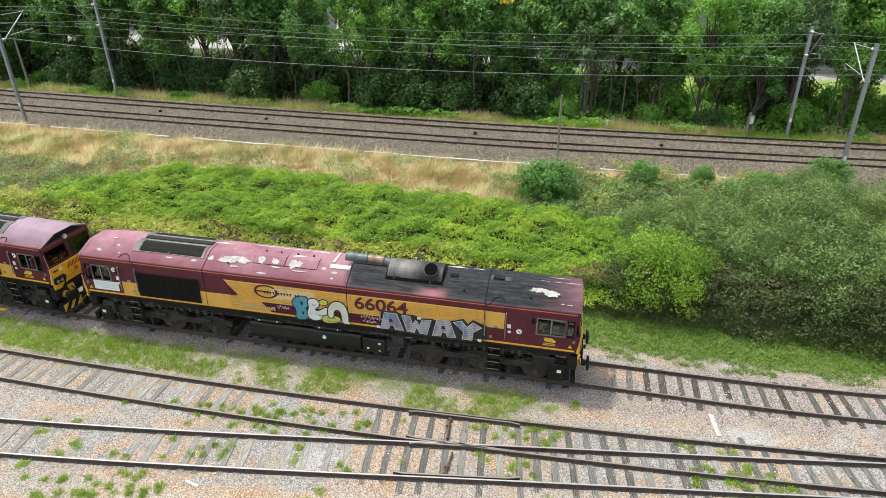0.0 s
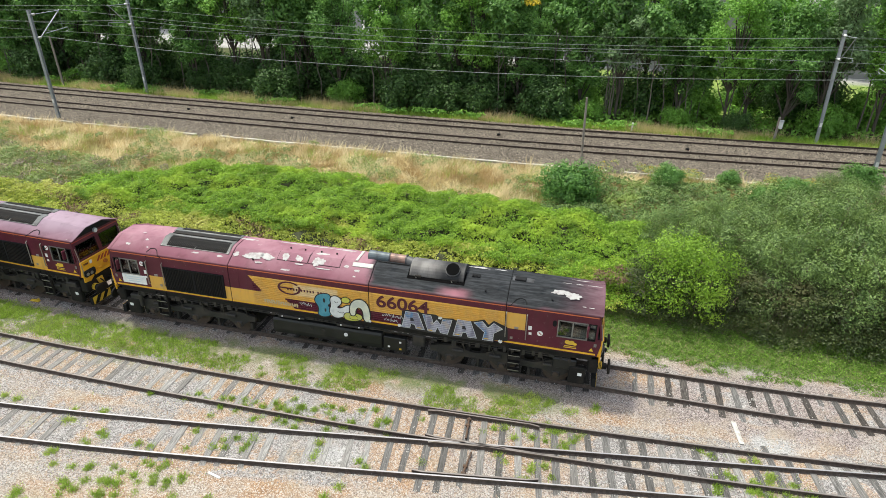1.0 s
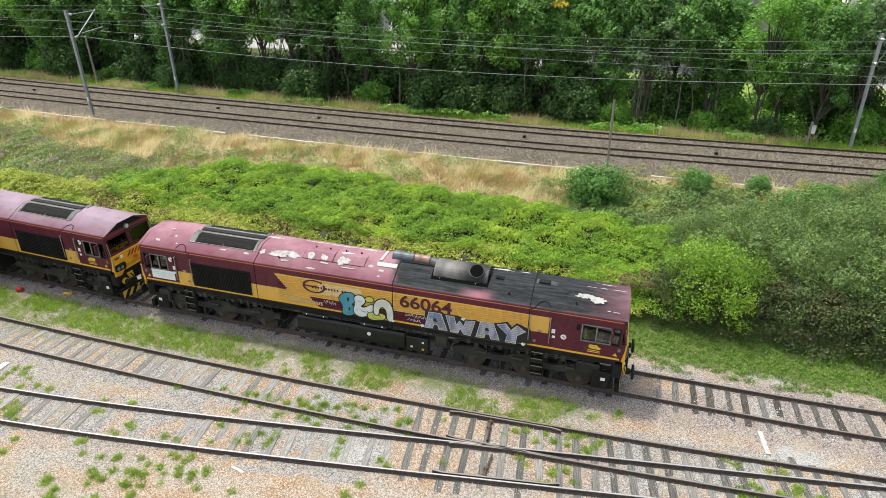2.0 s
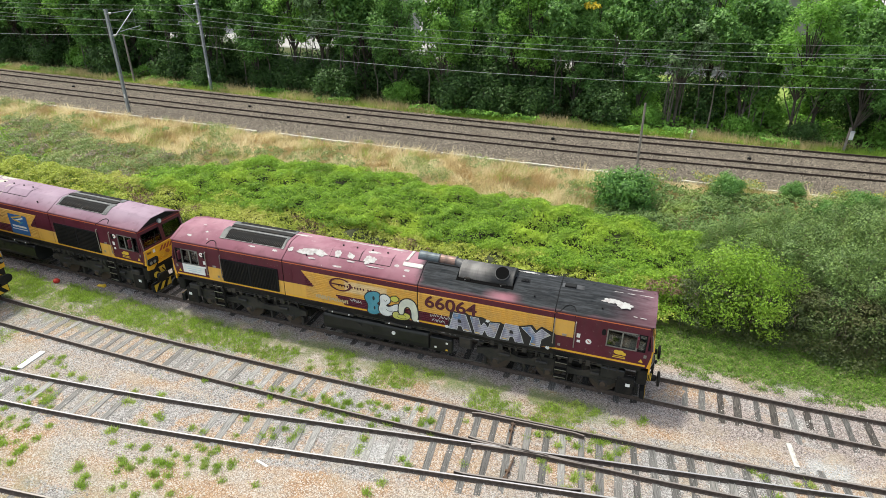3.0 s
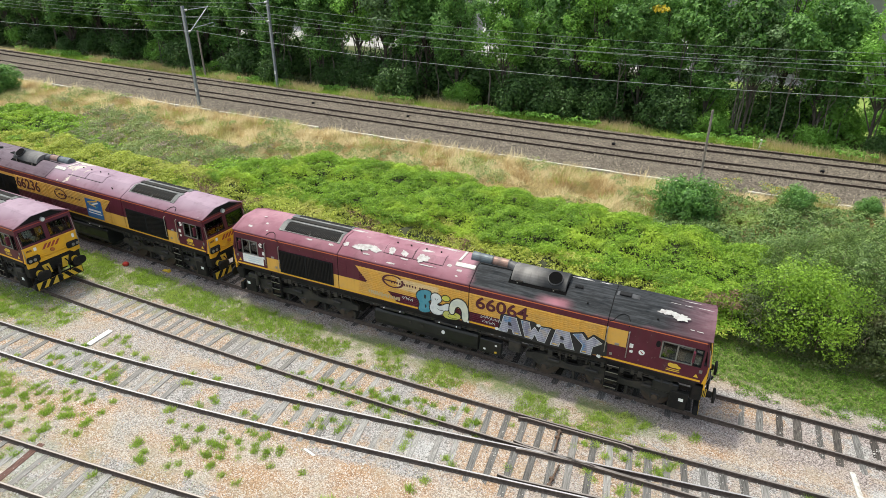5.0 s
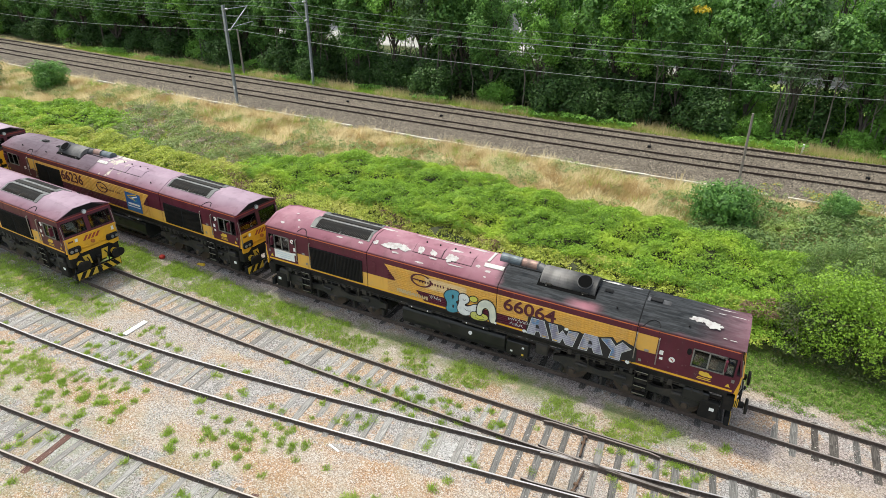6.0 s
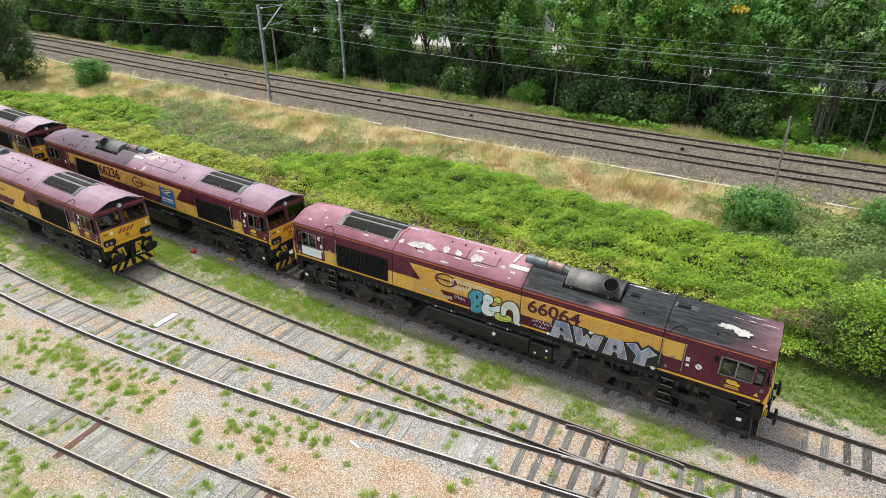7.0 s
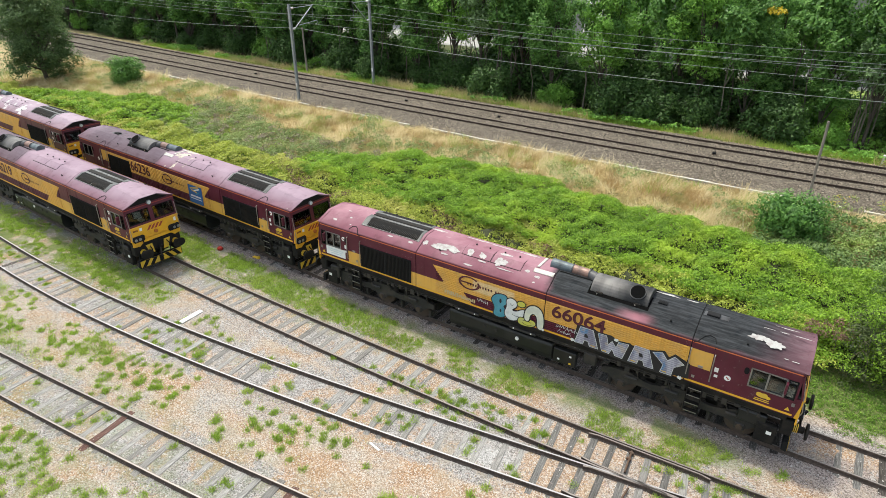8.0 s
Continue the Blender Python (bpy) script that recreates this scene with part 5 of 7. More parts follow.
        sl = bmesh.new()
        k = int((g1 - g0) / 0.075)
        for i in range(k):
            box(sl, (g0 + (i + 0.5) * (g1 - g0) / k, s * (HALF + 0.02), 2.405), (0.022, 0.03, 0.99))
        tagged(part("slats", sl, BLACK, gr), kind="stuff")
    # corrugated middle walls
    for s in (-1, 1):
        for a, b in ((-3.55, 1.35), (1.43, 6.62)):
            if s == 1 and extra_grille and b > 5:
                b = 4.2
            part("ribbed_wall", ribs(a, b, 1.845, 3.10, s), paint, loco)
        part("lower_panel", side_plate(-4.52, -4.15, 1.86, 3.05, s, 0.006), paint, loco)
    # roof: radiator recess with slats
    rad = new("roof_radiator")
    rad.parent = loco
    rad["label"] = "roof radiator with black slats in a grey frame"
    r0, r1 = -7.85, -4.75
    part("radiator_bed", slope_plate(r0, r1, -0.86, 0.86, 0.008), GRILLE, rad)
    for s in (-1, 1):
        fr = bmesh.new()
        y0, y1 = 0.30, 0.86
        zz0, zz1 = roof_z(y0), roof_z(y1)
        for a, b in ((r0 + 0.28, r1 - 0.14),):
            k = 34
            for i in range(k):
                xx = a + (b - a) * (i + 0.5) / k
                if abs(xx - (a + b) / 2) < 0.04:
                    continue
                rod(fr, (xx, s * 0.32, roof_z(0.46) + 0.03), (xx, s * 0.80, roof_z(0.80) + 0.03), 0.014, None, 4)
        tagged(part("slats", fr, BOGIE, rad), kind="stuff")
        eg = bmesh.new()
        for pa, pb in (((r0, s * 0.86), (r1, s * 0.86)), ((r0 + 0.3, s * 0.24), (r1 - 0.12, s * 0.24)), ((r0, s * 0.86), (r0 + 0.3, s * 0.24)), ((r1, s * 0.86), (r1 - 0.12, s * 0.24)), (((r0 + r1) / 2, s * 0.86), ((r0 + r1) / 2 + 0.05, s * 0.24))):
            rod(eg, (pa[0], pa[1], roof_z(pa[1]) + 0.025), (pb[0], pb[1], roof_z(pb[1]) + 0.02), 0.011, None, 6)
        part("frame", eg, ROOF_GREY, rad)
        part("surround", slope_plate(r0 - 0.03, r0 + 0.24, *sorted((s * 0.88, s * 0.12)), 0.022, 0.02), RADIATOR_GREY, rad)
        part("surround", slope_plate(r0 + 0.24, r1 + 0.02, *sorted((s * 0.30, s * 0.14)), 0.022, 0.02), RADIATOR_GREY, rad)
        part("surround", slope_plate(r1 - 0.10, r1 + 0.02, *sorted((s * 0.88, s * 0.30)), 0.022, 0.02), RADIATOR_GREY, rad)
    part("walkway", slope_plate(r0 + 0.1, r1 + 0.02, -0.12, 0.12, 0.05, 0.05), BLACK, rad)
    # roof hatches
    for a, b in ((-2.62, -1.34), (-1.29, 0.02)):
        h = part("roof_hatch", slope_plate(a, b, *sorted((-0.80 * f, -0.02 * f)), 0.018, 0.03), paint, loco)
        part("hatch_gap", slope_plate(a - 0.02, b + 0.02, *sorted((-0.82 * f, 0.0)), 0.005, 0.012), SEAL, h)
        for xx in (a + 0.3, b - 0.35):
            part("lifting_eye", rodded((xx, -0.12 * f, TOP + 0.01), (xx, -0.12 * f, TOP + 0.07), 0.035, None, 8), SEAL, h)
        # silencer in its recess, pipe and stack
    ex = new("exhaust")
    ex.parent = loco
    ex["label"] = "sooty exhaust silencer with a heat-stained pipe"
    # flat plates on the roof, black for soot and the recess's shade
    part("recess", slope_plate(2.78, 5.02, *sorted((-0.86 * f, 0.72 * f)), 0.006), HOLLOW_BLACK, ex)
    part("recess", slope_plate(1.45, 2.775, *sorted((-0.30 * f, 0.72 * f)), 0.006), HOLLOW_BLACK, ex)
    cy = -0.16 * f
    drum = [(cy + 0.58 * math.cos(2 * math.pi * i / 28), 3.70 + 0.47 * math.sin(2 * math.pi * i / 28)) for i in range(28)]
    part("silencer", prism(drum, "x", 2.85, 4.96, 0.012), DRUM, ex)
    for xx in (3.05, 4.78):
        part("drum_band", prism([(cy + 0.588 * math.cos(2 * math.pi * i / 28), 3.70 + 0.478 * math.sin(2 * math.pi * i / 28)) for i in range(28)], "x", xx, xx + 0.035), DRUM, ex)
    part("stack_rim", rodded((4.50, cy - 0.26 * f, 4.00), (4.50, cy - 0.36 * f, 4.135), 0.285, 0.28, 28), SILENCER, ex)
    # solid disc whose black paints the unlit inside of the stack
    part("stack_bore", rodded((4.50, cy - 0.355 * f, 4.128), (4.50, cy - 0.370 * f, 4.1485), 0.255, None, 28), HOLLOW_BLACK, ex)
    for xx in (3.2, 4.6):
        part("bracket", boxed((xx, -0.74 * f, 3.73), (0.26, 0.10, 0.16), 0.02), BLACK, ex)
        part("bolt", rodded((xx - 0.07, -0.80 * f, 3.74), (xx - 0.07, -0.82 * f, 3.74), 0.025, None, 6), STEEL, ex)
    py = 0.10 * f
    part("pipe", rodded((0.98, py, 3.93), (1.85, py - 0.02 * f, 3.95), 0.24, 0.20, 20), PIPE_STEEL, ex, "blue-grey exhaust pipe")
    part("hot_pipe", rodded((1.85, py - 0.02 * f, 3.95), (2.52, py - 0.05 * f, 3.95), 0.205, None, 20), COPPER, ex, "copper-coloured heat-stained pipe")
    for xx in (1.83, 2.50):
        part("flange", rodded((xx, py - 0.03 * f, 3.95), (xx + 0.04, py - 0.03 * f, 3.95), 0.23, None, 20), SILENCER, ex)
    part("bend", rodded((2.54, py - 0.05 * f, 3.95), (2.95, py - 0.16 * f, 3.86), 0.20, 0.25, 20), SILENCER, ex)
    if peel:
        part("torn_plate", slope_plate(0.52, 1.34, *sorted((-0.68 * f, -0.52 * f)), 0.03, 0.02), BARE, ex, "peeled white edge plate")
        part("torn_plate", slope_plate(0.56, 0.66, *sorted((-0.44 * f, 0.40 * f)), 0.035, 0.02), BARE, ex)
    # small roof fittings at the other end
    vent = bmesh.new()
    for i in range(6):
        box(vent, (5.25 + i * 0.055, -0.38 * f, TOP + 0.02), (0.03, 0.22, 0.04))
    part("roof_vent", vent, SEAL, loco)
    part("roof_box", boxed((7.05, -0.22 * f, TOP + 0.035), (0.42, 0.26, 0.08), 0.015), SEAL, loco)
    part("roof_plate", slope_plate(6.75, 7.55, *sorted((-0.36 * f, -0.05 * f)), 0.012), ROOF_GREY if not soot else SILENCER, loco)
    for xx in (5.85, -3.6, 8.3):
        part("roof_bolt", rodded((xx, -0.95 * f, roof_z(0.95)), (xx, -0.98 * f, roof_z(0.95) + 0.07), 0.03, None, 8), SEAL, loco)
    return loco, paint


def logo_ring(loco, cx, cz, s, flip):
    """The operator's mark as a plain slanting ring with bars for its words."""
    y = s * (HALF + 0.034)
    bm = bmesh.new()
    k = 28
    for i in range(k):
        a0, a1 = 2 * math.pi * i / k, 2 * math.pi * (i + 1) / k
        if 0.10 < ((a0 + 0.4) % (2 * math.pi)) / (2 * math.pi) < 0.17:
            continue
        for (w) in (0.05,):
            pts = []
            for a, r in ((a0, 1.0), (a1, 1.0), (a1, 0.8), (a0, 0.8)):
                pts.append(bm.verts.new((cx + 0.50 * r * math.cos(a), y, cz + 0.30 * r * math.sin(a))))
            bm.faces.new(pts)
    box(bm, (cx - 0.12, y, cz), (0.55, 0.004, 0.055))
    part("operator_mark", bm, MAROON_DARK, loco)
    d = -1 if flip else 1
    widths = (0.09, 0.09, 0.09, 0.09, 0, 0.09, 0.09, 0.09, 0.09, 0.09, 0, 0.09, 0.09, 0.05, 0.08)
    u = cx - 0.10 * d if not flip else cx + 0.1
    bars = bmesh.new()
    for w in widths:
        if w:
            box(bars, (u + d * w / 2, y, cz - 0.03), (w * 0.62, 0.004, 0.10))
        u += d * (w + 0.035 if w else 0.08)
    part("operator_lettering_bars", bars, MAROON_DARK, loco)


def cab_mark(loco, cx, s):
    """A yellow emblem with two bars below it."""
    y = s * (HALF + 0.003)
    bm = bmesh.new()
    for dx, dz, rx, rz in ((0, 0, 0.2, 0.075), (-0.1, 0.05, 0.1, 0.06), (0.04, 0.06, 0.1, 0.055), (0.16, -0.02, 0.08, 0.06)):
        lay = 0.002 + 0.002 * (dx + 0.2) / 0.1
        pts = [bm.verts.new((cx + dx + rx * math.cos(a * 0.5236), y + s * lay, 2.16 + dz + rz * math.sin(a * 0.5236))) for a in range(12)]
        bm.faces.new(pts)
    part("emblem", bm, BRIGHT_YELLOW, loco)
    for zz, w in ((2.02, 0.42), (1.955, 0.46)):
        part("emblem_bar", boxed((cx, y, zz), (w, 0.003, 0.032)), BRIGHT_YELLOW, loco)


LOCO_A, PAINT_A = make_loco(pose(0, 0, 0.162), "maroon and gold diesel locomotive with graffiti, peeling roof and soot", "66064", 1.0, 2.0, 1.0, paint=loco_paint("loco_paint_graffiti", 1.0, 2.0, 1.0, level=0.95))
part("running_number", fitted(lettering("66064", 1.0, 0.02), 1.70, 3.79, 2.53, 3.07, -HALF - 0.034), MAROON_DARK, LOCO_A)
logo_ring(LOCO_A, -1.93, 2.80, -1, False)
cab_mark(LOCO_A, 9.12, -1)
# placard, graffiti
pl = part("placard", side_plate(-9.70, -8.55, 1.93, 2.35, -1, 0.012), PAPER, LOCO_A, "white placard with pale blue lines")
for i in range(3):
    part("print_bar", boxed((-9.12, -HALF - 0.014, 2.24 - i * 0.1), (0.9 - 0.15 * i, 0.003, 0.03)), worn("pale_blue_print", (0.45, 0.58, 0.62), (0.6, 0.66, 0.68), 0.7), pl)

SPRAY_BLACK = worn("spray_black", (0.012, 0.012, 0.014), (0.03, 0.03, 0.03), 0.5)
SPRAY_TEAL = worn("spray_teal", (0.045, 0.22, 0.30), (0.10, 0.30, 0.37), 0.5, 0, 4.0, 0.8)
SPRAY_WHITE = worn("spray_white", (0.66, 0.68, 0.66), (0.50, 0.52, 0.53), 0.5, 0, 4.0, 0.8)
SPRAY_LIME = worn("spray_lime", (0.50, 0.50, 0.06), (0.42, 0.42, 0.18), 0.5, 0, 4.0, 0.8)


def sprayed():
    """Silver paint with slanting teal, navy and white sweeps."""
    n = Net("spray_silver_blue")
    a = n.noise(2.6, 4, 0.6, stretch=(1.8, 1.0, 0.55))
    c = n.mix(n.ramp(a, 0.36, 0.62), (0.20, 0.20, 0.27), (0.40, 0.40, 0.47))
    c = n.mix(n.ramp(n.noise(1.5, 3, 0.5, stretch=(1.2, 1.0, 0.8), seed=7.0), 0.54, 0.64), c, (0.10, 0.22, 0.40))
    c = n.mix(n.m("MULTIPLY", n.ramp(n.noise(2.4, 3, 0.5, seed=9.0), 0.56, 0.66), 0.7), c, (0.42, 0.36, 0.30))
    # dark bands paint the shade in the hollows of the ribs
    x, y, z = n.xyz()
    line = n.m("FRACT", n.m("MULTIPLY", n.m("SUBTRACT", z, 1.845), 12.0))
    c = n.mix(n.m("MULTIPLY", n.band(line, 0.30, 0.62, 0.12), 0.55), c, (0.10, 0.09, 0.12))
    return n.done(c, 0.5, 0.05)


SPRAY_SILVER = sprayed()
YG = -HALF - 0.034


def arcs(cx, cz, rx, rz, a0, a1, w, k=12):
    """A thick bow as an outline."""
    out = [(cx + rx * math.cos(a0 + (a1 - a0) * i / k), cz + rz * math.sin(a0 + (a1 - a0) * i / k)) for i in range(k + 1)]
    inn = [(cx + (rx - w) * math.cos(a0 + (a1 - a0) * i / k), cz + (rz - w) * math.sin(a0 + (a1 - a0) * i / k)) for i in range(k, -1, -1)]
    return out + inn


def grow(outline, d):
    """A rough outward offset of an outline."""
    k = len(outline)
    area = sum(outline[i][0] * outline[(i + 1) % k][1] - outline[(i + 1) % k][0] * outline[i][1] for i in range(k))
    s = 1 if area > 0 else -1
    res = []
    for i in range(k):
        a, b, c = outline[i - 1], outline[i], outline[(i + 1) % k]
        e1 = Vector((b[0] - a[0], b[1] - a[1])).normalized()
        e2 = Vector((c[0] - b[0], c[1] - b[1])).normalized()
        nrm = Vector((e1.y + e2.y, -e1.x - e2.x))
        if nrm.length > 1e-6:
            nrm.normalize()
        q = max(0.5, math.sqrt(max(0.0, (1 + e1.dot(e2)) / 2)))
        res.append((b[0] + s * nrm.x * d / q, b[1] + s * nrm.y * d / q))
    return res


def spray(name, outline, material, edge=0.035, layer=0, edge_mat=None):
    part(name + "_outline", prism(grow(outline, edge), "y", YG - 0.001 * layer - 0.001, YG - 0.001 * layer), edge_mat or SPRAY_BLACK, LOCO_A)
    part(name, prism(outline, "y", YG - 0.001 * layer - 0.004, YG - 0.001 * layer - 0.002), material, LOCO_A)


def oval(cx, cz, rx, rz, k=16, tilt=0.0):
    return [(cx + rx * math.cos(2 * math.pi * i / k) * math.cos(tilt) - rz * math.sin(2 * math.pi * i / k) * math.sin(tilt),
             cz + rx * math.cos(2 * math.pi * i / k) * math.sin(tilt) + rz * math.sin(2 * math.pi * i / k) * math.cos(tilt)) for i in range(k)]


def soften(outline, rounds=2):
    """Cut the corners of an outline until it looks hand-sprayed."""
    for _ in range(rounds):
        out = []
        for i, p in enumerate(outline):
            q = outline[(i + 1) % len(outline)]
            out += [(p[0] * 0.75 + q[0] * 0.25, p[1] * 0.75 + q[1] * 0.25), (p[0] * 0.25 + q[0] * 0.75, p[1] * 0.25 + q[1] * 0.75)]
        outline = out
    return outline


def blob(name, outline, material, edge, layer):
    spray(name, soften(outline), material, edge, layer)


def mark(name, outline, material, layer):
    part(name, prism(outline, "y", YG - 0.001 * layer - 0.004, YG - 0.001 * layer - 0.003), material, LOCO_A)


SPRAY_CREAM = worn("spray_cream", (0.62, 0.63, 0.50), (0.46, 0.49, 0.44), 0.5, 0, 4.0, 0.8)
blob("teal_bubble", [(-0.80, 2.60), (-0.63, 2.74), (-0.29, 2.80), (-0.16, 2.64), (-0.20, 2.40), (-0.36, 2.26), (-0.18, 2.10), (-0.16, 1.88), (-0.46, 1.70), (-0.78, 1.76), (-0.68, 2.12), (-0.88, 2.40)], SPRAY_TEAL, 0.04, 0)
mark("bubble_eye", oval(-0.47, 2.47, 0.05, 0.10), SPRAY_BLACK, 1)
mark("bubble_eye", oval(-0.44, 2.03, 0.04, 0.08), SPRAY_BLACK, 1)
blob("white_bubble", [(-0.22, 2.62), (-0.02, 2.76), (0.22, 2.68), (0.27, 2.44), (0.02, 2.24), (0.20, 2.18), (0.53, 2.42), (0.66, 2.34), (0.46, 1.94), (0.12, 1.75), (-0.14, 1.78), (-0.28, 2.02), (-0.16, 2.30)], SPRAY_WHITE, 0.04, 4)
mark("bubble_line", arcs(0.04, 2.52, 0.07, 0.09, 3.3, 6.1, 0.02, 8), SPRAY_BLACK, 5)
mark("bubble_line", arcs(0.22, 2.10, 0.16, 0.10, 3.4, 5.8, 0.02, 8), SPRAY_BLACK, 5)
spray("lime_bubble", oval(0.44, 2.62, 0.17, 0.12, 16, 0.15), SPRAY_LIME, 0.035, 8)
blob("lime_bubble", [(0.36, 2.02), (0.62, 2.06), (1.08, 2.06), (1.10, 1.82), (0.62, 1.70), (0.34, 1.76)], SPRAY_LIME, 0.035, 8)
mark("bubble_line", arcs(0.74, 1.88, 0.20, 0.10, 0.4, 2.9, 0.02, 8), SPRAY_BLACK, 9)
mark("bubble_line", arcs(0.74, 1.88, 0.22, 0.11, 3.5, 5.9, 0.02, 8), SPRAY_BLACK, 9)
blob("cream_bow", [(0.60, 1.98), (0.62, 2.46), (0.84, 2.71), (1.13, 2.75), (1.36, 2.54), (1.44, 2.05), (1.38, 1.76), (1.16, 1.80), (1.16, 2.24), (1.00, 2.42), (0.83, 2.28), (0.82, 1.98)], SPRAY_CREAM, 0.045, 12)
mark("sprayed_star", oval(1.42, 1.82, 0.06, 0.06, 5), SPRAY_WHITE, 14)
# four block letters on one black ground
LETTERS = {
    "A": ([(0, 0), (0.16, 0.72), (0.64, 0.72), (0.89, 0.02), (0.58, 0.01), (0.51, 0.20), (0.35, 0.20), (0.31, 0.01)], [(0.34, 0.48), (0.44, 0.48), (0.50, 0.33), (0.34, 0.33)]),
    "W": ([(0, 0.72), (0.31, 0.72), (0.41, 0.37), (0.54, 0.56), (0.71, 0.35), (0.78, 0.62), (1.13, 0.65), (0.97, 0), (0.71, 0.02), (0.57, 0.27), (0.48, 0.02), (0.21, 0.03)], None),
    "Y": ([(0, 0.69), (0.30, 0.79), (0.51, 0.53), (0.73, 0.78), (1.05, 0.59), (0.74, 0.35), (0.71, 0), (0.34, 0), (0.40, 0.33)], None),
}
GROUND_A = [(2.66, 1.76), (2.74, 2.58), (3.36, 2.62), (3.50, 2.55), (4.05, 2.56), (4.30, 2.44), (4.74, 2.50), (4.82, 2.44), (5.42, 2.50), (5.54, 2.52), (5.92, 2.66), (6.10, 2.46), (6.28, 2.66), (6.80, 2.46), (6.84, 1.86), (6.34, 1.80), (6.30, 1.68), (5.84, 1.67), (4.60, 1.66), (3.66, 1.70)]
mark("painted_ground", GROUND_A, SPRAY_BLACK, -3)
for q, (ch, x, z) in enumerate((("A", 2.72, 1.79), ("W", 3.56, 1.76), ("A", 4.76, 1.76), ("Y", 5.56, 1.76))):
    shape, hole = LETTERS[ch]
    at = [(x + u, z + v) for u, v in shape]
    part("painted_highlight", prism(grow(at, 0.016), "y", YG - 0.0030, YG - 0.0022), SPRAY_WHITE, LOCO_A)
    part("painted_letter", prism(at, "y", YG - 0.0050, YG - 0.0038), SPRAY_SILVER, LOCO_A)
    if hole:
        part("letter_hole", prism([(x + u, z + v) for u, v in hole], "y", YG - 0.0066, YG - 0.0058), SPRAY_BLACK, LOCO_A)
    for u in (0.62, 0.22, 0.08, 0.38)[q:q + 1]:
        mark("painted_fleck", [(x + u, z + 0.05), (x + u + 0.17, z + 0.045), (x + u + 0.15, z + 0.085), (x + u, z + 0.085)], BRIGHT_YELLOW, 3)
for cx, cz in ((4.24, 2.45), (6.57, 1.80), (2.62, 1.84)):
    mark("sprayed_dab", [(cx + (0.085 + 0.045 * noise.noise((i * 0.9, cx, 0.0))) * math.cos(i * 0.3927), cz + (0.06 + 0.05 * noise.noise((i * 0.9, cx, 4.0))) * math.sin(i * 0.3927)) for i in range(16)], SPRAY_WHITE, 5)
rng = random.Random(8)
for cx, cz, w in ((-1.25, 2.18, 0.45), (2.35, 2.20, 0.8), (2.3, 2.02, 0.55)):
    u = cx - w / 2
    while u < cx + w / 2:
        bm = boxed((u, YG - 0.004, cz + rng.uniform(-0.04, 0.04)), (0.016, 0.004, rng.uniform(0.08, 0.17)), 0, (0, rng.uniform(-50, 50), 0))
        part("spray_stroke", bm, SPRAY_WHITE, LOCO_A)
        u += 0.055
RUBBED = worn("rubbed_white", (0.50, 0.40, 0.24), (0.48, 0.32, 0.11), 0.6)
u = -3.05
while u < -1.55:
    bm = boxed((u, -HALF - 0.036, 2.06 - (u + 3) * 0.02), (0.07, 0.004, rng.uniform(0.10, 0.2)), 0, (0, rng.uniform(-30, 30), 0))
    part("rubbed_stroke", bm, RUBBED, LOCO_A)
    u += 0.10
# lacquer flaked off the roof in ragged sheets
PEELED = worn("bare_primer", (0.37, 0.365, 0.355), (0.24, 0.21, 0.205), 0.65, 0, 7.0, 0.7)


def flake(x, y, rx, ry, seed, tilt=0.0, lift=0.008, ragged=1.0):
    """A flat ragged patch that lies on the roof's slope or on its flat."""
    k = 72
    bm = bmesh.new()
    ring = []
    for i in range(k):
        a = 2 * math.pi * i / k
        ca, sa = math.cos(a), math.sin(a)
        r = 0.92 + ragged * (0.42 * noise.noise((ca * 1.6, sa * 1.6, seed)) + 0.26 * noise.noise((ca * 3.2, sa * 3.2, seed + 9)) + 0.09 * noise.noise((ca * 12.0, sa * 12.0, seed + 5)))
        u, v = rx * r * ca, ry * r * sa
        px, py = x + u * math.cos(tilt) - v * math.sin(tilt), y + u * math.sin(tilt) + v * math.cos(tilt)
        py = min(py, -FLAT - 0.06) if y < -FLAT else max(min(py, FLAT - 0.06), -FLAT + 0.06)
        ring.append(bm.verts.new((px, py, roof_z(py) + lift)))
    face = bm.faces.new(ring)
    face.normal_update()
    if face.normal.z < 0:
        face.normal_flip()
    part("bare_patch", bm, PEELED, LOCO_A)


for q in ((-3.62, -0.80, 0.48, 0.15, 1.0, 0.12), (-3.05, -0.78, 0.30, 0.13, 2.0, -0.15), (-4.42, -0.82, 0.13, 0.09, 3.0, 0.6), (-3.35, -1.05, 0.16, 0.045, 4.0, 0.0), (-2.30, -0.68, 0.16, 0.16, 5.0, 0.5),
          (-1.72, -0.66, 0.17, 0.12, 7.0, -0.4), (-1.64, -0.90, 0.22, 0.03, 8.0, 0.0), (-0.90, -0.72, 0.25, 0.19, 9.0, 0.2), (-0.62, -0.96, 0.36, 0.022, 11.0, 0.0)):
    flake(*q, lift=0.028)
for q in ((-2.12, -1.18, 0.20, 0.035, 12.0), (0.77, -0.84, 0.13, 0.05, 13.0), (0.30, -0.72, 0.11, 0.06, 14.0), (-3.70, -0.10, 0.22, 0.05, 15.0), (-3.12, -0.08, 0.18, 0.035, 16.0), (0.74, -1.08, 0.06, 0.03, 17.0),
          (-9.35, -0.98, 0.13, 0.05, 18.0), (-8.62, -0.70, 0.08, 0.035, 19.0), (-8.4, -1.02, 0.05, 0.03, 20.0), (-6.2, -0.98, 0.18, 0.03, 21.0), (-5.1, -0.99, 0.14, 0.04, 22.0), (-8.95, -0.35, 0.10, 0.03, 23.0)):
    flake(*q)
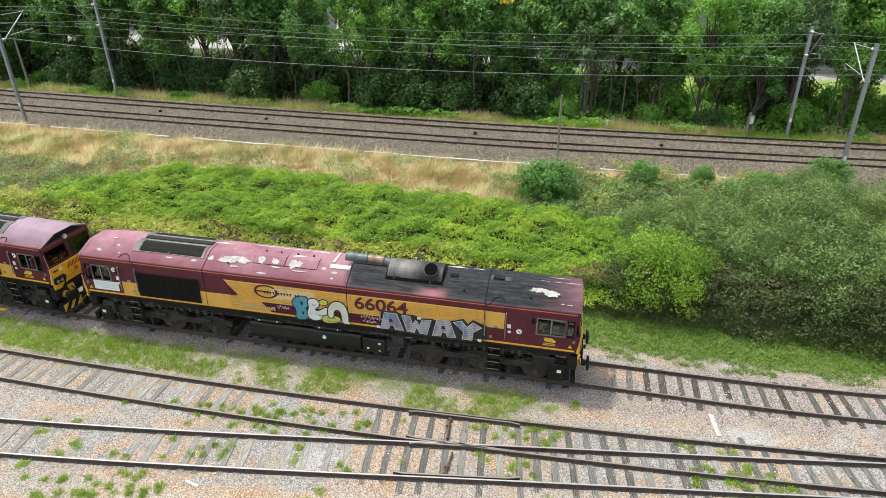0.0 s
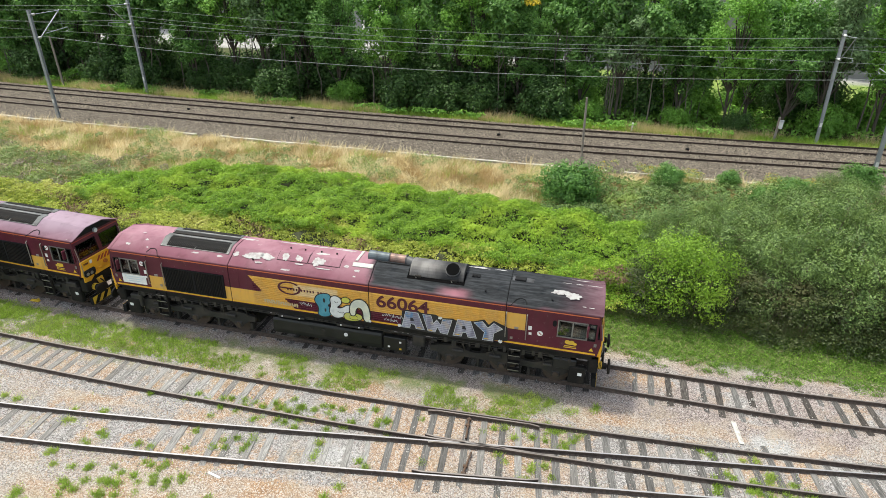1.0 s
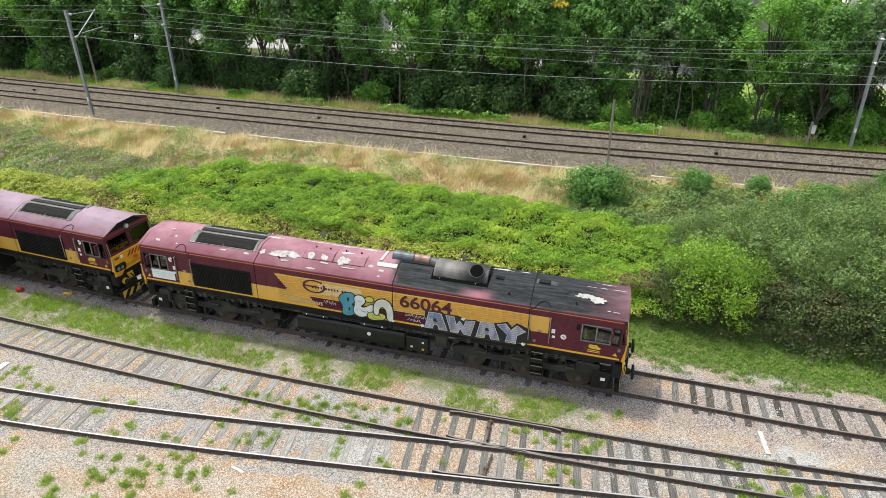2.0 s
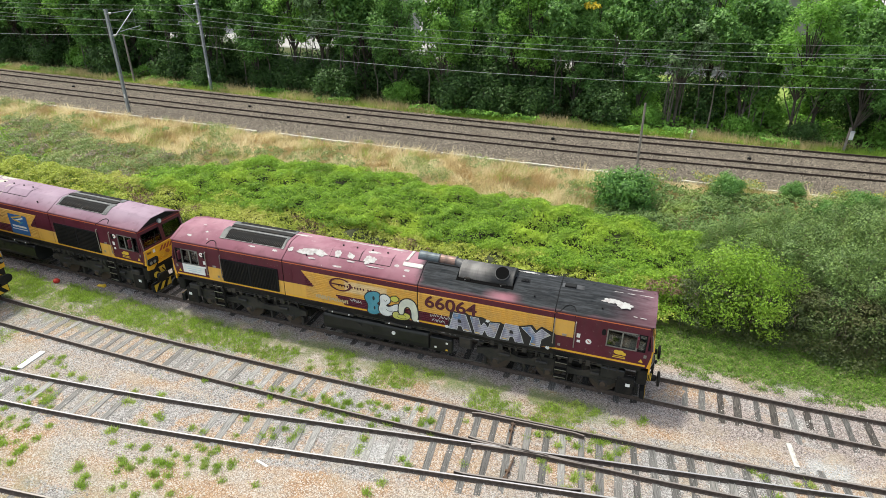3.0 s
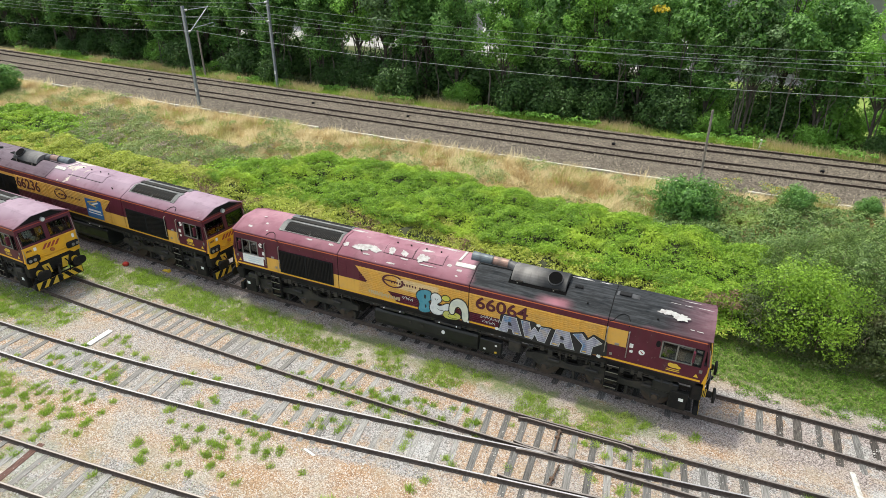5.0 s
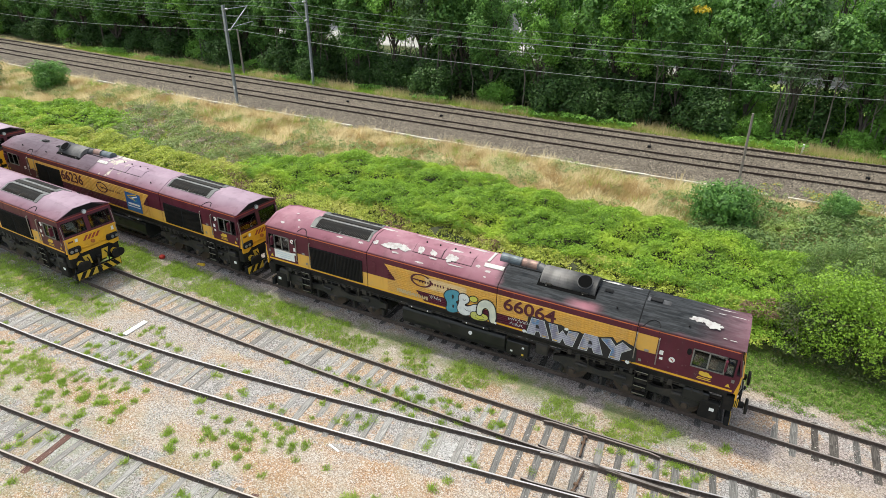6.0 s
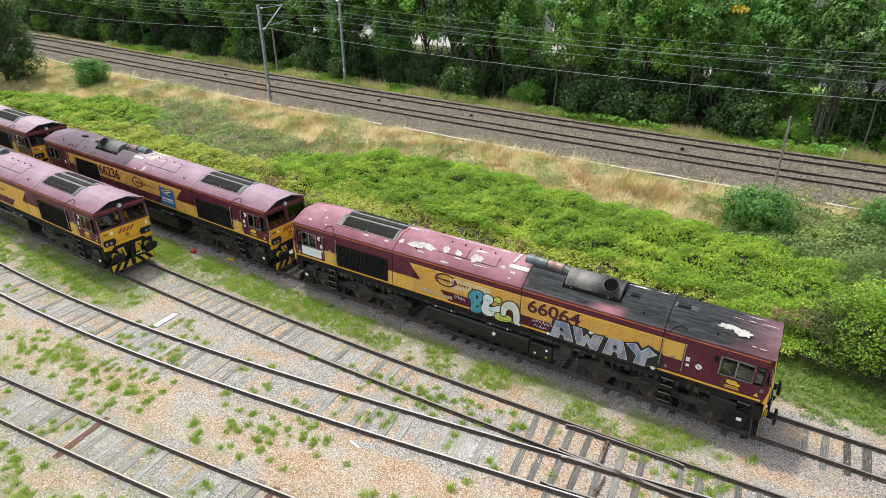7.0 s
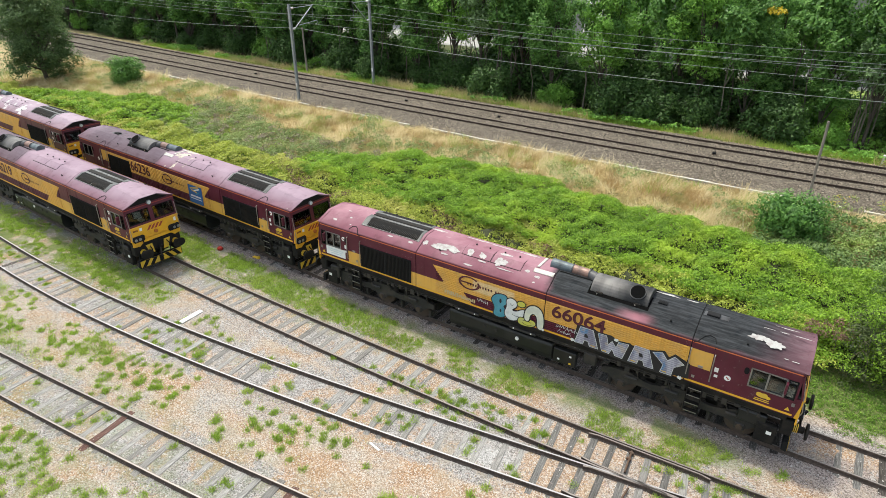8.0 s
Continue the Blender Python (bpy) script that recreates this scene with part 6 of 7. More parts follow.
for q in ((-0.88, -0.26, 0.26, 0.10, 24.0, 0.1),):
    flake(*q, lift=0.026)
for q in ((8.52, -0.63, 0.30, 0.095, 31.0, 0.05), (9.00, -0.70, 0.29, 0.13, 32.0, -0.1), (8.74, -0.62, 0.18, 0.07, 33.0, 0.0), (9.72, -1.06, 0.12, 0.014, 34.0, 0.0), (9.45, -1.05, 0.08, 0.012, 35.0, 0.0)):
    flake(*q, lift=0.008 + 0.0006 * (q[4] - 31))
# streaks along the crown of the roof
for q in ((-4.40, 0.20, 0.38, 0.07, 41.0), (-2.40, 0.34, 0.60, 0.035, 42.0), (-1.30, 0.32, 0.55, 0.045, 43.0), (-0.10, 0.32, 0.50, 0.05, 44.0), (5.40, 0.30, 0.42, 0.05, 45.0), (6.25, 0.33, 0.20, 0.03, 46.0), (8.75, -0.04, 0.18, 0.022, 47.0),
          (9.22, -0.04, 0.14, 0.026, 48.0), (9.75, -0.02, 0.28, 0.024, 49.0), (9.35, 0.28, 0.34, 0.022, 50.0), (7.90, 0.08, 0.06, 0.02, 51.0)):
    flake(*q, ragged=1.6)

LOCO_B, PAINT_B = make_loco(pose(-22.05, 0.0 + line_1(-22.05), 0.162, 0, 0, 180 - math.degrees(math.atan(0.052))), "maroon and gold diesel locomotive with a blue sticker on its side", "66236", 0.6, 6.0, 0.0, "loco_paint_blue_sticker", extra_grille=True, f=-1, paint=loco_paint("loco_paint_blue_sticker", 0.6, 6.0, 0.0, (-0.9, 1.2), 0.60, (0.40, 0.37, 0.30)))
part("running_number", fitted(lettering("66236", 1.0, 0.02), 2.05, 4.1, 2.45, 3.05, HALF + 0.034, True), MAROON_DARK, LOCO_B)
logo_ring(LOCO_B, 0.30, 2.72, 1, True)
cab_mark(LOCO_B, -9.12, 1)
BLUE = worn("blue_sticker", (0.02, 0.10, 0.30), (0.04, 0.16, 0.36), 0.4)
sk = part("sticker", boxed((-2.35, HALF + 0.036, 2.40), (1.25, 0.006, 1.05)), BLUE, LOCO_B, "blue sticker with pale lettering bars")
for zz, w, h in ((2.30, 0.95, 0.10), (2.15, 1.05, 0.05)):
    part("lettering_bar", boxed((-2.35, HALF + 0.041, zz), (w, 0.003, h)), WHITE, sk)
for q, (zz, w, dx, tilt) in enumerate(((2.80, 0.8, 0.05, 12), (2.70, 0.62, -0.10, 18), (2.60, 0.5, 0.10, -10), (2.52, 0.34, -0.2, 25))):
    part("picture_swoosh", boxed((-2.35 + dx, HALF + 0.041 + 0.0005 * q, zz), (w, 0.003, 0.07), 0, (0, tilt, 0)), (BRIGHT_YELLOW, PAPER, BRIGHT_YELLOW, SPRAY_TEAL)[q], sk)
part("hard_hat", boxed((-9.80, 0.62, 2.60), (0.28, 0.26, 0.22), 0.08), WHITE, LOCO_B, "white helmet on the cab desk")
LOCO_C, PAINT_C = make_loco(pose(-44.6, line_1(-44.6), 0.162, 0, 0, 180 - math.degrees(math.atan(0.055))), "maroon and gold diesel locomotive with faded roof", "", 0.5, 9.0, 0.0, "loco_paint_faded", extra_grille=True, f=-1, paint=loco_paint("loco_paint_faded", 0.5, 9.0, 0.0, (-4.0, 1.2), 0.60))
LOCO_D, PAINT_D = make_loco(pose(-28.65, line_2(-28.65), 0.162, 0, 0, 180 + math.degrees(math.atan((line_2(-18.5) - line_2(-38.8)) / 20.3))), "maroon and gold diesel locomotive with yellow nose and chevron plough", "66219", 0.55, 0.0, 0.0, "loco_paint_clean", extra_grille=True, f=-1)
part("running_number", fitted(lettering("66219", 1.0, 0.02), 2.05, 4.1, 2.45, 3.05, HALF + 0.034, True), MAROON_DARK, LOCO_D)
logo_ring(LOCO_D, 0.30, 2.72, 1, True)
cab_mark(LOCO_D, -9.12, 1)

# ---- plants ----
NP = np.random.default_rng(17)


def gz(xs, ys):
    return np.array([ground_z(float(a), float(b)) for a, b in zip(xs, ys)])


def clump_cloud(rng, centres, radii, per, squash=0.75, low=-0.25):
    """Places and outward directions on the upper shells of many small clumps."""
    k = len(centres)
    idx = np.repeat(np.arange(k), per)
    d = rng.normal(0, 1, (len(idx), 3))
    d /= np.linalg.norm(d, axis=1)[:, None]
    d[:, 2] = np.where(d[:, 2] < low, -d[:, 2], d[:, 2])
    r = radii[idx] * rng.uniform(0.55, 1.08, len(idx)) ** 0.6
    p = centres[idx] + d * r[:, None] * np.array([1, 1, squash])
    return p, d


def field(rng, x0, x1, lo, hi, step, keep=1.0):
    """Jittered places between two border lines."""
    out = []
    for x in np.arange(x0, x1, step):
        for y in np.arange(lo(x), hi(x), step):
            if rng.random() < keep:
                out.append((x + rng.uniform(-0.6, 0.6) * step, y + rng.uniform(-0.6, 0.6) * step))
    return np.array(out)


def lump(x, y, s=0.45, seed=0.0):
    return noise.noise((x * s, y * s, seed))


def carpet(name, label, category, material, pts, height, spread, per, size, rng, soil=True, jitter=0.6, long=1.4):
    """A low thicket: clumps of leaves over uneven heights."""
    h = np.array([height(x, y) for x, y in pts])
    z = gz(pts[:, 0], pts[:, 1])
    c = np.column_stack([pts, z + np.maximum(h - spread * 0.5, 0.02)])
    r = spread * rng.uniform(0.7, 1.3, len(pts))
    p, d = clump_cloud(rng, c, r, per)
    d[:, 2] += 0.55
    ob = leaves(rng, p, d, size, material, name, None, long, jitter)
    return tagged(ob, label, category, kind="stuff")


def upper_edge(x):
    """Where the brambles end on the bank."""
    return float(np.interp(x, (-70, -55, -45, -38, -30, -25, -20, -14, -8, 0, 6, 12, 16), (8, 10.5, 13, 13.5, 11.0, 10.6, 11.0, 13.4, 14.0, 13.0, 12.8, 12, 11))) + lump(x, 0, 0.5, 5) * 1.0


def lower_edge(x):
    return float(np.interp(x, (-70, -50, -30, -12, 0, 9, 14), (7.0, 7.0, 6.2, 5.4, 4.9, 4.6, 4.6)))


def bramble_height(x, y):
    edge = min(max((upper_edge(x) + 0.4 - y) / 2.0, 0.0), 1.0) * min(max((y - lower_edge(x) + 0.9) / 1.3, 0.0), 1.0)
    s = min(max((x + 40) / 5, 0), 1) * min(max((-19.5 - x) / 4, 0), 1)
    return 0.25 + (1 - 0.75 * s) * edge * (0.85 + 0.55 * lump(x, y, 0.32, 1.0) + 0.46 * lump(x, y, 1.0, 2.0))


def grid_mound(name, label, material, x0, x1, step, lo, hi, height, drop):
    """A dark sheet below the leaves, coloured like the shade among the stems."""
    verts, quads = [], []
    xs = np.arange(x0, x1 + step, step)
    k = 14
    for x in xs:
        a, b = lo(x) - 0.3, hi(x) + 0.3
        for j in range(k):
            y = a + (b - a) * j / (k - 1)
            top = max(height(x, y) - drop, 0.0) if 0 < j < k - 1 else -0.15
            verts.append((x, y, ground_z(x, y) + top))
    for i in range(len(xs) - 1):
        for j in range(k - 1):
            quads.append((i * k + j, (i + 1) * k + j, (i + 1) * k + j + 1, i * k + j + 1))
    ob = fast_mesh(name, verts, quads, material)
    return tagged(ob, label, "undergrowth", kind="stuff")


# sheet colour holds the shade that shows through gaps in the leaves
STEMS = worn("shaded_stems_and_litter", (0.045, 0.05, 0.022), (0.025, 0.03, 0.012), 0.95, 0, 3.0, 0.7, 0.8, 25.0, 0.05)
grid_mound("bramble_shade_sheet", "dark sheet coloured as shaded bramble stems on the bank", STEMS, -66, 13, 0.6, lower_edge, upper_edge, lambda x, y: bramble_height(x, y) if y > lower_edge(x) + 1.0 else 0.3, 0.52)

scruffy = lambda x: min(max((x + 40) / 5, 0), 1) * min(max((-19.5 - x) / 4, 0), 1)
near = field(NP, -20, 12.4, lambda x: lower_edge(x) + (1.8 + 0.5 * lump(x, 2, 0.6, 5.0) if x < 8 else 0.7), upper_edge, 0.34)
far = field(NP, -64, -20, lambda x: lower_edge(x) + 0.7, upper_edge, 0.48)
far = np.array([q for q in far if NP.random() > 0.6 * scruffy(q[0])])
carpet("bramble_thicket", "dense bright green bramble thicket covering the bank", "bramble", L_BRAMBLE, near, bramble_height, 0.36, 140, 0.064, NP)
carpet("bramble_thicket", "green bramble thicket behind the parked locomotives", "bramble", L_BRAMBLE, far, bramble_height, 0.40, 84, 0.105, NP)
hedge = field(NP, -62, 11.2, lambda x: lower_edge(x) - 0.2, lambda x: lower_edge(x) + 2.3 + 0.9 * lump(x, 3, 0.4, 7), 0.32)
carpet("yellowing_hedge", "yellow-green low hedge along the siding", "hedge", L_YELLOW, hedge, lambda x, y: 0.92 + 0.45 * lump(x, y, 0.6, 4.0), 0.32, 62, 0.078, NP)
scruff = np.array([q for q in field(NP, -44, -15, lambda x: lower_edge(x) + 1.5, lambda x: upper_edge(x) + 2.4, 0.4) if NP.random() < 0.15 + scruffy(q[0])])
carpet("grey_scrub", "grey-green half-dry scrub on the bank", "scrub", L_GREY, scruff, lambda x, y: 0.5 + 0.3 * lump(x, y, 0.6, 9.0), 0.36, 60, 0.085, NP)
withered = np.array([q for q in field(NP, -24, 9, lambda x: lower_edge(x) - 0.1, lambda x: lower_edge(x) + 1.5, 0.34) if lump(q[0], q[1], 0.35, 57.0) > 0.20])
carpet("withered_growth", "brown withered stems in the hedge along the siding", "hedge", L_DEAD, withered, lambda x, y: 1.0 + 0.4 * lump(x, y, 0.6, 4.0), 0.30, 40, 0.06, NP)


def blades(rng, pts, length, width, lean, per, material, name, label, category, clump=0.12, sweep=0.0):
    """Grass: narrow bent blades in tufts, each tuft laid over to one side by sweep."""
    k = len(pts)
    idx = np.repeat(np.arange(k), per)
    n = len(idx)
    base = np.column_stack([pts[idx] + rng.normal(0, clump, (n, 2)), np.zeros(n)])
    base[:, 2] = gz(pts[:, 0], pts[:, 1])[idx] - 0.02
    L = length * rng.uniform(0.5, 1.2, n) * np.repeat(rng.uniform(0.6, 1.3, k), per)
    a = rng.uniform(0, 2 * np.pi, n)
    if sweep:
        way = np.array([noise.noise((float(q[0]) * 0.35, float(q[1]) * 0.35, 7.0)) for q in pts]) * 6.0 + rng.normal(0, 0.4, k)
        a = np.where(rng.random(n) < sweep, way[idx] + rng.normal(0, 0.35, n), a)
    t = lean * rng.uniform(0.2, 1.3, n)
    dirn = np.column_stack([np.cos(a) * np.sin(t), np.sin(a) * np.sin(t), np.cos(t)])
    side = np.column_stack([-np.sin(a), np.cos(a), np.zeros(n)])
    turn = rng.uniform(0, np.pi, n)
    side = side * np.cos(turn)[:, None] + np.column_stack([np.cos(a), np.sin(a), np.zeros(n)]) * np.sin(turn)[:, None]
    w = (width * rng.uniform(0.6, 1.3, n))[:, None]
    v = np.empty((n, 3, 3))
    v[:, 0] = base - side * w * 0.55
    v[:, 1] = base + side * w * 0.55
    v[:, 2] = base + dirn * L[:, None] * np.array([1.15, 1.15, 0.9])
    ob = fast_mesh(name, v.reshape(-1, 3), np.arange(n * 3).reshape(n, 3), material, None, True)
    return tagged(ob, label, category, kind="stuff")


# dry grass of the upper bank, with green weeds in it
dry = field(NP, -70, 22, lambda x: upper_edge(x) - 1.2, lambda x: 18.45 + swing(x), 0.34)
dry = np.array([q for q in dry if lump(q[0], q[1], 0.35, 12.0) > -0.42])
tone = np.array([lump(q[0], q[1], 0.55, 15.0) + 0.6 * lump(q[0], q[1], 1.4, 16.0) for q in dry])
blades(NP, dry[tone > 0.12], 0.85, 0.030, 1.10, 34, L_PALE_STRAW, "dry_grass", "pale flopped dry grass on the bank", "grass", 0.18, 0.8)
blades(NP, dry[(tone <= 0.12) & (tone > -0.14)], 0.72, 0.030, 1.05, 32, L_STRAW, "dry_grass", "tall straw-coloured dry grass on the bank", "grass", 0.16, 0.7)
blades(NP, dry[tone <= -0.14], 0.62, 0.030, 0.9, 30, L_BROWN_STRAW, "dry_grass", "brown withered grass on the bank", "grass", 0.16, 0.5)
weeds = np.array([q for q in field(NP, -70, 24, lambda x: upper_edge(x) - 0.6, lambda x: 18.4 + swing(x), 0.5) if lump(q[0], q[1], 0.3, 21.0) > 0.16])
carpet("green_weeds", "green weeds among the dry grass", "weeds", L_GREY, weeds, lambda x, y: 0.42 + 0.2 * lump(x, y, 0.6, 3.0), 0.3, 34, 0.085, NP)
mixed = np.array([q for q in field(NP, -70, 22, lambda x: upper_edge(x) - 1.5, lambda x: 18.5 + swing(x), 0.45) if lump(q[0], q[1], 0.4, 30.0) > 0.05])
blades(NP, mixed, 0.5, 0.03, 0.7, 22, L_GRASS, "green_grass", "green grass mixed into the dry grass", "grass", 0.16)
rough = field(NP, -72, 34, lambda x: 29.0 + swing(x), lambda x: 31.6 + swing(x), 0.34)
mask = np.array([lump(q[0], q[1], 0.25, 40.0) for q in rough])
blades(NP, rough[mask > 0.04], 0.85, 0.030, 0.5, 16, L_STRAW, "dry_grass", "tall dry grass along the edge of the wood", "grass", 0.16)
blades(NP, rough, 0.5, 0.04, 0.7, 16, L_GRASS, "green_grass", "green verge along the edge of the wood", "grass", 0.16)
verge = np.array([q for q in field(NP, -72, 34, lambda x: 29.2 + swing(x), lambda x: 31.5 + swing(x), 0.5) if lump(q[0], q[1], 0.3, 44.0) > 0.10])
carpet("green_weeds", "low green weeds on the verge below the wood", "weeds", L_WOOD_LIGHT, verge, lambda x, y: 0.55 + 0.3 * lump(x, y, 0.6, 3.0), 0.36, 26, 0.14, NP)

# yard grass
strip = np.array([q for q in field(NP, -60, 10.5, lambda x: -3.25 + 0.02 * max(-x - 8, 0) + max(line_1(x), 0) * 0.6, lambda x: -1.75 + line_1(x), 0.20) if lump(q[0], q[1], 0.45, 50.0) + 0.7 * lump(q[0], q[1], 1.5, 51.0) > (0.06 if q[0] > -5 else -0.22)])
blades(NP, strip, 0.15, 0.028, 0.85, 64, L_TUFT, "grass", "short green grass between the sidings", "grass", 0.085)
left = np.array([q for q in field(NP, -58, -15.5, lambda x: -6.9 + 0.03 * (-x - 18), lambda x: -5.2 + 0.03 * (-x - 18), 0.24) if lump(q[0], q[1], 0.4, 60.0) + 0.7 * lump(q[0], q[1], 1.6, 61.0) > -0.20])
blades(NP, left, 0.13, 0.028, 0.95, 50, L_TUFT, "grass", "green grass beside the parked locomotive", "grass", 0.11)
between = np.array([q for q in field(NP, -58, -12.5, lambda x: -3.2 + line_1(x), lambda x: -1.4 + line_1(x), 0.26) if lump(q[0], q[1], 0.4, 65.0) + 0.7 * lump(q[0], q[1], 1.6, 66.0) > -0.20])
blades(NP, between, 0.13, 0.028, 0.95, 50, L_TUFT, "grass", "green grass between two rows of locomotives", "grass", 0.11)
tufts, mats = [], []
for q in field(NP, -36, 18, lambda x: -20.0, lambda x: min(line_3(x) + 2.4, -3.0), 0.34):
    d = lump(q[0], q[1], 0.30, 70.0) + 0.45 * lump(q[0], q[1], 1.1, 71.0)
    off = abs(q[1] - (line_3(q[0]) if q[1] > -10.5 else line_4(q[0])))
    d += 0.16 if q[0] < -9 and off > 1.2 else 0.0
    d += 0.14 if q[0] < -17 or q[1] < -14.5 else 0.0
    d -= 0.20 if off < 1.3 else 0.0
    if abs(off - GAUGE) > 0.17 and (d > 0.05 and NP.random() < 0.62 or NP.random() < 0.03):
        tufts.append(q)
    elif d > -0.02 and NP.random() < 0.5:
        mats.append(q)
tufts, mats = np.array(tufts), np.array(mats)
blades(NP, tufts, 0.17, 0.026, 0.75, 120, L_TUFT, "grass_tufts", "scattered bright green grass tufts in gravel", "grass", 0.075)
blades(NP, mats, 0.09, 0.020, 1.1, 24, L_GRASS, "thin_grass", "sparse low grass in the gravel", "grass", 0.15)
meadow = np.array([q for q in field(NP, -40, -13, lambda x: -20.0, lambda x: -9.6, 0.26) if lump(q[0], q[1], 0.35, 75.0) + 0.4 * lump(q[0], q[1], 1.2, 76.0) + (-15.0 - q[0]) * 0.03 > 0.22 and abs(q[1] - line_4(q[0])) > 1.2])
blades(NP, meadow, 0.17, 0.022, 0.9, 50, L_TUFT, "grass", "green grass patches at the edge of the yard", "grass", 0.12)
for_right = np.array([q for q in field(NP, 9.5, 40, lambda x: 1.5 + line_1(x), lambda x: 4.5, 0.20) if lump(q[0], q[1], 0.5, 90.0) + 0.35 * lump(q[0], q[1], 1.6, 91.0) > (-0.6 if q[1] - line_1(q[0]) > 1.9 else 0.05)])
blades(NP, for_right, 0.15, 0.024, 0.95, 26, L_COVER, "grass", "short green grass in front of the thicket", "grass", 0.11)
carpet("ground_cover", "low green weeds in front of the thicket", "weeds", L_COVER, for_right, lambda x, y: 0.07 + 0.06 * lump(x, y, 1.0, 3.0), 0.14, 24, 0.042, NP)
left_back = field(NP, -60, 9.5, lambda x: 1.8 + line_1(x), lambda x: lower_edge(x), 0.34)
carpet("ground_cover", "low weeds behind the locomotives", "weeds", L_BRAMBLE, left_back, lambda x, y: 0.2, 0.22, 26, 0.075, NP)


def stem_tree(rng, lumps, base, r0, name="trunk", forks=True):
    """A tapered trunk with a limb to each lump of the crown."""
    bm = bmesh.new()
    top = max(l[2] for l in lumps) * 0.72
    prev = Vector(base)
    pts = [prev]
    k = 5
    for i in range(1, k + 1):
        q = Vector((base[0] + rng.uniform(-0.25, 0.25) * i / k * 2, base[1] + rng.uniform(-0.25, 0.25) * i / k * 2, base[2] + top * i / k))
        pts.append(q)
    for i, (a, b) in enumerate(zip(pts[:-1], pts[1:])):
        rod(bm, a, b, r0 * (1 - 0.16 * i), r0 * (1 - 0.16 * (i + 1)), 7)
    if forks:
        for l in lumps:
            s = pts[min(k, max(1, int(l[2] / max(top, 0.1) * 3)))]
            e = Vector(l[:3])
            m = (s + e) / 2 + Vector((rng.uniform(-0.2, 0.2), rng.uniform(-0.2, 0.2), 0.2))
            rod(bm, s, m, r0 * 0.42, r0 * 0.28, 5)
            rod(bm, m, e, r0 * 0.28, r0 * 0.10, 5)
    return bm


def crown_cloud(rng, lumps, n, core=0.35, lift=0.6):
    c = np.array([l[:3] for l in lumps])
    r = np.array([l[3] for l in lumps])
    idx = rng.choice(len(c), n, p=r ** 2 / np.sum(r ** 2))
    # leaves gather on twigs: small sprays within each lump
    d = rng.normal(0, 1, (n, 3))
    d /= np.linalg.norm(d, axis=1)[:, None]
    sprays = 26
    sd = rng.normal(0, 1, (len(c), sprays, 3))
    sd /= np.linalg.norm(sd, axis=2)[:, :, None]
    pick = rng.integers(0, sprays, n)
    centre = sd[idx, pick]
    dirn = centre + d * 0.42
    rr = r[idx] * (core + (1.05 - core) * rng.uniform(0, 1, n) ** 0.5)
    p = c[idx] + dirn * rr[:, None] * np.array([1, 1, 0.85])
    nrm = dirn + np.array([0, 0, lift])
    return p, nrm


def tree_model(name, label, category, rng, height, spread, first, n, size, material, group="", r0=0.17, count=24):
    """A tree at the origin: trunk and crown. Its copies stand elsewhere."""
    tree = tagged(empty(name), label, category, group)
    pr = random.Random(int(rng.integers(1e6)))
    lumps = []
    for i in range(count):
        u = (i + 0.5) / count
        z = first + (height - first) * u
        w = spread * (0.55 + 0.6 * math.sin(math.pi * min(u * 0.95 + 0.12, 1.0)))
        a = i * 2.4 + pr.uniform(-0.5, 0.5)
        q = w * pr.uniform(0.25, 0.95)
        lumps.append((q * math.cos(a), q * math.sin(a), z, spread * pr.uniform(0.26, 0.48)))
    part("trunk", stem_tree(pr, lumps, (0, 0, -0.2), r0), BARK, tree)
    p, d = crown_cloud(rng, lumps, n)
    leaves(rng, p, d, size, material, "crown", tree, 1.5, 0.7)
    return tree


def shrub_model(name, label, category, rng, height, spread, n, size, material, group="", count=9, long=1.5, puff=(0.24, 0.36)):
    shrub = tagged(empty(name), label, category, group)
    pr = random.Random(int(rng.integers(1e6)))
    lumps = []
    for i in range(count):
        a = i * 2.4 + pr.uniform(-0.4, 0.4)
        q = spread * math.sqrt((i + 0.5) / count) * 0.8
        z = height * (0.35 + 0.45 * (1 - (q / spread) ** 2)) * pr.uniform(0.75, 1.1)
        lumps.append((q * math.cos(a), q * math.sin(a), z, max(0.35, height * pr.uniform(*puff))))
        if z > height * 0.45:
            lumps.append((q * math.cos(a) * 1.1, q * math.sin(a) * 1.1, z * 0.45, max(0.3, height * 0.24)))
    bm = bmesh.new()
    for l in lumps:
        b0 = Vector((l[0] * 0.25, l[1] * 0.25, -0.1))
        mid = Vector((l[0] * 0.6, l[1] * 0.6, l[2] * 0.6))
        rod(bm, b0, mid, 0.035, 0.025, 5)
        rod(bm, mid, l[:3], 0.025, 0.008, 5)
        for q in range(3):
            tip = Vector(l[:3]) + Vector((pr.uniform(-1, 1), pr.uniform(-1, 1), pr.uniform(-0.3, 1.0))) * l[3]
            rod(bm, l[:3], tip, 0.010, 0.004, 4)
    tagged(part("branchwork", bm, TWIG, shrub), kind="stuff")
    p, d = crown_cloud(rng, lumps, n, 0.60, 0.30)
    leaves(rng, p, d, size, material, "foliage", shrub, long, 0.5)
    return shrub


def put(model, x, y, turn, s, dz=0.0, first=[None]):
    m = pose(x, y, ground_z(x, y) + dz, 0, 0, turn)
    ob = copy_thing(model, m)
    ob.scale = (s, s, s)
    return ob


def park(model, x, y, turn, s):
    """Set the model itself at its place."""
    model.matrix_basis = pose(x, y, ground_z(x, y), 0, 0, turn)
    model.scale = (s, s, s)


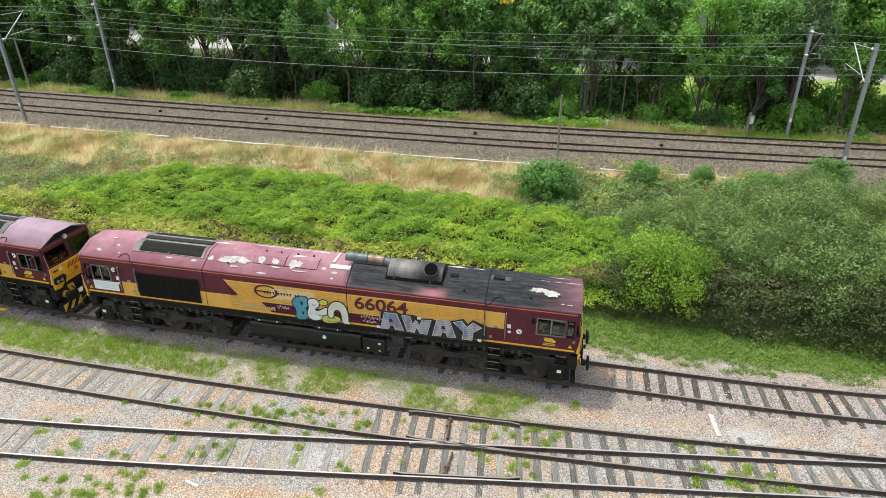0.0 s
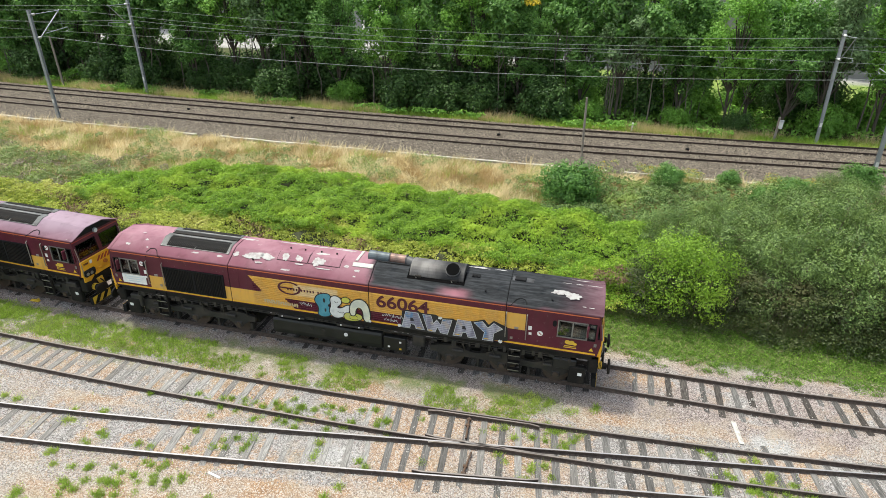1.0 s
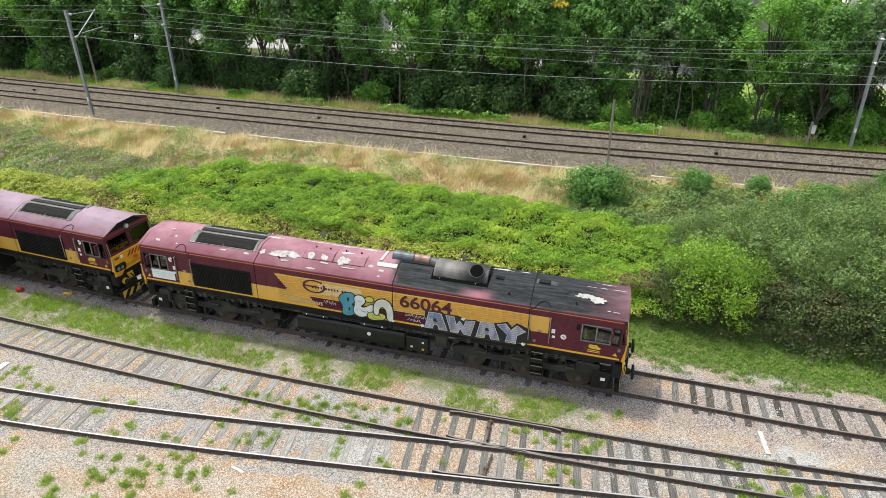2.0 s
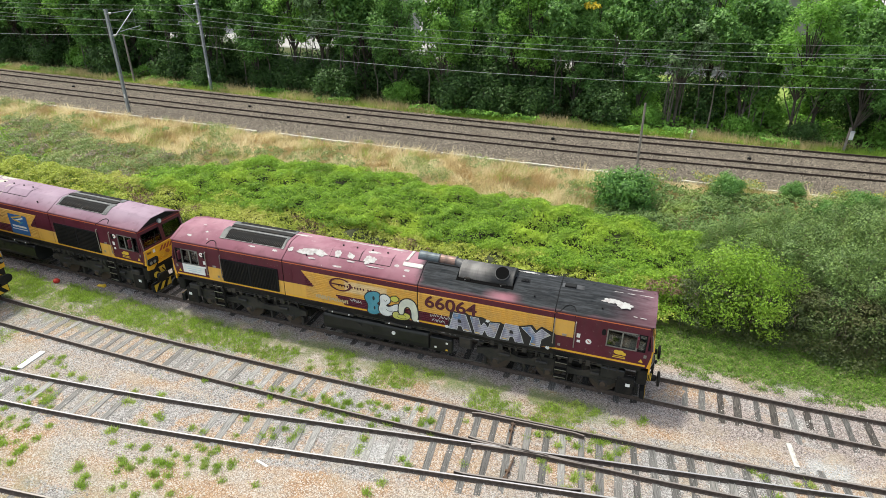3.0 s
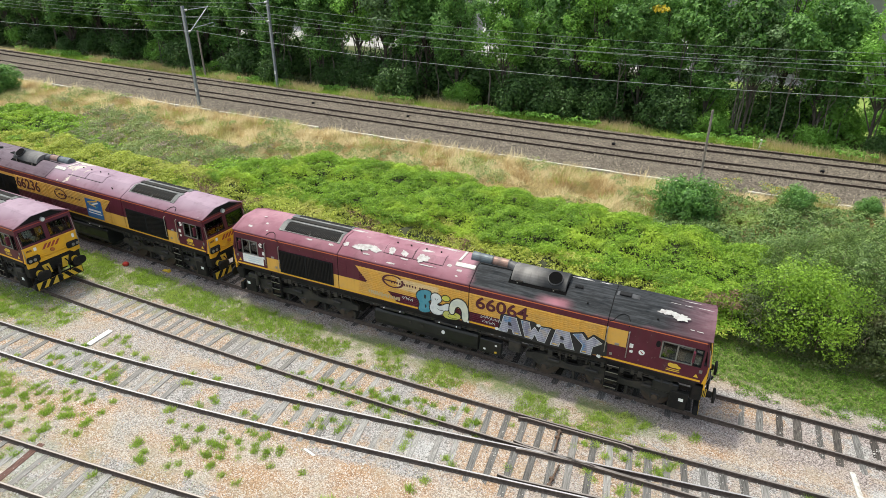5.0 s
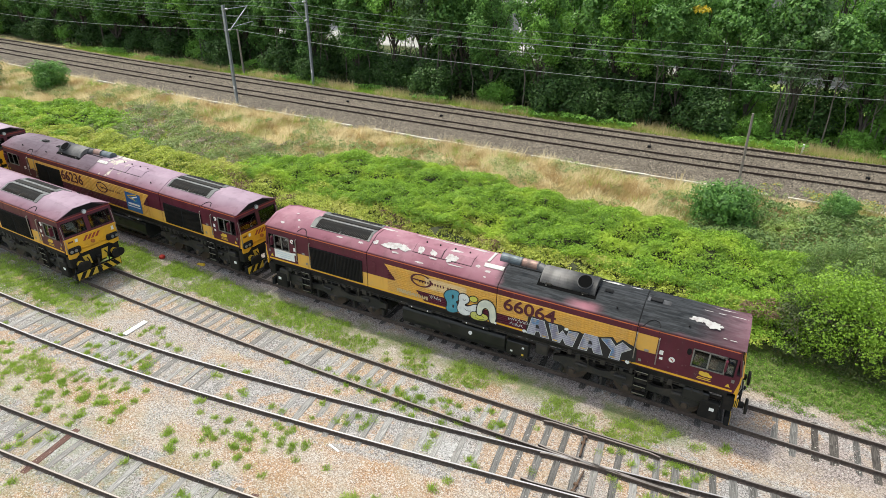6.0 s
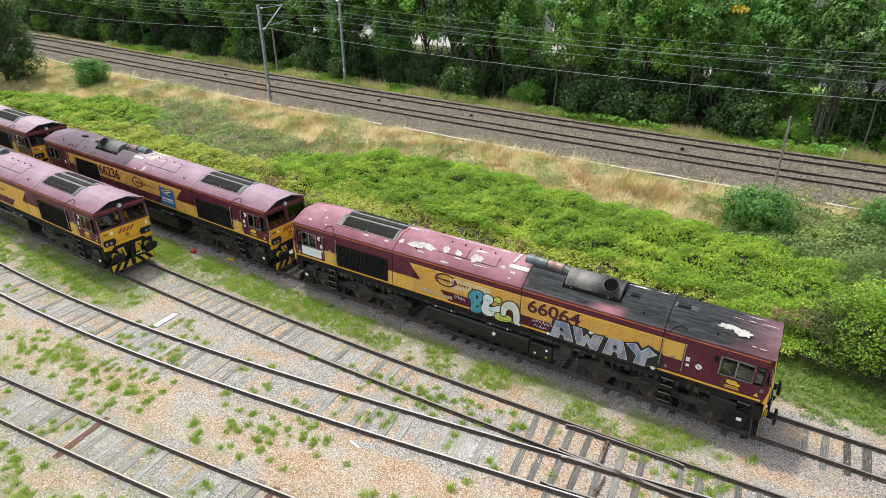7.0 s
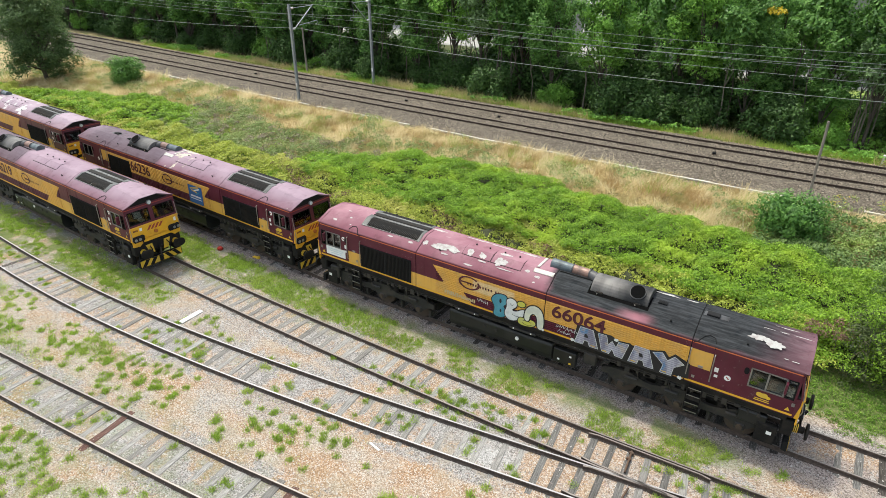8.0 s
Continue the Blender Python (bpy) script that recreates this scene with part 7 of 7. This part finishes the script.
# thicket beside the siding
willow_a = shrub_model("willow_shrub", "tall grey-green willow shrub in the thicket", "shrub", NP, 3.7, 2.6, 30000, 0.056, L_BUSH, "willow shrubs", 15, 1.7, (0.14, 0.26))
willow_b = shrub_model("willow_shrub", "tall grey-green willow shrub in the thicket", "shrub", NP, 4.1, 2.4, 30000, 0.056, L_BUSH, "willow shrubs", 14, 1.7, (0.13, 0.25))
privet = shrub_model("privet_shrub", "bright yellow-green rounded shrub at the thicket's end", "shrub", NP, 3.0, 1.9, 20000, 0.060, L_PRIVET, "", 11, 1.4)
park(privet, 13.9, 5.9, 20, 1.1)
rngw = random.Random(21)
spots = [(15.6, 8.4, 0.95), (18.4, 6.9, 0.95), (21.5, 6.5, 1.0), (24.6, 6.5, 1.0), (28.0, 6.8, 1.05), (31.5, 7.0, 1.0), (17.6, 10.0, 0.95), (20.6, 9.4, 1.1), (24.0, 9.2, 1.05), (27.5, 9.8, 1.1), (31.5, 10.2, 1.1),
         (35.5, 7.4, 1.1), (36.0, 11.0, 1.1), (13.6, 9.6, 0.72), (19.8, 12.4, 1.0), (23.2, 12.6, 0.9), (27.0, 13.2, 0.9), (31.0, 13.8, 0.95), (40.0, 8.5, 1.15), (40.5, 12.5, 1.1), (16.6, 12.8, 0.6), (22.5, 15.4, 0.75), (29.5, 16.2, 0.7)]
for i, (x, y, s) in enumerate(spots):
    model = willow_a if i % 2 == 0 else willow_b
    if i < 2:
        park(model, x, y, 40 * i, s)
    else:
        put(model, x, y, rngw.uniform(0, 360), s * rngw.uniform(0.86, 1.16))
# dark sheet in place of the shade deep in the thicket
grid_mound("thicket_shade_sheet", "dark sheet coloured as shaded stems inside the thicket", STEMS, 12.4, 45, 0.8, lambda x: 6.1, lambda x: min(7.0 + (x - 12.4) * 0.8, 12.5), lambda x, y: min(max(x - 12.4, 0.0) * 0.7, 1.5) + 0.3 * lump(x, y, 0.5, 8.0) - 0.08 * max(y - 7, 0), 0.0)
thick = field(NP, 11.7, 44, lambda x: 4.30 - 0.09 * min(max(x - 15, 0), 9) + 0.35 * lump(x, 1, 0.8, 2.0), lambda x: 6.6, 0.30)
# leaf colour darkened to paint the shade at the thicket's foot
carpet("undergrowth", "ivy and brambles at the thicket's foot, shade put into their colour", "undergrowth", L_SHADE, thick, lambda x, y: 0.2 + min(max((y - 4.1 + 0.09 * min(max(x - 15, 0), 9)) * 1.7, 0.1), 1.7) + 0.45 * lump(x, y, 0.8, 8.0), 0.40, 95, 0.066, NP)
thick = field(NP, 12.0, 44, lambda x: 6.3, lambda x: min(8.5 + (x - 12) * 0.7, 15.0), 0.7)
# dark leaves so that the thicket's gaps look shaded
carpet("undergrowth", "undergrowth inside the thicket, coloured dark for the shade in its gaps", "undergrowth", L_SHADE, thick, lambda x, y: 1.1 + 0.5 * lump(x, y, 0.5, 8.0) - 0.1 * max(y - 7, 0), 0.6, 60, 0.075, NP)
canes = bmesh.new()
rngc = random.Random(31)
for i in range(170):
    x0, y0 = rngc.uniform(10.5, 38), rngc.uniform(4.6, 5.6)
    p0 = Vector((x0, y0, ground_z(x0, y0)))
    a = rngc.uniform(0, 6.283)
    out = Vector((math.cos(a) * rngc.uniform(0.2, 1.1), -rngc.uniform(0.0, 0.6), 0))
    h = rngc.uniform(0.6, 1.9)
    prev = p0
    for k in range(1, 6):
        u = k / 5
        nxt = p0 + out * u + Vector((0, 0, h * math.sin(u * 2.3)))
        rod(canes, prev, nxt, 0.010, 0.008, 4)
        prev = nxt
tagged(link_mesh("bramble_canes", canes, TWIG), "bare arching bramble canes at the thicket's foot", "bramble", kind="stuff")
dead = field(NP, 10.2, 11.5, lambda x: 5.0, lambda x: 5.9, 0.26)
carpet("hedge_end", "green brambles at the thicket's end", "bramble", L_PRIVET, field(NP, 10.3, 13.0, lambda x: 4.5, lambda x: 6.8, 0.34), lambda x, y: 0.75 + 0.35 * min(y - 4.5, 1.5) + 0.4 * lump(x, y, 0.9, 18.0), 0.34, 80, 0.062, NP)
carpet("withered_bush", "withered brown bramble at the thicket's end", "bramble", L_DEAD, np.array([q for q in dead if NP.random() < 0.7]), lambda x, y: 1.45 + 0.5 * lump(x, y, 1.3, 8.0), 0.28, 70, 0.055, NP)
elder = shrub_model("elder_bush", "dense dark green bush in the dry grass", "bush", NP, 2.5, 1.4, 9500, 0.105, L_WOOD, "bushes on the bank", 7, 1.5)
park(elder, 8.25, 13.9, 0, 1.0)
put(elder, 14.0, 17.1, 80, 0.62)
put(elder, -52.4, 15.9, 190, 1.0)
put(elder, 17.6, 18.0, 30, 0.45)
put(elder, 25.2, 19.4, 130, 0.7)
put(elder, 19.2, 15.6, 200, 0.55)
put(elder, 21.0, 16.8, 300, 0.6)
bloom = np.array([q for q in field(NP, 10, 26, lambda x: 18.2 + swing(x), lambda x: 19.6 + swing(x), 0.4) if lump(q[0], q[1], 0.5, 14.0) > 0.05])
carpet("yellow_flowers", "yellow flowering weeds beside the ballast", "flowers", L_FLOWER, bloom, lambda x, y: 0.55, 0.3, 16, 0.05, NP)
carpet("green_weeds", "green stems of flowering weeds", "weeds", L_GREY, bloom, lambda x, y: 0.5, 0.34, 40, 0.08, NP)
lone = tree_model("willow_tree", "dense dark green tree beyond the locomotives", "tree", NP, 7.6, 2.7, 0.9, 44000, 0.10, L_LONE, "", 0.2, 30)
nettles = np.array([q for q in field(NP, 7.2, 24, lambda x: 10.8, lambda x: 16.8, 0.36) if lump(q[0], q[1], 0.4, 77.0) + (q[0] - 11) * 0.05 + (13.5 - q[1]) * 0.12 > -0.50])
carpet("nettles", "dark green nettles and brambles behind the thicket", "weeds", L_BUSH, nettles, lambda x, y: 0.75 + 0.4 * lump(x, y, 0.7, 3.0), 0.34, 70, 0.085, NP)
park(lone, -62.2, 12.9, 0, 1.22)
rust = np.array([q for q in scruff if NP.random() < 0.22])
carpet("dead_stems", "brown dead stems in the half-dry scrub", "scrub", L_DRY, rust, lambda x, y: 0.62, 0.34, 34, 0.06, NP, True, 1.2, 3.2)
blades(NP, np.array([q for q in scruff if NP.random() < 0.3]), 0.75, 0.03, 0.5, 16, L_STRAW, "dry_grass", "dry grass standing in the scrub", "grass", 0.16)

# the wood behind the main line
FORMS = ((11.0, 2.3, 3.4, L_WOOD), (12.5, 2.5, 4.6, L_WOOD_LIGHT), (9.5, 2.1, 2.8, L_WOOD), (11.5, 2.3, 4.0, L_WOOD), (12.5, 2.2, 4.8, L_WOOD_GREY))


def wood(n, size, forms, label):
    return [tree_model("woodland_tree", label, "tree", NP, h, w, f, n, size, mt, "trees of the wood", 0.15) for h, w, f, mt in forms]


EDGE_TREES = wood(11500, 0.15, FORMS, "tall leafy deciduous tree at the edge of the wood")
INNER_TREES = wood(4800, 0.22, FORMS[:4], "tall leafy deciduous tree inside the wood")
BACK_TREES = wood(2000, 0.38, FORMS[1:4], "tall leafy deciduous tree deep in the wood")
rngw = random.Random(5)
for row, (y0, gap, models) in enumerate(((33.6, 3.9, EDGE_TREES), (38.0, 6.0, INNER_TREES), (43.5, 7.0, BACK_TREES))):
    x = -104.0 + row * 1.7
    used = set()
    while x < 60:
        i = rngw.randrange(len(models))
        yy = y0 + swing(x) * 0.8 + rngw.uniform(-1.3, 1.3)
        tr = (x + rngw.uniform(-1.2, 1.2), yy, rngw.uniform(0, 360), rngw.uniform(0.85, 1.15))
        if row > 0 and (5.5 < tr[0] < 10.5 or -15 < tr[0] < -11 or -27 < tr[0] < -24) and len(used) == len(models):
            pass
        elif i in used:
            put(models[i], *tr)
        else:
            park(models[i], *tr)
            used.add(i)
        x += gap * rngw.uniform(0.75, 1.3) * (1.15 if x > 6 and row > 0 else 0.6 if x < -45 else 1.0)
# this shrub carries the shade of the wood in its leaf colour
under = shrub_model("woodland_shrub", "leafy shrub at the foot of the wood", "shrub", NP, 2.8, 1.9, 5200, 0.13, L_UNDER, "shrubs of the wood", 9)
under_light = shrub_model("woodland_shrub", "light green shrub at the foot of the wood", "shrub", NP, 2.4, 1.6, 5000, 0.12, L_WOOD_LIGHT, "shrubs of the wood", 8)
n_under = 0
x = -100.0
while x < 58:
    model = under if rngw.random() < 0.72 else under_light
    tr = (x, 31.6 + swing(x) + rngw.uniform(-0.3, 1.6), rngw.uniform(0, 360), rngw.uniform(0.6, 1.25))
    if n_under < 2:
        model = (under, under_light)[n_under]
        park(model, *tr)
    else:
        put(model, *tr)
    n_under += 1
    x += rngw.uniform(2.6, 6.4) if x < 6 else rngw.uniform(4.0, 8.0)
# a second, taller belt of shrubs; shade-dark leaf colour darkens the wood's foot
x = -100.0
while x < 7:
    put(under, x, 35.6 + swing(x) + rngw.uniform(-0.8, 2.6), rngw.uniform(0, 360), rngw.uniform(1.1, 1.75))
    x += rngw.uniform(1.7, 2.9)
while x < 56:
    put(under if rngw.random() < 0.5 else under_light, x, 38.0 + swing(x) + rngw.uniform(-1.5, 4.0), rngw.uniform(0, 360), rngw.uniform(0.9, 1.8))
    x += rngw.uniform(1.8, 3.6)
# bright leaf colour stands for sunlight in the glade
floor_lit = field(NP, 6, 46, lambda x: 32.0 + swing(x), lambda x: 44.0 + swing(x), 1.0)
carpet("forest_floor", "low green growth in the wood, glade light put into its colour", "undergrowth", L_WOOD_LIGHT, floor_lit, lambda x, y: 0.5 + 0.3 * lump(x, y, 0.5, 3.0), 0.6, 22, 0.24, NP)
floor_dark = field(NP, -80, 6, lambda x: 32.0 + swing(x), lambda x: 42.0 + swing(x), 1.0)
# shade under the trees is painted by the dark leaf colour
carpet("forest_floor", "growth on the floor of the wood with shade put into its colour", "undergrowth", L_SHADE, floor_dark, lambda x, y: 0.7 + 0.5 * lump(x, y, 0.5, 3.0), 0.7, 26, 0.24, NP)
slim = stem_tree(random.Random(3), [(0.4, 0.2, 9.0, 1), (-0.4, 0.3, 8.2, 1), (0.2, -0.4, 7.4, 1)], (0, 0, -0.2), 0.075)
slim_tree = tagged(empty("slender_tree"), "slender pale-barked sapling among the trees", "tree", "slender saplings")
part("trunk", slim, STEM_BARK, slim_tree)
lumps = [(0.4, 0.2, 9.0, 0.9), (-0.4, 0.3, 8.2, 0.9), (0.2, -0.4, 7.4, 0.8), (0.1, 0.1, 6.4, 0.7)]
p, d = crown_cloud(NP, lumps, 1600)
leaves(NP, p, d, 0.2, L_WOOD, "crown", slim_tree, 1.5, 0.7)
park(slim_tree, 10.5, 33.4, 0, 1.0)
for i in range(86):
    xx = rngw.uniform(-60, 36)
    put(slim_tree, xx, 32.2 + swing(xx) + rngw.uniform(-0.4, 5.0), rngw.uniform(0, 360), rngw.uniform(0.75, 1.2))
sprig = carpet("yellowing_sprig", "yellowed foliage high in a tree of the wood", "foliage", L_FLOWER, np.array([(3.2, 33.0), (3.6, 33.2), (2.9, 33.3)]), lambda x, y: 9.3, 0.5, 60, 0.16, NP)

# pale buildings glimpsed through the wood
WALL = worn("pale_render", (0.27, 0.262, 0.25), (0.20, 0.192, 0.185), 0.85, 0, 0.4, 0.5)
TILE = worn("red_roof_tiles", (0.30, 0.13, 0.09), (0.22, 0.10, 0.07), 0.85, 0, 0.6, 0.5)
for x, y, w, h in ((-74, 74, 26, 9), (-40, 76, 22, 10), (-10, 70, 20, 9.5), (17, 66, 24, 10), (47, 68, 24, 10)):
    house = empty("building", pose(x, y, ground_z(x, y)))
    tagged(house, "pale rendered building behind the wood", "building", "buildings behind the wood")
    part("wall", boxed((0, 0, h / 2), (w, 9, h)), WALL, house)
    part("roof", prism([(-5.2, h), (5.2, h), (0, h + 2.6)], "x", -w / 2 - 0.4, w / 2 + 0.4), TILE, house)
    for i in range(int(w / 3)):
        for z in np.arange(1.7, h - 0.6, 2.8):
            wd = part("window", boxed((-w / 2 + 1.6 + i * 3, -4.52, z), (1.1, 0.08, 1.3)), GRILLE, house)

# ---- loose things in the yard ----
plank = link_mesh("plank", boxed((0, 0, 0.03), (0.24, 1.15, 0.05), 0.008), WHITE)
plank.matrix_basis = pose(-13.3, -6.55, ground_z(-13.3, -6.55) + 0.005, 0, 2, 3)
tagged(plank, "short white painted plank lying on gravel", "plank")
board = link_mesh("board", boxed((0, 0, 0.02), (0.16, 1.12, 0.04), 0.006), BARE)
board.matrix_basis = pose(15.22, -1.93, ground_z(15.2, -1.9) + 0.01, 0, 0, 5)
tagged(board, "narrow white board lying on pale gravel", "board")
stick = link_mesh("stick", boxed((0, 0, 0.015), (0.5, 0.07, 0.03), 0.005), PAPER)
stick.matrix_basis = pose(-1.47, -8.21, ground_z(-1.47, -8.2) + 0.01, 0, 0, -14)
tagged(stick, "pale splintered stick lying on gravel", "stick")
rag = bmesh.new()
bmesh.ops.create_icosphere(rag, subdivisions=2, radius=0.16)
for v in rag.verts:
    v.co = (v.co.x * 1.1, v.co.y, max(v.co.z * 0.8, -0.08)) 
    v.co += Vector((0.03 * noise.noise(v.co * 9), 0.03 * noise.noise(v.co * 8 + Vector((3, 0, 0))), 0))
rg = link_mesh("red_bag", rag, worn("red_cloth", (0.40, 0.03, 0.02), (0.25, 0.03, 0.02), 0.8), None, "", True)
rg.location = (-17.7, -1.35, ground_z(-17.7, -1.35) + 0.07)
tagged(rg, "small crumpled red bag beside the rail", "bag")
shoe = link_mesh("wheel_chock", prism([(-0.25, 0), (0.25, 0), (0.2, 0.14), (0.0, 0.06), (-0.2, 0.05)], "y", -0.08, 0.08, 0.01), BRIGHT_YELLOW)
shoe.location = (-15.3, -0.95, ground_z(-15.3, -0.95) + 0.02)
tagged(shoe, "yellow wheel chock beside the rail", "wheel chock")


# ---- loose stones ----
def pebbles(rng, n, x0, x1, y0, y1, size, name, label, material, keep):
    xs, ys = rng.uniform(x0, x1, n), rng.uniform(y0, y1, n)
    ok = np.array([keep(a, b) for a, b in zip(xs, ys)])
    xs, ys = xs[ok], ys[ok]
    k = len(xs)
    c = np.column_stack([xs, ys, gz(xs, ys) + 0.004])
    base = np.array([(1, 0, -0.3), (-0.5, 0.85, -0.3), (-0.5, -0.85, -0.3), (0.1, 0.05, 0.75)])
    a = rng.uniform(0, 2 * np.pi, k)
    s = size * rng.uniform(0.5, 1.5, k)
    v = base[None] * s[:, None, None] * rng.uniform(0.7, 1.3, (k, 4, 1))
    ca, sa = np.cos(a)[:, None], np.sin(a)[:, None]
    v = np.stack([v[:, :, 0] * ca - v[:, :, 1] * sa, v[:, :, 0] * sa + v[:, :, 1] * ca, v[:, :, 2]], axis=2) + c[:, None, :]
    tri = np.array([(0, 1, 3), (1, 2, 3), (2, 0, 3)])
    f = (tri[None] + (np.arange(k) * 4)[:, None, None]).reshape(-1, 3)
    return tagged(fast_mesh(name, v.reshape(-1, 3), f, material, None, True), label, "gravel", kind="stuff")


def stone_mat(name, cols):
    n = Net(name)
    r = n.island()
    c = n.mix(r, cols[0], cols[1])
    c = n.mix(n.ramp(n.m("FRACT", n.m("MULTIPLY", r, 17.0)), 0.7, 0.8), c, cols[2])
    return n.done(c, 0.85, 0, 0.25)


FLINT = stone_mat("flint_stones", ((0.20, 0.145, 0.100), (0.42, 0.330, 0.248), (0.44, 0.41, 0.37)))
BALLAST = stone_mat("ballast_stones", ((0.10, 0.096, 0.092), (0.44, 0.425, 0.41), (0.25, 0.195, 0.18)))
pebbles(NP, 60000, -26, 26, -15, -1.6, 0.030, "flint_gravel", "loose orange and pale flint gravel", FLINT, lambda x, y: between_rails(x, y) < 0.8 and not (-3.2 < y < -1.2 and x < 9) and not (x < -16 and y > -8))
pebbles(NP, 60000, -26, 30, -15, 2.3, 0.036, "ballast_stones", "loose grey ballast stones between sleepers", BALLAST, lambda x, y: between_rails(x, y) > 0.35 and abs(y + 2.2) > 0.9)
MAIN_STONE = stone_mat("brown_ballast_stones", ((0.024, 0.020, 0.015), (0.26, 0.222, 0.178), (0.13, 0.108, 0.085)))
pebbles(NP, 60000, -66, 34, 19.6, 29.2, 0.065, "main_line_ballast", "brown granite ballast of the main line", MAIN_STONE, lambda x, y: 19.4 < y - swing(x) < 28.8)
